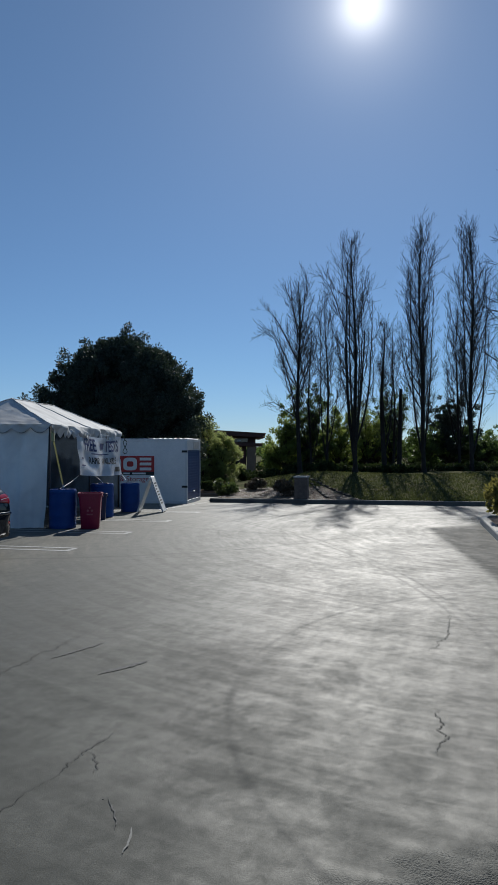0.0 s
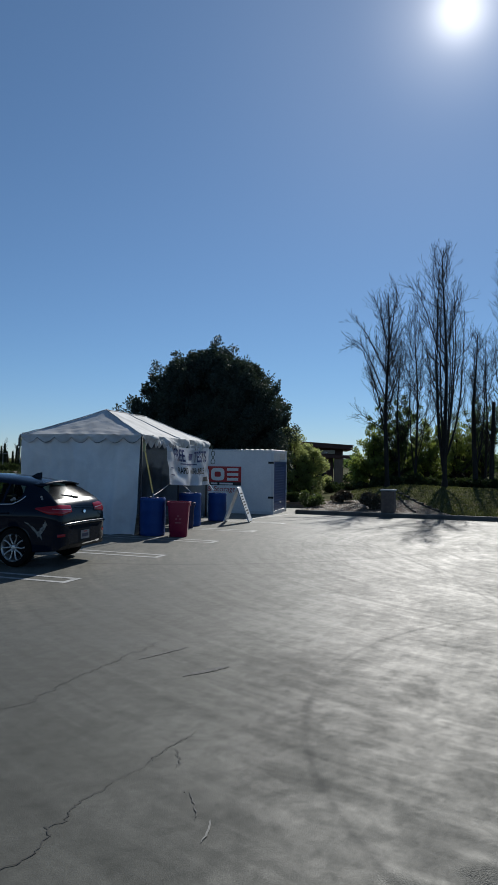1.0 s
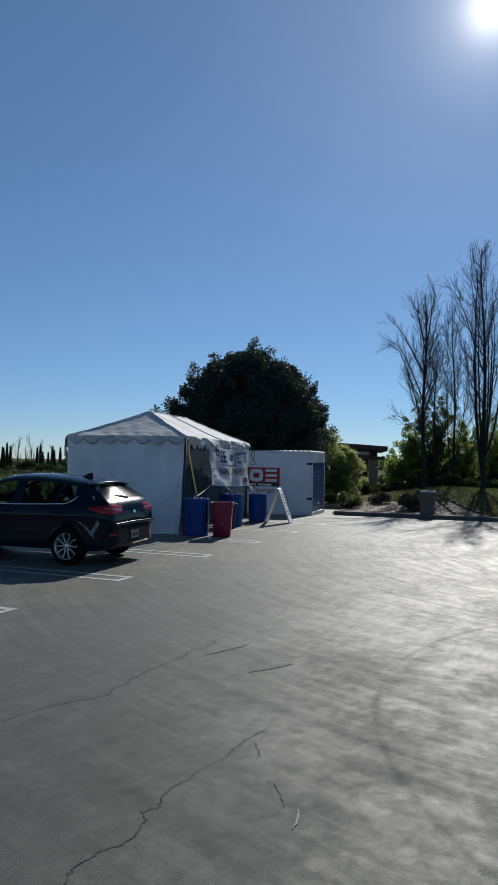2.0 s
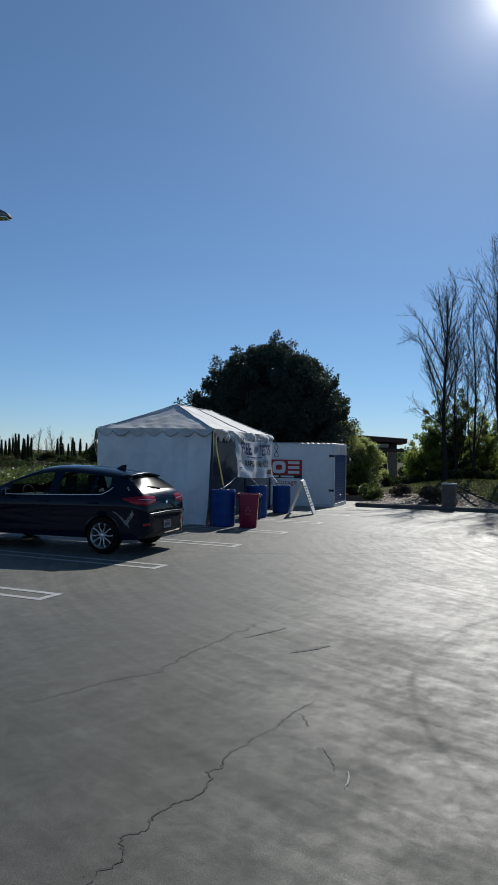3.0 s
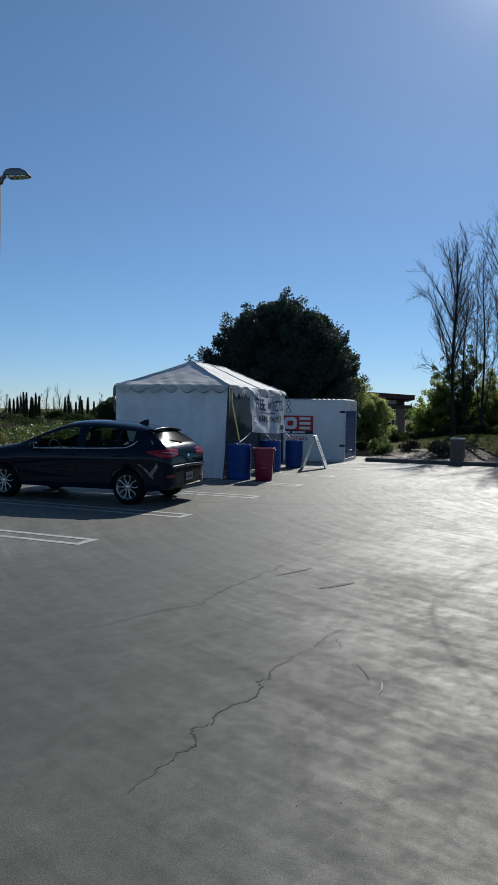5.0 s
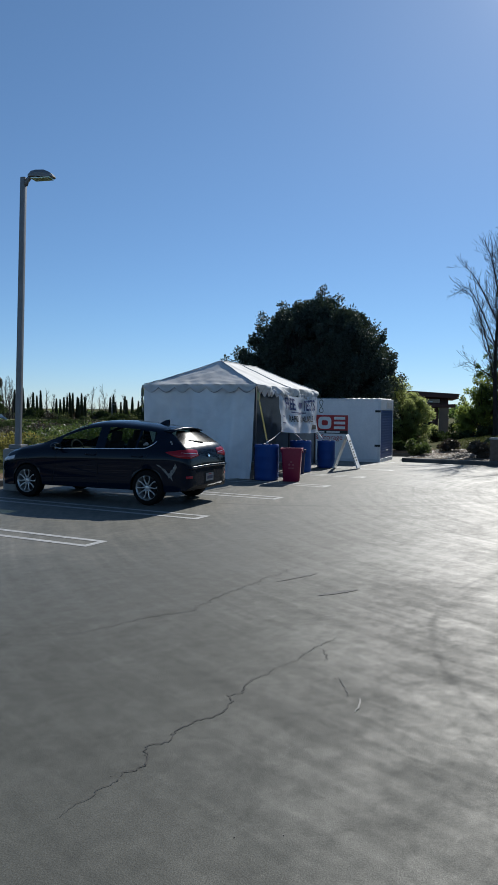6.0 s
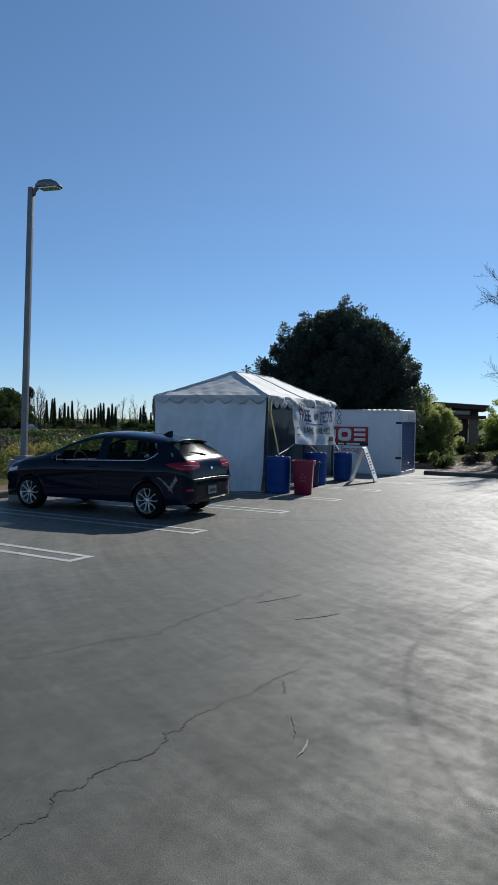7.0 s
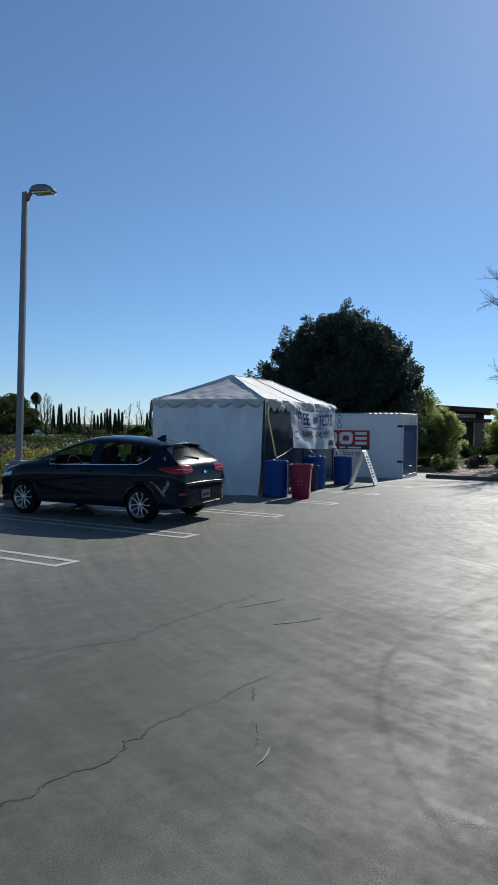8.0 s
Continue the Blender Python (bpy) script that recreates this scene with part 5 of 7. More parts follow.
# roll-up door of slats
door = part("door", boxed(-0.045, -0.03, 0.1, CD - 0.1, 0.17, CH - 0.42), SHUTTER, cont, "blue roll-up door")
ns = 18
for i in range(ns):
    z0 = 0.18 + (CH - 0.61) * i / ns
    z1 = z0 + (CH - 0.61) / ns
    bm = bmesh.new()
    pr = [(-0.018, z0), (-0.014, z0 + 0.02), (-0.012, (z0 + z1) / 2), (-0.014, z1 - 0.02), (-0.018, z1 - 0.002)]
    a = [bm.verts.new((x, 0.1, z)) for x, z in pr]
    b = [bm.verts.new((x, CD - 0.1, z)) for x, z in pr]
    for k in range(4):
        bm.faces.new((a[k], a[k + 1], b[k + 1], b[k]))
    part("slat", bm, SHUTTER, door)
part("door_handle", boxed(-0.004, 0.02, CD / 2 - 0.12, CD / 2 + 0.12, 0.42, 0.46, 0.006), ALU, cont)
for z in (0.62, CH - 0.5):
    part("latch", boxed(-0.2, 0.004, -0.012, 0.0, z, z + 0.075, 0.004), BLACK, cont, "dark reflective marker strip")
    part("latch", boxed(0.0, 0.012, CD - 0.08, CD - 0.0, z, z + 0.06, 0.004), BLACK, cont)
part("notice", boxed(-0.002, 0.004, CD * 0.45, CD * 0.85, CH - 0.36, CH - 0.12), PALE_CONCRETE, cont, "pale worn notice")
# printed sign: red board with plain white shapes, bars for the number, and words
sx1 = -1.2
sx0 = sx1 - 2.62
sign = part("sign_board", boxed(sx0, sx1, -0.006, 0.02, 1.06, 1.74, 0.002), SIGN_RED, cont, "red sign with white block shapes")
part("sign_band", boxed(sx0, sx1, -0.010, -0.004, 1.06, 1.18), BLACK, sign)
part("sign_foot", boxed(sx0, sx1, -0.006, 0.02, 0.78, 1.056), SIGN_WHITE, cont, "white strip with red words")


def ring_block(x0, x1, z0, z1, w, cut, y=-0.014):
    """A thick rounded loop, open or closed, standing proud of the sign."""
    bm = bmesh.new()
    n = 28
    cx, cz, rx, rz = (x0 + x1) / 2, (z0 + z1) / 2, (x1 - x0) / 2, (z1 - z0) / 2
    prev = None
    for i in range(n + 1):
        a = cut + (2 * math.pi - 2 * cut) * i / n
        s, c = math.sin(a), math.cos(a)
        k = (abs(s) ** 4 + abs(c) ** 4) ** -0.25
        row = [bm.verts.new((cx + (rx - o) * c * k, y, cz + (rz - o) * s * k)) for o in (0, w)] + [bm.verts.new((cx + (rx - o) * c * k, -0.005, cz + (rz - o) * s * k)) for o in (w, 0)]
        if prev:
            for q in range(4):
                bm.faces.new((prev[q], prev[(q + 1) % 4], row[(q + 1) % 4], row[q]))
        prev = row
    return bm


for z in (1.23, 1.405, 1.58):
    part("emblem", boxed(sx1 - 0.52, sx1 - 0.1, -0.014, -0.005, z, z + 0.1, 0.003), SIGN_WHITE, sign, "white block shape")
part("emblem", ring_block(sx1 - 1.12, sx1 - 0.62, 1.23, 1.68, 0.13, 0.0), SIGN_WHITE, sign, "white block shape")
part("emblem", ring_block(sx1 - 1.74, sx1 - 1.2, 1.23, 1.68, 0.13, 0.0), SIGN_WHITE, sign, "white block shape")
part("emblem", boxed(sx1 - 2.3, sx1 - 1.9, -0.014, -0.005, 1.23, 1.68), SIGN_WHITE, sign, "white block shape")
for k, (a, b) in enumerate(((1.5, 1.2), (1.12, 0.88), (0.8, 0.3))):
    part("number_bar", boxed(sx1 - a, sx1 - b, -0.014, -0.008, 1.09, 1.15), SIGN_WHITE, sign)
words("& Storage", 0.27, SIGN_RED, cont, pose(sx1 - 0.72, -0.009, 0.92, 90), name="lettering")


# ---- frame tent ----
TW, TL, TE, TP = 3.05, 6.1, 2.34, 3.04
tent = thing("frame_tent", pose(-3.85, 16.33, 0, 0, 0, -6.3), "white frame tent with a hipped roof and scalloped valance", "tent")
# local: x from -TW (far side) to 0 (open side), y from 0 (near end) to TL


def rumple(x, y, z, amount):
    return amount * (noise.noise((x * 1.7, y * 1.7, z * 1.7)) + 0.5 * noise.noise((x * 4.3 + 5, y * 4.3, z * 4.3)))


def roof_z(x, y):
    d = min(-x, x + TW, y, TL - y)
    f = max(0, min(1, d / (TW / 2)))
    pucker = 0.022 * math.sin(16 * x + 11 * y) * math.exp(-d / 0.3) * (0.4 + 0.6 * noise.noise((x * 1.3, y * 1.3, 4)))
    # fine wrinkles that fan out from the corners
    cx_, cy_ = min(-x, x + TW), min(y, TL - y)
    r_ = math.hypot(cx_, cy_)
    pucker += 0.011 * math.sin(34 * math.atan2(cy_, cx_ + 1e-6) + 2 * noise.noise((x * 2, y * 2, 1))) * math.exp(-r_ / 0.9) * min(1, r_ / 0.25)
    return TE + (TP - TE) * (f - 0.035 * math.sin(math.pi * f)) + pucker if f < 1 else TP


bm = bmesh.new()
nx, ny = 60, 116
grid = [[bm.verts.new((-TW * i / nx, TL * j / ny, roof_z(-TW * i / nx, TL * j / ny) + rumple(-TW * i / nx, TL * j / ny, 0, 0.02))) for i in range(nx + 1)] for j in range(ny + 1)]
for j in range(ny):
    for i in range(nx):
        bm.faces.new((grid[j][i], grid[j][i + 1], grid[j + 1][i + 1], grid[j + 1][i]))
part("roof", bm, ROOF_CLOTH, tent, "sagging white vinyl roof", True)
for pts in ([(0, 0), (-TW / 2, TW / 2)], [(-TW, 0), (-TW / 2, TW / 2)], [(0, TL), (-TW / 2, TL - TW / 2)], [(-TW, TL), (-TW / 2, TL - TW / 2)], [(-TW / 2, TW / 2), (-TW / 2, TL - TW / 2)], [(0.0, TL / 2), (-TW / 2, TL / 2)]):
    (xa, ya), (xb, yb) = pts
    run = [(xa + (xb - xa) * k / 14, ya + (yb - ya) * k / 14) for k in range(15)]
    part("seam", tube(bmesh.new(), [(x, y, roof_z(x, y) + rumple(x, y, 0, 0.02) + 0.008) for x, y in run], 0.014, 6), ROOF_CLOTH, tent, "raised seam of the roof", True)


def cloth(name, along, z_top, z_bot, mat, label, nu_=40, nv=20, billow=0.05, scallop=0.0, waves=8, seed=0.0, flare=0.0, drawn=0.0):
    """A hanging sheet. along(f) gives x, y and the outward way at the fraction f of its run."""
    bm = bmesh.new()
    rows = []
    for j in range(nv + 1):
        row = []
        for i in range(nu_ + 1):
            f, g = i / nu_, j / nv
            x, y, ox, oy = along(f)
            x -= drawn * g ** 1.5 * max(0, 1 - 3 * f)
            zb = z_bot + (scallop * (1 - abs(math.sin(math.pi * waves * f))) if scallop else 0)
            zt = z_top
            z = zt + (zb - zt) * g
            o = billow * noise.noise((f * 5 + seed, g * 1.6, seed)) * (0.25 + g) + 0.3 * billow * noise.noise((f * 17 + seed, g * 3, 2)) * g + 1.1 * billow * noise.noise((f * 11 + seed, g * 0.5, 5.0)) * min(1, 4 * g) + flare * g
            row.append(bm.verts.new((x + ox * o, y + oy * o, z)))
        rows.append(row)
    for j in range(nv):
        for i in range(nu_):
            bm.faces.new((rows[j][i], rows[j][i + 1], rows[j + 1][i + 1], rows[j + 1][i]))
    return part(name, bm, mat, tent, label, True)


NEAR = lambda f: (-TW * f, 0, 0, -1)
OPEN = lambda f: (0, TL * f, 1, 0)
FARSIDE = lambda f: (-TW, TL * f, -1, 0)
END = lambda f: (-TW * f, TL, 0, 1)
for k, (run, ln) in enumerate(((NEAR, TW), (OPEN, TL), (FARSIDE, TL), (END, TW))):
    nw = 7 if ln < 4 else (22 if run is OPEN else 14)
    base = (lambda r: (lambda f: (r(f)[0] + r(f)[2] * 0.035, r(f)[1] + r(f)[3] * 0.035, r(f)[2], r(f)[3])))(run)
    open_side = run is OPEN
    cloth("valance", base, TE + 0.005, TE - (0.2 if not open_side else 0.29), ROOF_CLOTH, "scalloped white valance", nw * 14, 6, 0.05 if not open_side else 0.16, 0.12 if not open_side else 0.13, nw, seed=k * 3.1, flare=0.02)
    # dark binding that follows the scallops
    bm = bmesh.new()
    zb = TE - (0.2 if not open_side else 0.29)
    for i in range(nw * 14):
        q = []
        for f in (i / (nw * 14), (i + 1) / (nw * 14)):
            x, y, ox, oy = base(f)
            amp = 0.05 if not open_side else 0.16
            z = zb + 0.12 * (1 - abs(math.sin(math.pi * nw * f)))
            o = amp * noise.noise((f * 5 + k * 3.1, 1.6, k * 3.1)) * 1.25 + 0.3 * amp * noise.noise((f * 17 + k * 3.1, 3, 2)) + 0.02 + 0.004
            q += [(x + ox * o, y + oy * o, z + 0.013), (x + ox * o, y + oy * o, z - 0.003)]
        vq = [bm.verts.new(p) for p in q]
        bm.faces.new((vq[0], vq[1], vq[3], vq[2]))
    if not open_side:
        part("valance_binding", bm, TRIM_CLOTH, tent, "dark blue-grey scalloped binding")
    else:
        bm.free()
cloth("side_wall", lambda f: (-TW * f * 0.985 - 0.03, 0.0, 0, -1), TE - 0.02, 0.015, WALL_CLOTH, "white wall of hanging vinyl", 80, 26, 0.15, seed=7.7, flare=0.05, drawn=0.09)
# far and end walls, coloured dark to give the shade inside the tent
cloth("side_wall", lambda f: (-TW + 0.02, TL * f, -1, 0), TE - 0.02, 0.015, INNER_SHADE_CLOTH, "hanging tent wall with the interior shade in its colour", 60, 20, 0.06, seed=2.2)
cloth("side_wall", lambda f: (-TW * f, TL - 0.02, 0, 1), TE - 0.02, 0.015, INNER_SHADE_CLOTH, "hanging tent wall with the interior shade in its colour", 40, 20, 0.06, seed=4.2)
for x in (-0.03, -TW + 0.03):
    for y in (0.06, TL / 2, TL - 0.06):
        part("leg", tube(bmesh.new(), [(x, y, 0.01), (x, y, TE - 0.01)], 0.026, 10), BACKLIT_STEEL, tent, smooth=True)
        part("foot_plate", boxed(x - 0.07, x + 0.07, y - 0.07, y + 0.07, 0.0, 0.012), BACKLIT_STEEL, tent)
for x in (-0.03, -TW + 0.03):
    part("eave_bar", tube(bmesh.new(), [(x, 0.03, TE - 0.03), (x, TL - 0.03, TE - 0.03)], 0.025, 8), ALU, tent, smooth=True)
for y in (0.06, TL - 0.06):
    part("eave_bar", tube(bmesh.new(), [(-0.03, y, TE - 0.03), (-TW + 0.03, y, TE - 0.03)], 0.025, 8), ALU, tent, smooth=True)
part("ridge_bar", tube(bmesh.new(), [(-TW / 2, TW / 2, TP - 0.05), (-TW / 2, TL - TW / 2, TP - 0.05)], 0.025, 8), ALU, tent, smooth=True)
for x, y, s in ((0, 0, 1), (-TW, 0, 1), (0, TL, -1), (-TW, TL, -1)):
    part("hip_bar", tube(bmesh.new(), [(x * 0.98, y, TE - 0.03), (-TW / 2, TW / 2 if s > 0 else TL - TW / 2, TP - 0.05)], 0.022, 8), ALU, tent, smooth=True)


# short chain left hanging at a corner of the eaves
for k in range(4):
    a = [(-TW - 0.05 + 0.022 * math.cos(q) * (k % 2), -0.05 + 0.022 * math.cos(q) * ((k + 1) % 2), TE - 0.24 - 0.075 * k + 0.045 * math.sin(q)) for q in np.linspace(0, 2 * math.pi, 13)]
    part("chain_link", tube(bmesh.new(), a, 0.011, 6), TRIM_CLOTH, tent)
part("chain_link", tube(bmesh.new(), [(-TW - 0.02, -0.04, TE - 0.02), (-TW - 0.05, -0.05, TE - 0.2)], 0.009, 6), TRIM_CLOTH, tent)


def tent_point(x, y, z):
    return tent.matrix_basis @ Vector((x, y, z))


# ---- banner hung on the open side ----
B0, B1, BT, BB = 1.5, 5.75, 2.16, 1.02


def banner_at(f, g):
    """Local place on the tent at f along and g down the banner, with its folds and its gathered foot."""
    y = B0 + (B1 - B0) * f
    gather = 0.10 * g * math.sin(math.pi * f)
    y += (0.5 - f) * gather * 2.0 + 0.22 * g * (1 - f) * (1 - f)
    fold = 0.065 * math.sin(f * 15 + 3.2 * g) * (0.35 + 0.65 * g) * (0.4 + 0.6 * math.sin(math.pi * f)) + 0.05 * noise.noise((f * 6, g * 3, 3.3))
    sag = 0.10 * math.sin(math.pi * f) ** 2 * (1 - g) * 0.6
    zb = BB + 0.12 * (1 - f) ** 2
    return Vector((0.09 + fold + 0.05 * g, y, BT - sag + (zb - BT) * g))


banner = thing("banner", tent.matrix_basis.copy(), "rumpled white vinyl banner with blue printing tied to the tent", "banner")
bm = bmesh.new()
nf, ng = 70, 24
rows = [[bm.verts.new(banner_at(i / nf, j / ng)) for i in range(nf + 1)] for j in range(ng + 1)]
for j in range(ng):
    for i in range(nf):
        bm.faces.new((rows[j][i], rows[j][i + 1], rows[j + 1][i + 1], rows[j + 1][i]))
part("sheet", bm, BANNER, banner, smooth=True)


def on_banner(co):
    """Carries flat lettering (x along, y up from the middle) on to the folds."""
    f, g = 0.5 + co.x / (B1 - B0), 0.5 - co.y / (BT - BB)
    p = banner_at(f, g)
    t = (banner_at(min(f + 0.004, 1.2), g) - p).normalized()
    return p + Vector((t.y, -t.x, 0)) * 0.012


for text, size, x, y in (("FREE", 0.5, -1.02, 0.3), ("TESTS", 0.46, 1.12, 0.28), ("RAPID", 0.26, -0.75, -0.14), ("AVAILABLE", 0.26, 0.75, -0.14)):
    words(text, size, BANNER_BLUE if size > 0.3 else BLACK, banner, Matrix.Translation((x, y, 0)), 0.0, bend=on_banner)


def bar_on_banner(x0, x1, y0, y1, mat):
    bm = bmesh.new()
    n = 14
    prev = None
    for i in range(n + 1):
        x = x0 + (x1 - x0) * i / n
        row = [bm.verts.new(on_banner(Vector((x, y, 0)))) for y in (y0, y1)]
        if prev:
            bm.faces.new((prev[0], prev[1], row[1], row[0]))
        prev = row
    part("printed_bar", bm, mat, banner)


bar_on_banner(-0.12, 0.32, 0.22, 0.4, BANNER_BLUE)
bar_on_banner(-0.9, 0.8, 0.055, 0.085, BANNER_BLUE)
bar_on_banner(1.3, 1.95, -0.46, -0.32, BLACK)
bar_on_banner(-1.95, -1.6, -0.1, -0.07, BANNER_BLUE)
bar_on_banner(-1.95, -1.5, -0.3, -0.27, BANNER_BLUE)
for f in (0.0, 0.33, 0.66, 1.0):
    p = banner_at(f, 0)
    part("tie", tube(bmesh.new(), [p, (0.0, p.y, TE - 0.03)], 0.006, 5), ROPE, banner)


# ---- drums that weigh the tent down ----
def make_drum(x, y, rot):
    d = thing("plastic_drum", pose(x, y, lot_z(uv(x, y)[1]), 0, 0, rot), "blue plastic water drum weighing down the tent", "drum", "drums beside the tent")
    R, H = 0.282, 0.88
    prof = [(R - 0.03, 0.0), (R - 0.008, 0.012), (R - 0.004, 0.05), (R, 0.07), (R, 0.09), (R - 0.006, 0.11), (R + 0.001, 0.28), (R + 0.005, 0.30), (R + 0.001, 0.32), (R + 0.002, 0.56), (R + 0.006, 0.58), (R + 0.002, 0.60), (R - 0.004, 0.78), (R + 0.002, 0.8), (R + 0.006, 0.825), (R + 0.002, 0.85), (R - 0.012, H), (R - 0.03, H), (R - 0.04, H - 0.02), (0.02, H - 0.018)]
    b = part("body", lathe(bmesh.new(), prof, 48), DRUM, d, smooth=True)
    b.data.set_sharp_from_angle(angle=0.9)
    for a in (0.6, 3.6):
        part("bung", lathe(bmesh.new(), [(0.035, H - 0.02), (0.035, H + 0.005), (0.025, H + 0.012)], 16, centre=(0.15 * math.cos(a), 0.15 * math.sin(a), 0)), NAVY, d)
    part("mould_seam", boxed(R - 0.002, R + 0.006, -0.006, 0.006, 0.05, 0.84), DRUM, d)
    return d


DRUMS = [(-3.60, 16.47, -78), (-3.17, 19.1, 10), (-2.66, 20.85, -70)]
for i, (x, y, r) in enumerate(DRUMS):
    make_drum(x, y, r).scale = (0.95, 0.95, 0.93) if i == 2 else (1.06, 1.06, 1.0)


def strap_thing(a, b, c=None):
    """A flat ratchet strap from the tent's corner to a drum, with a rope from the drum to the next leg."""
    s = thing("ratchet_strap", Matrix(), "yellow-green ratchet strap tied from the tent corner to a drum", "strap", "tie-down straps")
    a, b = Vector(a), Vector(b)
    d = (b - a).normalized()
    side = d.cross(Vector((0.3, -1, 0))).normalized() * 0.017
    bm = bmesh.new()
    q = [bm.verts.new(p) for p in (a - side, a + side, b + side, b - side)]
    bm.faces.new(q)
    bmesh.ops.solidify(bm, geom=bm.faces[:], thickness=0.004)
    part("webbing", bm, STRAP, s)
    m = a.lerp(b, 0.12)
    box_bm = boxed(-0.035, 0.035, -0.03, 0.03, -0.1, 0.1, 0.01)
    bmesh.ops.transform(box_bm, matrix=Matrix.Translation(m), verts=box_bm.verts[:])
    part("ratchet", box_bm, STRAP, s, "bunched webbing and ratchet")
    part("hook", tube(bmesh.new(), [b, b + Vector((0.02, 0, -0.06)), b + Vector((0.0, 0.02, -0.1))], 0.012, 6), ALU, s)
    if c:
        c = Vector(c)
        mid = b.lerp(c, 0.5) + Vector((0, 0, -0.05))
        part("rope", tube(bmesh.new(), [b + Vector((0, 0, -0.06)), mid, c], 0.009, 6), ROPE, s, "white rope")


strap_thing(tent_point(0.02, 0.03, 2.2), (-3.60, 16.47, 0.98), tent_point(0.03, 1.95, 1.12))
loop = thing("cord_loop", Matrix(), "dark green cord hanging in a loop from the tent corner", "cord")
lp = []
for i in range(41):
    a = 2 * math.pi * i / 40
    lp.append(tent_point(0.16 + 0.07 * math.sin(2 * a) * (1.0 if math.cos(a) < 0 else 0.75), TL + 0.02 * math.sin(a), 1.86 + 0.2 * math.cos(a)))
part("cord", tube(bmesh.new(), [tent_point(0.06, TL, 2.3)] + lp, 0.011, 6), plain("dark_green_cord", (0.02, 0.03, 0.012), (0.04, 0.055, 0.02), 30, 100, 0.8, bump=0), loop)
strap_thing(tent_point(-TW - 0.05, 0.0, 2.2), tent_point(-TW - 0.07, 0.03, 1.75))
rope = thing("rope", Matrix(), "white rope tied from the banner to a drum", "rope")
part("strand", tube(bmesh.new(), [tent_point(0.12, 3.0, 1.08), (-3.2, 19.0, 0.98), (-3.15, 19.1, 0.9)], 0.009, 6), ROPE, rope)
part("strand", tube(bmesh.new(), [tent_point(0.12, 5.8, 1.05), (-2.78, 20.8, 0.9), (-2.72, 20.85, 0.82)], 0.009, 6), ROPE, rope)


# ---- bins ----
def tapered_bin(x, y, rot, w0, w1, h, mat, name, label, mark):
    b = thing(name, pose(x, y, 0, 0, 0, rot), label, "bin")
    bm = bmesh.new()
    rings = []
    for z, w, c in ((0.0, w0 - 0.02, 0.05), (0.02, w0, 0.055), (h * 0.86, w0 + (w1 - w0) * 0.86, 0.05), (h * 0.86, w1 - 0.005, 0.05), (h - 0.05, w1, 0.05), (h - 0.05, w1 + 0.04, 0.04), (h, w1 + 0.045, 0.04), (h, w1 - 0.02, 0.05), (h - 0.3, w1 - 0.06, 0.05), (0.06, w0 - 0.06, 0.05)):
        a = w / 2
        ring = []
        for sx, sy in ((1, 1), (-1, 1), (-1, -1), (1, -1)):
            for k in range(4):
                t = math.atan2(sy, sx) - math.pi / 4 + math.pi / 2 * k / 3
                ring.append(bm.verts.new((sx * (a - c) + c * math.cos(t), sy * (a - c) + c * math.sin(t), z)))
        rings.append(ring)
    for p, q in zip(rings, rings[1:]):
        for i in range(16):
            bm.faces.new((p[i], p[(i + 1) % 16], q[(i + 1) % 16], q[i]))
    bm.faces.new(rings[0])
    bm.faces.new(rings[-1])
    body = part("body", bm, mat, b, smooth=True)
    body.data.set_sharp_from_angle(angle=0.7)
    for s in (1, -1):
        part("handle", boxed(s * (w1 / 2 + 0.015) - 0.014, s * (w1 / 2 + 0.015) + 0.014, -0.08, 0.08, h - 0.1, h - 0.055, 0.006), mat, b)
    if mark:
        zc = h * 0.55
        yy = -(w0 + (w1 - w0) * 0.55) / 2 - 0.003
        for dx, dz in ((0, 0.04), (-0.045, -0.03), (0.045, -0.03)):
            part("printed_mark", lathe(bmesh.new(), [(0.026, yy), (0.026, yy + 0.008)], 18, "Y", (dx, 0, zc + dz)), plain("faded_print", (0.26, 0.05, 0.07), (0.36, 0.1, 0.12), 20, 60, 0.6, bump=0), b, "faded pale print")
        part("printed_mark", boxed(-0.07, 0.07, yy, yy + 0.008, zc - 0.13, zc - 0.1), bpy.data.materials["faded_print"], b)
    return b


tapered_bin(-2.96, 16.4, 6, 0.4, 0.49, 0.8, RED, "red_bin", "dark red square plastic waste bin with a faded print", True)
tapered_bin(-3.12, 18.42, 12, 0.3, 0.36, 0.66, NAVY, "navy_bin", "dark navy plastic waste bin beside a drum", False)


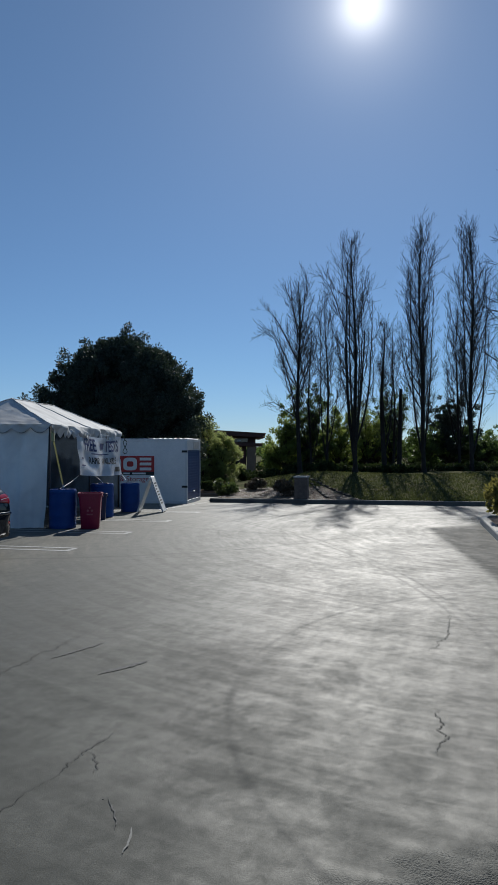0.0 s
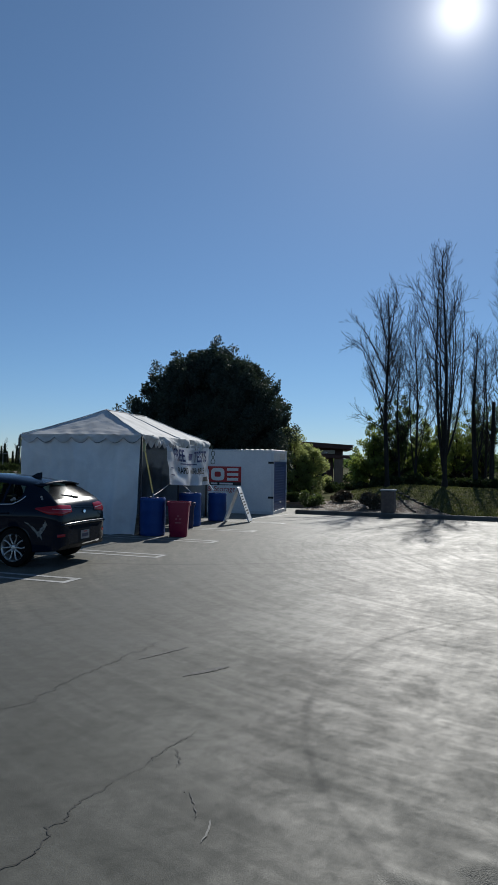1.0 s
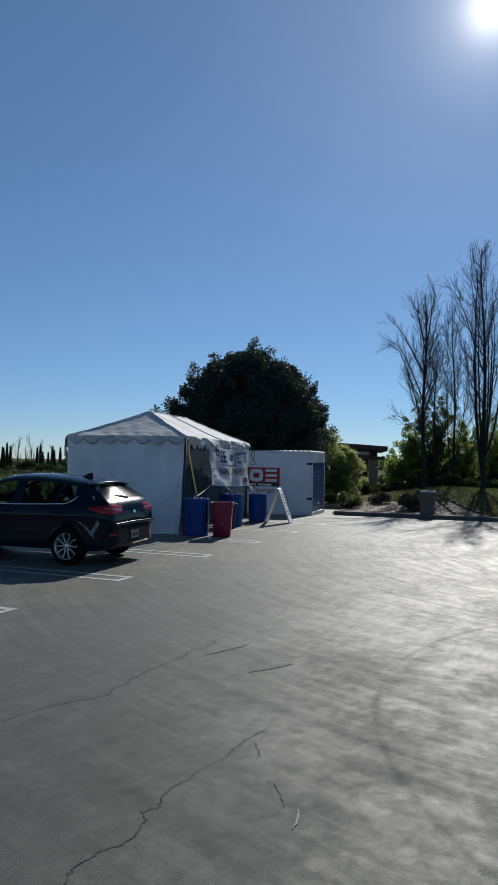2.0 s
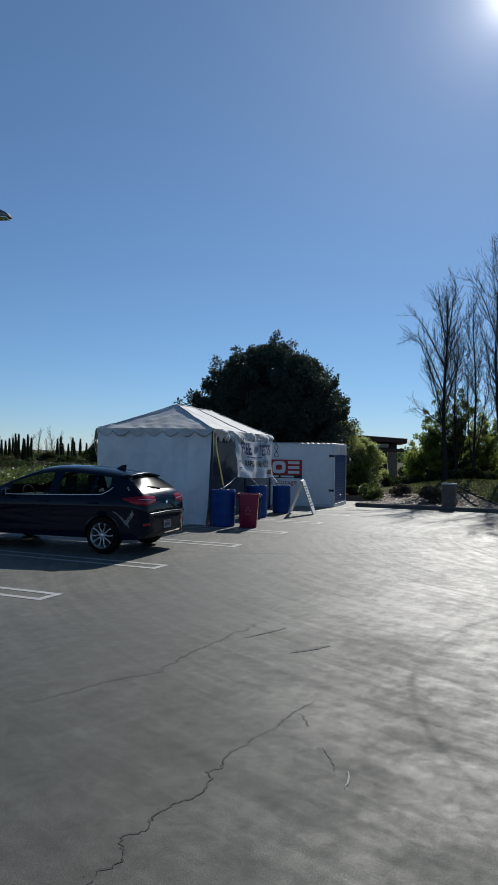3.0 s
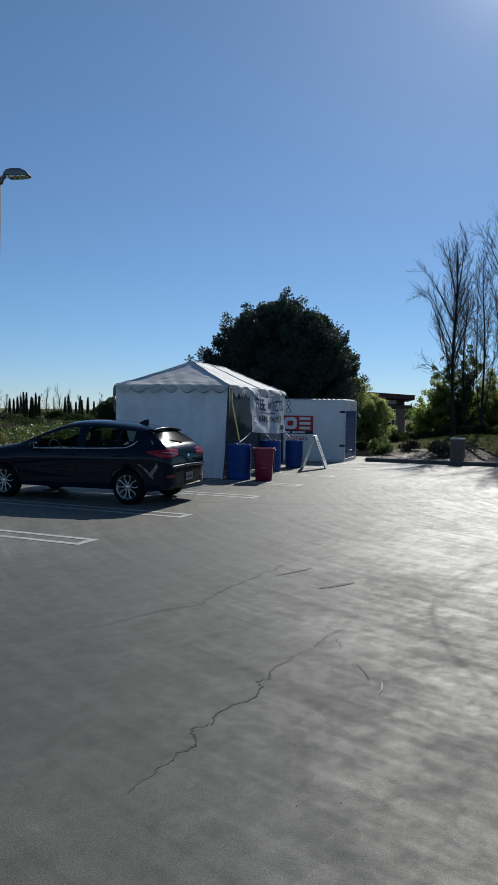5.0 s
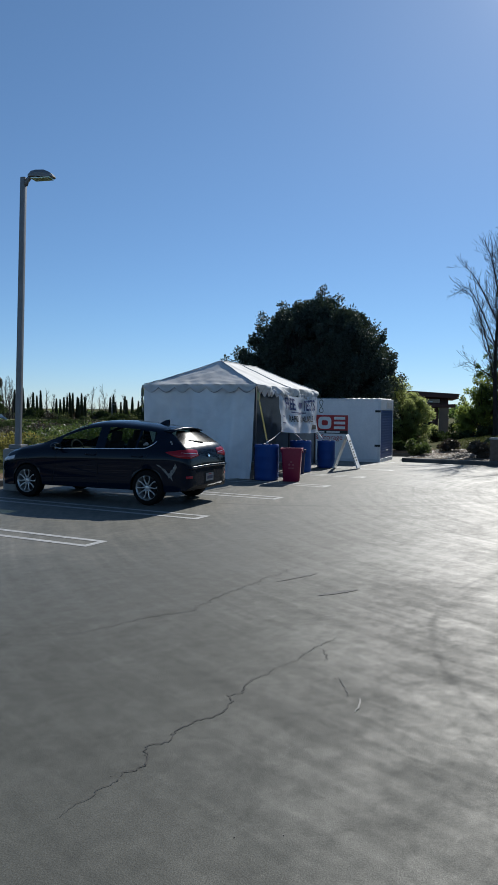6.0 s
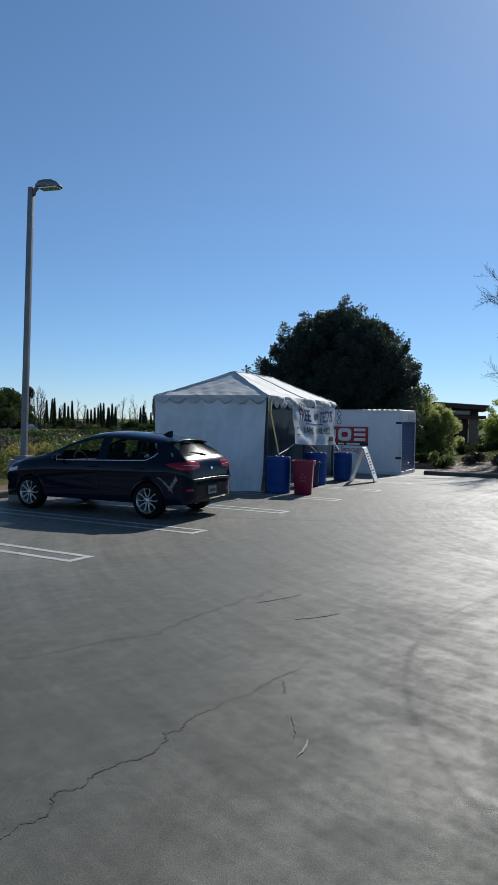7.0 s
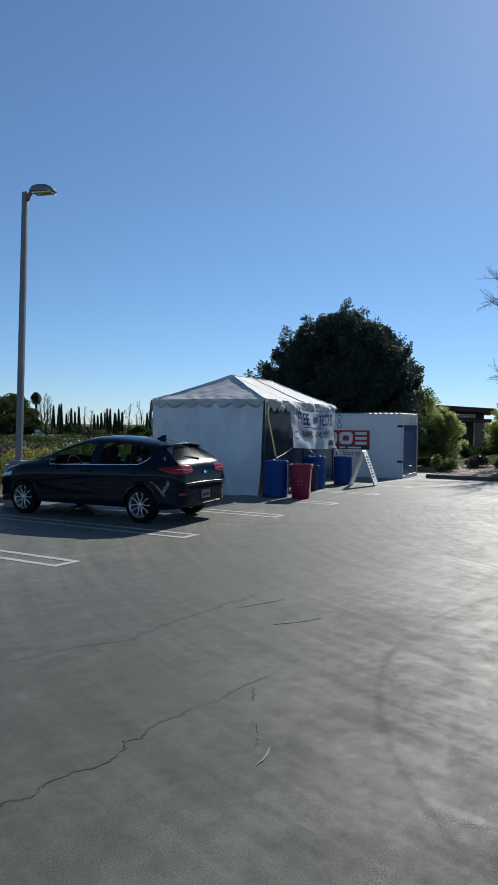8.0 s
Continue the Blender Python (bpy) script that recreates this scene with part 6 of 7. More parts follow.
# ---- sandwich board ----
board = thing("sandwich_board", pose(-2.02, 20.65, lot_z(19.6), 0, 0, -3.5), "white folding sandwich board with printed lines", "sign")
for s in (1, -1):
    bm = boxed(-0.015, 0.015, -0.31, 0.31, -1.02, 0.0, 0.006)
    mm = Matrix.Translation((s * 0.012, 0, 0.985)) @ Matrix.Rotation(-s * radians(20), 4, "Y")
    bmesh.ops.transform(bm, matrix=mm, verts=bm.verts[:])
    pan = part("panel", bm, SIGN_WHITE, board)
    for k in range(8):
        bm = boxed(s * 0.016, s * 0.018, -0.2 + 0.05 * (k % 2), 0.2 - 0.07 * (k % 3), -0.2 - k * 0.085, -0.16 - k * 0.085)
        bmesh.ops.transform(bm, matrix=mm, verts=bm.verts[:])
        part("printed_bar", bm, BLACK, pan)
    for yy in (-0.31, 0.285):
        bm = boxed(-0.02, 0.02, yy, yy + 0.025, -1.02, 0.01, 0.004)
        bmesh.ops.transform(bm, matrix=mm, verts=bm.verts[:])
        part("edge_rail", bm, SIGN_WHITE, pan)
    for k in range(11):
        bm = boxed(-0.008, 0.008, -0.3135, -0.3115, -0.075 - k * 0.08, -0.045 - k * 0.08)
        bmesh.ops.transform(bm, matrix=mm, verts=bm.verts[:])
        if s > 0:
            part("printed_bar", bm, BLACK, pan)
        else:
            bm.free()
part("hinge", tube(bmesh.new(), [(0, -0.3, 0.99), (0, 0.3, 0.99)], 0.016, 8), ALU, board)


# ---- the parked hatchback ----
# local: x forwards from the rear axle, y to its left, z up
def tab(pairs):
    xs, ys = [p[0] for p in pairs], [p[1] for p in pairs]
    return lambda x: float(np.interp(x, xs, ys))


def smooth_tab(pairs):
    """The same, eased between the pairs."""
    raw_f = tab(pairs)
    return lambda x: sum(raw_f(x + d) * w for d, w in ((-0.05, 0.25), (0, 0.5), (0.05, 0.25))) if -0.6 < x < 3.3 else raw_f(x)


top_z = smooth_tab([(-0.87, 0.60), (-0.862, 0.74), (-0.84, 0.89), (-0.80, 0.99), (-0.74, 1.05), (-0.66, 1.105), (-0.31, 1.365), (-0.18, 1.395), (0.3, 1.455), (0.8, 1.493), (1.2, 1.495), (1.5, 1.46), (1.8, 1.37), (2.1, 1.245), (2.42, 1.095), (2.55, 1.055), (2.9, 0.985), (3.25, 0.895), (3.45, 0.785), (3.55, 0.65), (3.59, 0.54)])
belt_z = smooth_tab([(-0.87, 0.56), (-0.862, 0.68), (-0.84, 0.81), (-0.80, 0.91), (-0.74, 0.97), (-0.6, 1.03), (-0.42, 1.05), (-0.3, 1.045), (-0.1, 1.025), (0.5, 1.0), (1.2, 0.98), (2.0, 0.96), (2.35, 0.955), (2.9, 0.905), (3.25, 0.815), (3.45, 0.70), (3.55, 0.59), (3.59, 0.5)])
edge_z = smooth_tab([(-0.87, 0.585), (-0.862, 0.72), (-0.84, 0.86), (-0.80, 0.96), (-0.74, 1.025), (-0.66, 1.085), (-0.5, 1.185), (-0.31, 1.255), (-0.15, 1.285), (0.4, 1.35), (0.9, 1.375), (1.3, 1.355), (1.55, 1.305), (1.8, 1.225), (2.1, 1.11), (2.32, 1.035), (2.45, 1.005), (2.9, 0.945), (3.25, 0.855), (3.45, 0.745), (3.55, 0.62), (3.59, 0.52)])
full_w = smooth_tab([(-0.87, 0.56), (-0.862, 0.66), (-0.84, 0.735), (-0.80, 0.785), (-0.74, 0.82), (-0.6, 0.858), (-0.4, 0.88), (0, 0.893), (0.6, 0.885), (1.6, 0.885), (2.7, 0.893), (3.0, 0.872), (3.25, 0.81), (3.4, 0.735), (3.5, 0.64), (3.56, 0.5), (3.59, 0.36)])
belt_w = smooth_tab([(-0.87, 0.52), (-0.862, 0.62), (-0.84, 0.69), (-0.80, 0.735), (-0.74, 0.765), (-0.6, 0.775), (-0.4, 0.785), (0, 0.83), (1.6, 0.84), (2.35, 0.835), (2.9, 0.815), (3.25, 0.745), (3.4, 0.67), (3.5, 0.58), (3.56, 0.45), (3.59, 0.32)])
edge_w = smooth_tab([(-0.87, 0.49), (-0.862, 0.58), (-0.84, 0.65), (-0.80, 0.69), (-0.74, 0.705), (-0.66, 0.70), (-0.31, 0.575), (0.3, 0.615), (0.9, 0.63), (1.5, 0.63), (1.8, 0.665), (2.32, 0.75), (2.45, 0.76), (2.9, 0.73), (3.25, 0.66), (3.4, 0.59), (3.5, 0.5), (3.56, 0.4), (3.59, 0.28)])
AXLES, ARCH, HUB_Z = (0.0, 2.70), 0.352, 0.318


def flat_sill(x):
    return float(np.interp(x, [-0.87, -0.8, -0.4, 0.4, 2.3, 3.1, 3.4, 3.59], [0.36, 0.28, 0.25, 0.258, 0.25, 0.22, 0.2, 0.26]))


def sill_z(x):
    z = flat_sill(x)
    for a in AXLES:
        d = abs(x - a)
        if d < ARCH:
            z = max(z, HUB_Z - 0.01 + math.sqrt(ARCH * ARCH - d * d) * 0.985)
    return z


def section(x):
    zb, zl, ze, zt = sill_z(x), belt_z(x), edge_z(x), top_z(x)
    w, wl, we = full_w(x), belt_w(x), edge_w(x)
    z0 = flat_sill(x)
    h = zl - z0

    def at(f, k):
        """A point of the side at a fraction of its height, kept clear of the wheel opening."""
        z = max(z0 + f * h, zb + 0.004 * k)
        f = min((z - z0) / h, 1)
        return w + float(np.interp(f, [0, 0.02, 0.28, 0.52, 0.7, 0.85, 0.98], [-0.05, -0.03, -0.01, -0.034, -0.001 + 0.3 * crease, -0.02, wl + 0.012 - w])), z

    near = min(1, max(0, (x + 0.87) / 0.1))
    crease = 0.012 * near
    return [(0, zb), (0.62 * w, zb), (w - 0.055, zb), at(0.02, 1), at(0.28, 2), at(0.52, 3), at(0.7, 4), at(0.85, 5), at(0.98, 6), (wl, zl),
            (wl + (we - wl) * 0.5 + 0.012, zl + (ze - zl) * 0.5), (we, ze), (we * 0.94, ze + (zt - ze) * 0.38), (we * 0.72, ze + (zt - ze) * 0.72), (we * 0.38, ze + (zt - ze) * 0.94), (0, zt)]


SIDE = {"front_window": (1.13, 1.97), "rear_window": (0.27, 0.93), "quarter_window": (-0.05, 0.23)}
xs = [-0.87, -0.866, -0.862, -0.852, -0.84, -0.82, -0.80, -0.77, -0.74, -0.70, -0.66, -0.64, -0.58, -0.5, -0.44]
for a in AXLES:
    xs += [a + ARCH * math.sin(t) for t in np.linspace(-math.pi / 2, math.pi / 2, 19)] + [a - ARCH - 0.004, a + ARCH + 0.004]
xs += [-0.33, -0.22, -0.12, -0.05, 0.23, 0.27, 0.93, 1.13, 1.97, 2.42, 1.5] + list(np.arange(0.42, 2.3, 0.11)) + [3.1, 3.15, 3.2, 3.25, 3.3, 3.35, 3.4, 3.45, 3.48, 3.5, 3.53, 3.55, 3.565, 3.58, 3.59]
xs = sorted(xs)
xs = [xs[0]] + [b for a, b in zip(xs, xs[1:]) if b - a > 0.0025]
secs = [section(x) for x in xs]
NR = len(secs[0])
V = []
for x, s in zip(xs, secs):
    ring = [(x, y, z) for y, z in s] + [(x, -y, z) for y, z in reversed(s[1:-1])]
    V += ring
RING = 2 * NR - 2


def tail(x):
    """The short overhang behind the rear wheels."""
    return x if x > -0.2 else -0.2 + (x + 0.2) * 0.88


V = [(tail(x), y, z) for x, y, z in V]
GROUPS = {}


def region(i, k):
    """Which panel the face between stations i, i+1 and rows k, k+1 belongs to."""
    x = (xs[i] + xs[i + 1]) / 2
    kk = k if k < NR - 1 else RING - 1 - k
    side = "l" if k < NR - 1 else "r"
    if kk in (9, 10):
        for nm, (a, b) in SIDE.items():
            if a < x < b:
                return nm + "_" + side
    if 12 <= kk <= 14 and 1.5 < x < 2.42:
        return "windscreen"
    if 12 <= kk <= 14 and -0.66 < x < -0.33:
        return "tailgate_window"
    if kk <= 2:
        return "sill"
    return "body"


for i in range(len(xs) - 1):
    for k in range(RING):
        a, b = i * RING + k, i * RING + (k + 1) % RING
        GROUPS.setdefault(region(i, k), []).append((a, b, b + RING, a + RING))
GROUPS["body"].append(tuple(range(RING)))
GROUPS["body"].append(tuple(range((len(xs) - 1) * RING, len(xs) * RING)))


def pick(name, group, mat, parent, label="", inset=0.0):
    fs = GROUPS[group]
    used = sorted({i for f in fs for i in f})
    at = {g: n for n, g in enumerate(used)}
    return raw(name, [V[i] for i in used], [tuple(at[i] for i in f) for f in fs], mat, parent, label, True)


HX, HY = -0.981, 0.193
car = thing("hatchback_car", pose(-4.49, 11.95, 0, 0, 0, math.degrees(math.atan2(HY, HX))), "parked black hatchback car with silver alloy wheels", "car")
body = pick("body", "body", PAINT, car, "glossy black painted body")
body.data.set_sharp_from_angle(angle=0.7)
sill = pick("sill", "sill", TRIM, car, "black plastic sill and underbody")
for g in GROUPS:
    if "window" in g or g == "windscreen":
        nm = "windscreen" if g == "windscreen" else ("tailgate_window" if g == "tailgate_window" else "side_window")
        w = pick(nm, g, DUSTY if nm == "tailgate_window" else CARGLASS, car)
from mathutils.bvhtree import BVHTree

SKIN = BVHTree.FromPolygons([Vector(v) for v in V], [f for g in GROUPS.values() for f in g])


def patch(name, pivot, ends, low, high, mat, parent, label="", n=16, m=5, proud=0.01, mirror=False, flat=False):
    """A lens or panel laid on the body's skin: it sweeps round a pivot between two bearings (degrees), between two heights."""
    verts, faces = [], []
    for i in range(n + 1):
        f = i / n
        t = radians(ends[0] + (ends[1] - ends[0]) * f)
        d = Vector((math.cos(t), math.sin(t), 0))
        for j in range(m + 1):
            z = low(f) + (high(f) - low(f)) * j / m
            q = Vector((pivot[0], pivot[1], z))
            hit = SKIN.ray_cast(q + d * 3, -d)[0] or q + d * 0.5
            edge = 0.3 if not flat and (j in (0, m) or i in (0, n)) else 1.0
            p = hit + d * proud * edge
            verts.append((p.x, -p.y if mirror else p.y, p.z))
    for i in range(n):
        for j in range(m):
            a = i * (m + 1) + j
            faces.append((a, a + 1, a + m + 2, a + m + 1))
    return raw(name, verts, faces, mat, parent, label, True)


for mir in (False, True):
    # bearings: 90 is straight out of the left side, 180 straight back
    tl_ = patch("tail_light", (-0.25, 0.30), (102, 172), tab([(0, 0.95), (0.3, 0.87), (0.6, 0.845), (1, 0.885)]), tab([(0, 0.965), (0.3, 0.995), (0.6, 1.015), (1, 0.995)]), LENS, car, "red wrap-round tail light", 22, 5, 0.014, mir)
    patch("lamp_strip", (-0.25, 0.30), (126, 171), tab([(0, 0.952), (0.5, 0.925), (1, 0.905)]), tab([(0, 0.966), (0.5, 0.955), (1, 0.94)]), CLEAR, tl_, "clear reversing lamp strip", 12, 2, 0.018, mir)
    patch("reflector", (-0.25, 0.3), (136, 150), tab([(0, 0.50), (1, 0.50)]), tab([(0, 0.545), (1, 0.545)]), LENS, car, "red reflector", 6, 2, 0.008, mir)
    patch("headlight", (2.7, 0.25), (12, 62), tab([(0, 0.60), (1, 0.73)]), tab([(0, 0.67), (1, 0.80)]), CLEAR, car, "clear headlight", 16, 4, 0.008, mir)
    patch("bumper_vent", (-0.25, 0.2), (143, 153), tab([(0, 0.33), (1, 0.33)]), tab([(0, 0.46), (1, 0.44)]), TRIM, car, "", 5, 3, 0.006, mir)
patch("lower_bumper", (-0.2, 0.0), (140, 220), tab([(0, 0.30), (0.5, 0.36), (1, 0.30)]), tab([(0, 0.36), (0.5, 0.42), (1, 0.36)]), TRIM, car, "black lower bumper insert", 24, 3, 0.008)
ledge = []
for i in range(25):
    t = radians(128 + 104 * i / 24)
    d = Vector((math.cos(t), math.sin(t), 0))
    q = Vector((-0.2, 0, 0.685 + 0.012 * math.sin(math.pi * i / 24)))
    ledge.append((SKIN.ray_cast(q + d * 3, -d)[0] or q + d * 0.6) - d * 0.004)
part("bumper_ledge", tube(bmesh.new(), ledge, 0.026, 12), PAINT, car, "glossy ledge of the rear bumper", True)
plate = patch("number_plate", (-0.2, 0.0), (166.5, 193.5), tab([(0, 0.42), (1, 0.42)]), tab([(0, 0.565), (1, 0.565)]), PLATE, car, "white number plate", 8, 2, 0.014, flat=True)
patch("plate_bar", (-0.2, 0.0), (170, 190), tab([(0, 0.455), (1, 0.455)]), tab([(0, 0.51), (1, 0.51)]), NAVY, plate, "", 8, 1, 0.018, flat=True)
patch("plate_bar", (-0.2, 0.0), (175, 185), tab([(0, 0.533), (1, 0.533)]), tab([(0, 0.55), (1, 0.55)]), SIGN_RED, plate, "", 6, 1, 0.018, flat=True)
patch("plate_recess", (-0.2, 0.0), (162, 198), tab([(0, 0.395), (1, 0.395)]), tab([(0, 0.60), (1, 0.60)]), TRIM, car, "black recess for the plate", 10, 3, 0.006)
patch("badge", (-0.2, 0.0), (176, 184), tab([(0, 0.865), (1, 0.865)]), tab([(0, 0.895), (1, 0.895)]), CHROME, car, "small plain chrome badge", 6, 2, 0.02, flat=True)
patch("badge", (-0.2, 0.0), (178.6, 181.4), tab([(0, 0.85), (1, 0.85)]), tab([(0, 0.912), (1, 0.912)]), CHROME, car, "small plain chrome badge", 4, 3, 0.019, flat=True)
patch("badge", (-0.2, 0.0), (152, 158), tab([(0, 0.72), (1, 0.72)]), tab([(0, 0.735), (1, 0.735)]), CHROME, car, "small chrome lettering strip", 4, 1, 0.006, flat=True)

# spoiler, fin, wiper
bm = bmesh.new()
rows = []
for i in range(13):
    y = -0.56 + 1.12 * i / 12
    k = 1 - (abs(y) / 0.56) ** 3 * 0.5
    rows.append([bm.verts.new((tail(p[0]) + 0.05, p[1], p[2])) for p in ((-0.2, y, 1.39 - 0.05 * (y / 0.56) ** 2), (-0.34, y, 1.39 - 0.05 * (y / 0.56) ** 2), (-0.40 - 0.06 * k, y, 1.371 - 0.05 * (y / 0.56) ** 2), (-0.39 - 0.05 * k, y, 1.348 - 0.05 * (y / 0.56) ** 2), (-0.3, y, 1.335 - 0.05 * (y / 0.56) ** 2))])
for a, b in zip(rows, rows[1:]):
    for k in range(5):
        bm.faces.new((a[k], a[(k + 1) % 5], b[(k + 1) % 5], b[k]))
bm.faces.new(rows[0])
bm.faces.new(rows[-1])
part("spoiler", bm, PAINT, car, "black roof spoiler", True)
bm = bmesh.new()
fin = [[(0.06, 1.42), (0.26, 1.44), (0.14, 1.505), (0.05, 1.52)], 0.022]
a = [bm.verts.new((x, 0.025 if z < 1.45 else 0.008, z)) for x, z in fin[0]]
b = [bm.verts.new((x, -0.025 if z < 1.45 else -0.008, z)) for x, z in fin[0]]
bm.faces.new(a)
bm.faces.new(b)
for k in range(4):
    bm.faces.new((a[k], a[(k + 1) % 4], b[(k + 1) % 4], b[k]))
part("aerial_fin", bm, PAINT, car)
part("wiper", tube(bmesh.new(), [(-0.615, -0.05, 1.105), (-0.585, 0.1, 1.135), (-0.54, 0.34, 1.16)], [0.018, 0.012, 0.008], 6), TRIM, car)


def skin_side(x, z, s, proud=0.006):
    hit = SKIN.ray_cast(Vector((x, 2.0 * s, z)), Vector((0, -s, 0)))[0]
    return Vector((x, (hit.y if hit else 0.8 * s) + proud * s, z))


for s in (1, -1):
    # bright strip along the foot of the windows, kicking up behind
    pts = [skin_side(x, belt_z(x) - 0.005, s) for x in np.linspace(2.05, 0.06, 26)] + [skin_side(-0.02, 1.05, s), skin_side(-0.08, 1.09, s), skin_side(-0.12, 1.14, s)]
    part("chrome_strip", tube(bmesh.new(), pts, 0.011, 6), CHROME, car, "bright chrome window strip", True)
    for x in (0.2, 1.22):
        p = skin_side(x, 0.87, s, 0.018)
        part("door_handle", tube(bmesh.new(), [p + Vector((0.11, -0.012 * s, 0)), p + Vector((0.08, 0.012 * s, 0)), p + Vector((-0.08, 0.012 * s, 0)), p + Vector((-0.11, -0.012 * s, 0))], 0.014, 6), PAINT, car, smooth=True)
    # door seams
    for x0, x1 in ((1.09, 1.05), (-0.02, 0.3), (1.98, 2.1)):
        pts = [skin_side(x0 + (x1 - x0) * f, 0.94 - 0.66 * f, s, 0.0) for f in np.linspace(0, 1, 9)]
        part("door_seam", tube(bmesh.new(), pts, 0.004, 4), TRIM, car)
    # pillar trims
    mirror_bm = bmesh.new()
    bmesh.ops.create_icosphere(mirror_bm, subdivisions=3, radius=1.0, matrix=Matrix.Translation((1.93, 0.97 * s, 1.0)) @ Matrix.Diagonal((0.075, 0.115, 0.075, 1)))
    for v in mirror_bm.verts:
        v.co.x = max(v.co.x, 1.88)
    mir = part("wing_mirror", mirror_bm, PAINT, car, "", True)
    part("mirror_glass", boxed(1.872, 1.878, s * 0.97 - 0.085, s * 0.97 + 0.085, 0.95, 1.05, 0.002), CHROME, mir)
    part("mirror_stalk", tube(bmesh.new(), [(1.95, 0.8 * s, 0.95), (1.94, 0.9 * s, 0.965)], 0.022, 6), PAINT, mir)
    for x, z, r in ((0.06, 1.09, 0.045), (0.1, 1.075, 0.03), (-0.4, 1.13, 0.03), (-0.43, 1.10, 0.025)):
        p = skin_side(x, z, s, 0.004)
        if s > 0:
            part("sticker", lathe(bmesh.new(), [(r * 0.8, p.y), (r * 0.8, p.y + 0.003)], 9, "Y", (p.x, 0, p.z)), PLATE, car, "small pale sticker")


def seat(x, y):
    bm = boxed(x - 0.27, x + 0.27, y - 0.25, y + 0.25, 0.38, 0.58, 0.06)
    part("seat", bm, SEAT, car, "", True)
    bm = boxed(-0.07, 0.07, -0.24, 0.24, 0.0, 0.62, 0.05)
    bmesh.ops.transform(bm, matrix=Matrix.Translation((x - 0.27, y, 0.52)) @ Matrix.Rotation(radians(-17), 4, "Y"), verts=bm.verts[:])
    part("seat_back", bm, SEAT, car, "", True)
    bm = boxed(-0.05, 0.05, -0.13, 0.13, 0.0, 0.2, 0.04)
    bmesh.ops.transform(bm, matrix=Matrix.Translation((x - 0.45, y, 1.10)) @ Matrix.Rotation(radians(-12), 4, "Y"), verts=bm.verts[:])
    part("headrest", bm, SEAT, car, "", True)


seat(1.45, 0.37), seat(1.45, -0.37), seat(0.5, 0.37), seat(0.5, -0.37)
part("dashboard", boxed(1.95, 2.3, -0.72, 0.72, 0.6, 0.93, 0.05), SEAT, car, "", True)
bm = bmesh.new()
for i in range(24):
    a0, a1 = 2 * math.pi * i / 24, 2 * math.pi * (i + 1) / 24
    tube(bm, [(1.88 + 0.06 * math.sin(a), 0.37 + 0.185 * math.cos(a), 0.93 + 0.17 * math.sin(a)) for a in (a0, a1)], 0.016, 6)
part("steering_wheel", bm, SEAT, car, "", True)
part("cabin_floor", boxed(-0.5, 2.3, -0.75, 0.75, 0.3, 0.34), SEAT, car)
patch("bumper_strip", (-0.2, 0.0), (176, 222), tab([(0, 0.322), (1, 0.33)]), tab([(0, 0.345), (1, 0.37)]), CHROME, car, "bright strip along the lower bumper", 16, 2, 0.012)
# forked pale patch laid on the skin as a painted reflection
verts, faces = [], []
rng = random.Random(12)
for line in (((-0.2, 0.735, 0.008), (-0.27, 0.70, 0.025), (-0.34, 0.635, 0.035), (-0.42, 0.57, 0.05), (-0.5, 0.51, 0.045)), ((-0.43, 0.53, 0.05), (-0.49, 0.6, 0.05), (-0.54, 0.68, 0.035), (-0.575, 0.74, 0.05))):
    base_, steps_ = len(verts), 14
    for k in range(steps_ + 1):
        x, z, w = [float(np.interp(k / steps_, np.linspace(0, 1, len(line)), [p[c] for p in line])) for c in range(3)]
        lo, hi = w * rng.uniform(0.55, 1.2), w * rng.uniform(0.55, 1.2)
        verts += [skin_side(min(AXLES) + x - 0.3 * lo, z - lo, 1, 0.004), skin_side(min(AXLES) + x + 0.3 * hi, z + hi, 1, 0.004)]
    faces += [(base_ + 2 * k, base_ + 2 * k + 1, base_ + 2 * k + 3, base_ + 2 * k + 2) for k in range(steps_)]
raw("reflection_patch", verts, faces, PAINTED_REFLECTION, car, "pale forked reflection painted on behind the wheel")


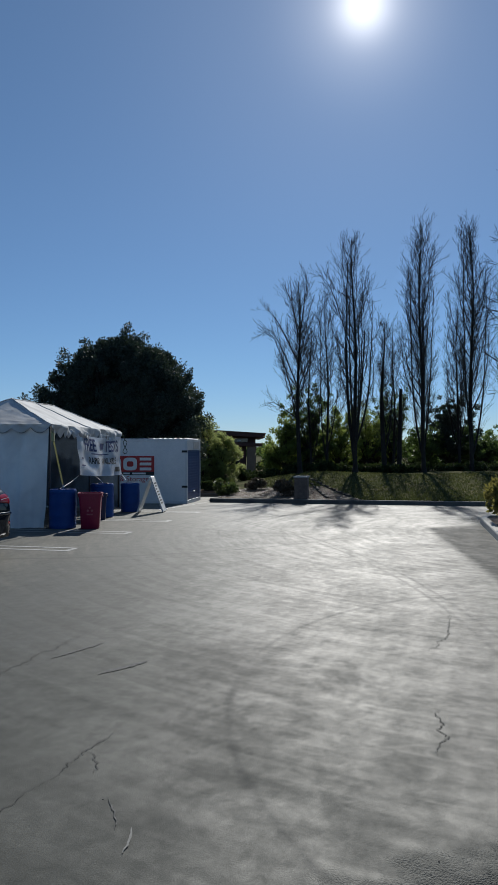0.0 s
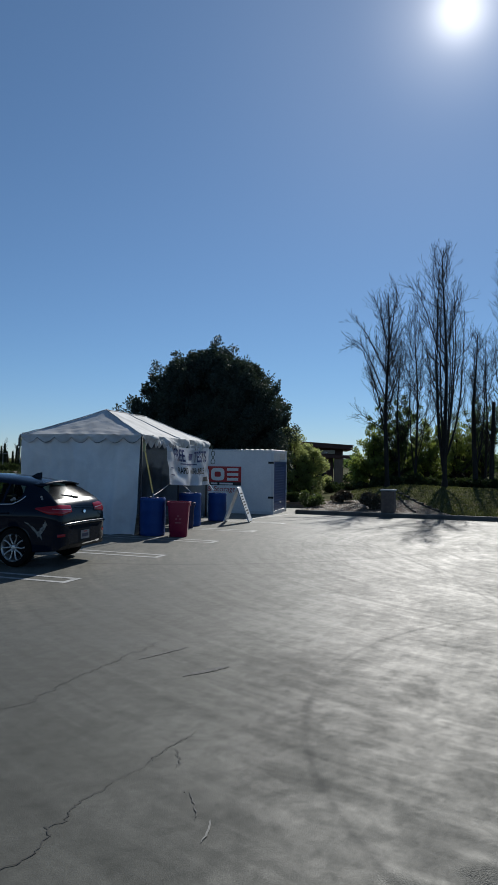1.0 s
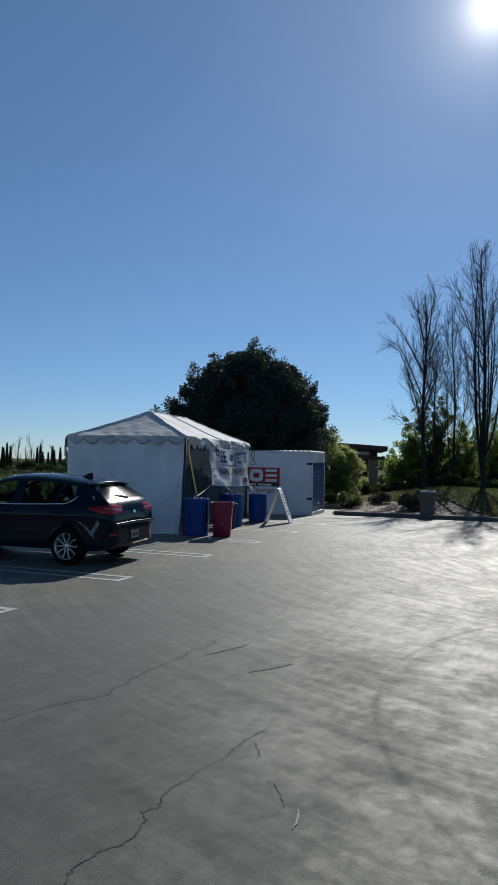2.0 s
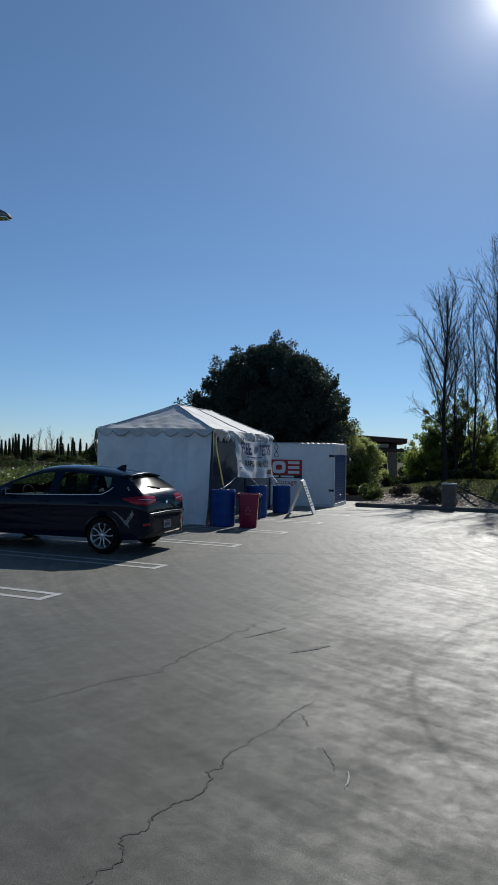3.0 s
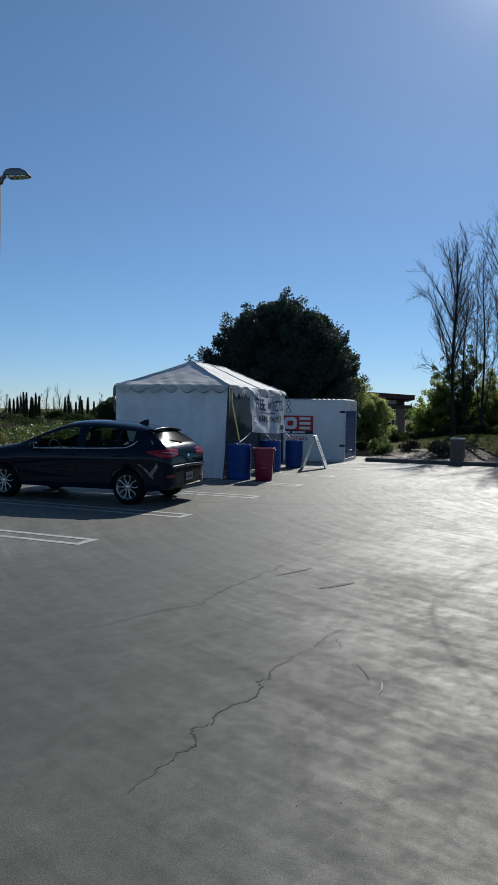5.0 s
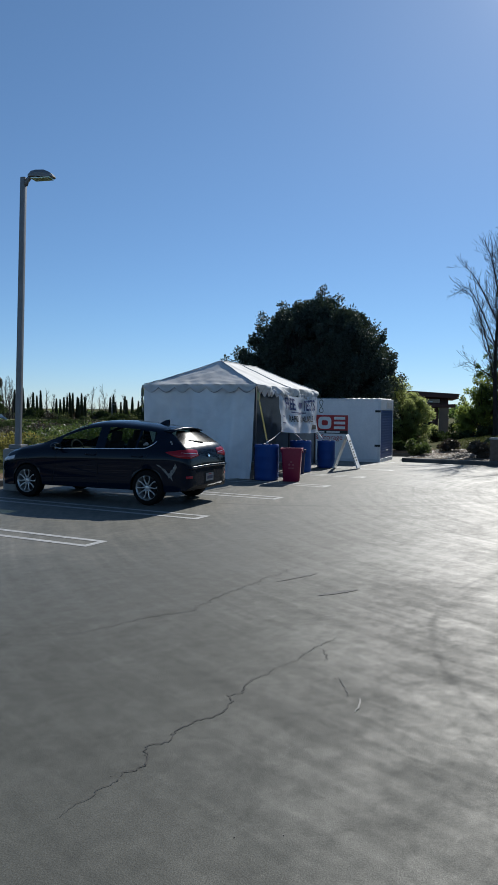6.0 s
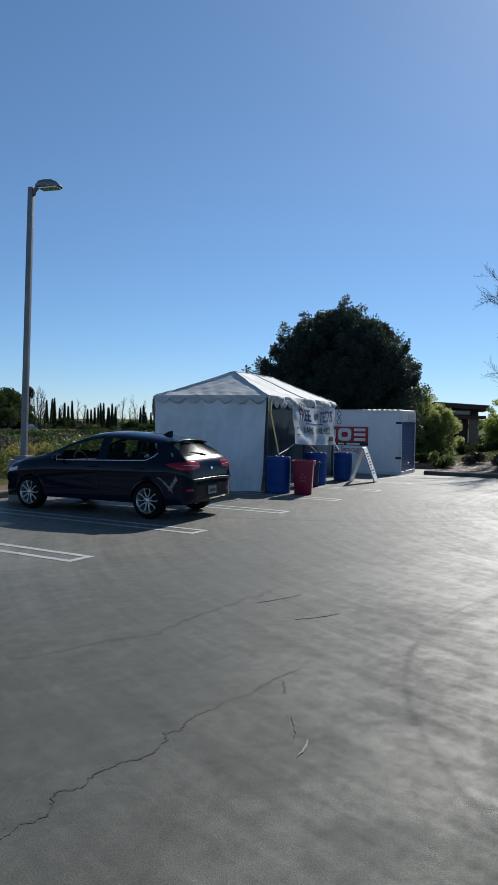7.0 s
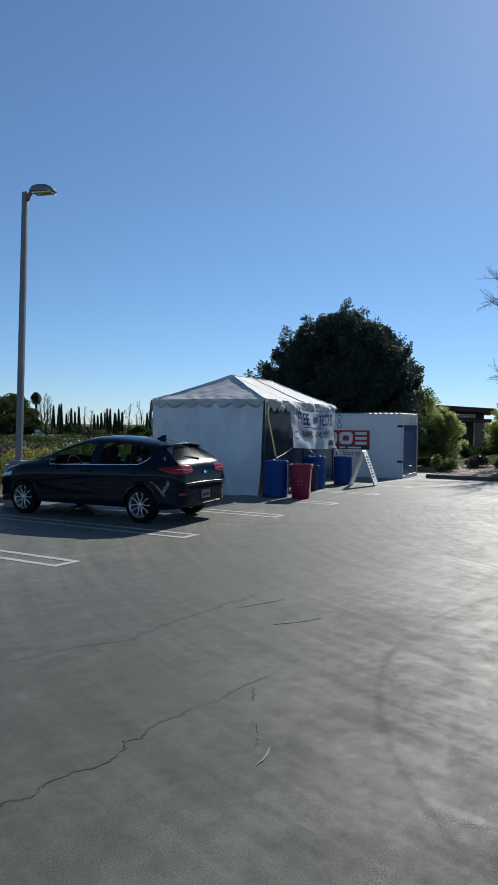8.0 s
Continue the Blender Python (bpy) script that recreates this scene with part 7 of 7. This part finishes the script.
def wheel(x, s):
    yo = 0.885 * s   # outer face
    w = thing("wheel", Matrix(), "", "")
    w.parent = car
    prof = [(0.222, 0.0), (0.24, 0.004), (0.288, 0.0), (0.306, 0.02), (0.316, 0.045), (0.318, 0.10), (0.316, 0.16), (0.306, 0.185), (0.285, 0.205), (0.222, 0.2)]
    bm = lathe(bmesh.new(), [(r, yo - s * h) for r, h in prof], 48, "Y", (x, 0, HUB_Z), False)
    ty_ = part("tyre", bm, TYRE, car, "black tyre", True)
    bm = lathe(bmesh.new(), [(0.227, yo + 0.002 * s), (0.225, yo - 0.006 * s), (0.214, yo - 0.012 * s), (0.202, yo - 0.05 * s), (0.202, yo - 0.17 * s)], 48, "Y", (x, 0, HUB_Z), False)
    rim = part("rim", bm, ALLOY, ty_, "silver alloy rim", True)
    part("brake_disc", lathe(bmesh.new(), [(0.15, yo - 0.10 * s), (0.15, yo - 0.12 * s)], 32, "Y", (x, 0, HUB_Z)), TRIM, ty_)
    part("wheel_well", lathe(bmesh.new(), [(0.2, yo - 0.15 * s), (0.2, yo - 0.17 * s)], 24, "Y", (x, 0, HUB_Z)), BLACK, ty_)
    bm = lathe(bmesh.new(), [(0.055, yo - 0.06 * s), (0.05, yo - 0.02 * s), (0.028, yo - 0.014 * s)], 20, "Y", (x, 0, HUB_Z))
    for k in range(5):
        for o in (-1, 1):
            run = []
            for q in range(7):
                f = q / 6
                a = 2 * math.pi * k / 5 + 0.3 + o * (0.10 + 0.26 * math.sin(math.pi * (0.08 + 0.72 * f)))
                rr = 0.04 + 0.176 * f
                run.append(Vector((x + rr * math.cos(a), yo - (0.032 - 0.02 * f) * s, HUB_Z + rr * math.sin(a))))
            tube(bm, run, [0.017, 0.016, 0.014, 0.0125, 0.0125, 0.014, 0.017], 6)
    part("spokes", bm, ALLOY, ty_, "silver split-spoke wheel face", True)
    bpy.data.objects.remove(w)


for x in AXLES:
    for s in (1, -1):
        wheel(x, s)
part("underbody", boxed(0.38, 2.32, -0.7, 0.7, 0.275, 0.33), TRIM, car)

# far parked cars, small and plain but shaped
def far_car(deg, dist, mat, label, seed):
    x, y = far_place(deg, dist)
    c = thing("far_car", pose(x, y, -0.5, 0, 0, 60 + seed * 8), label, "car", "far parked cars")
    bm = bmesh.new()
    prev = None
    for px, z, w in ((-2.1, 0.75, 0.75), (-2.0, 0.95, 0.8), (-1.5, 1.05, 0.82), (-1.1, 1.45, 0.66), (0.3, 1.5, 0.66), (1.0, 1.05, 0.8), (2.0, 0.85, 0.78), (2.2, 0.6, 0.7)):
        ring = [bm.verts.new(p) for p in ((px, -0.82, 0.3), (px, -0.86, 0.7 * min(1, z)), (px, -w, z), (px, w, z), (px, 0.86, 0.7 * min(1, z)), (px, 0.82, 0.3))]
        if prev:
            for i in range(6):
                bm.faces.new((prev[i], prev[(i + 1) % 6], ring[(i + 1) % 6], ring[i]))
        else:
            bm.faces.new(ring)
        prev = ring
    bm.faces.new(prev)
    part("body", bm, mat, c)
    for wx in (-1.35, 1.35):
        for s in (1, -1):
            part("wheel", lathe(bmesh.new(), [(0.32, s * 0.87), (0.32, s * 0.68)], 18, "Y", (wx, 0, 0.32)), TYRE, c)
    for s in (1, -1):
        bm = bmesh.new()
        bm.faces.new([bm.verts.new(p) for p in ((-1.3, s * 0.835, 1.06), (0.85, s * 0.835, 1.06), (0.3, s * 0.72, 1.4), (-1.05, s * 0.72, 1.4))])
        part("window", bm, WINDOW_DARK, c)


far_car(-35.3, 92, PALE_CONCRETE, "white car parked far off under trees", 2)
for deg, dist, seed in ((-34.5, 94, 3), (-33.0, 96, 5)):
    far_car(deg, dist, PAINT, "dark car parked far off", seed)
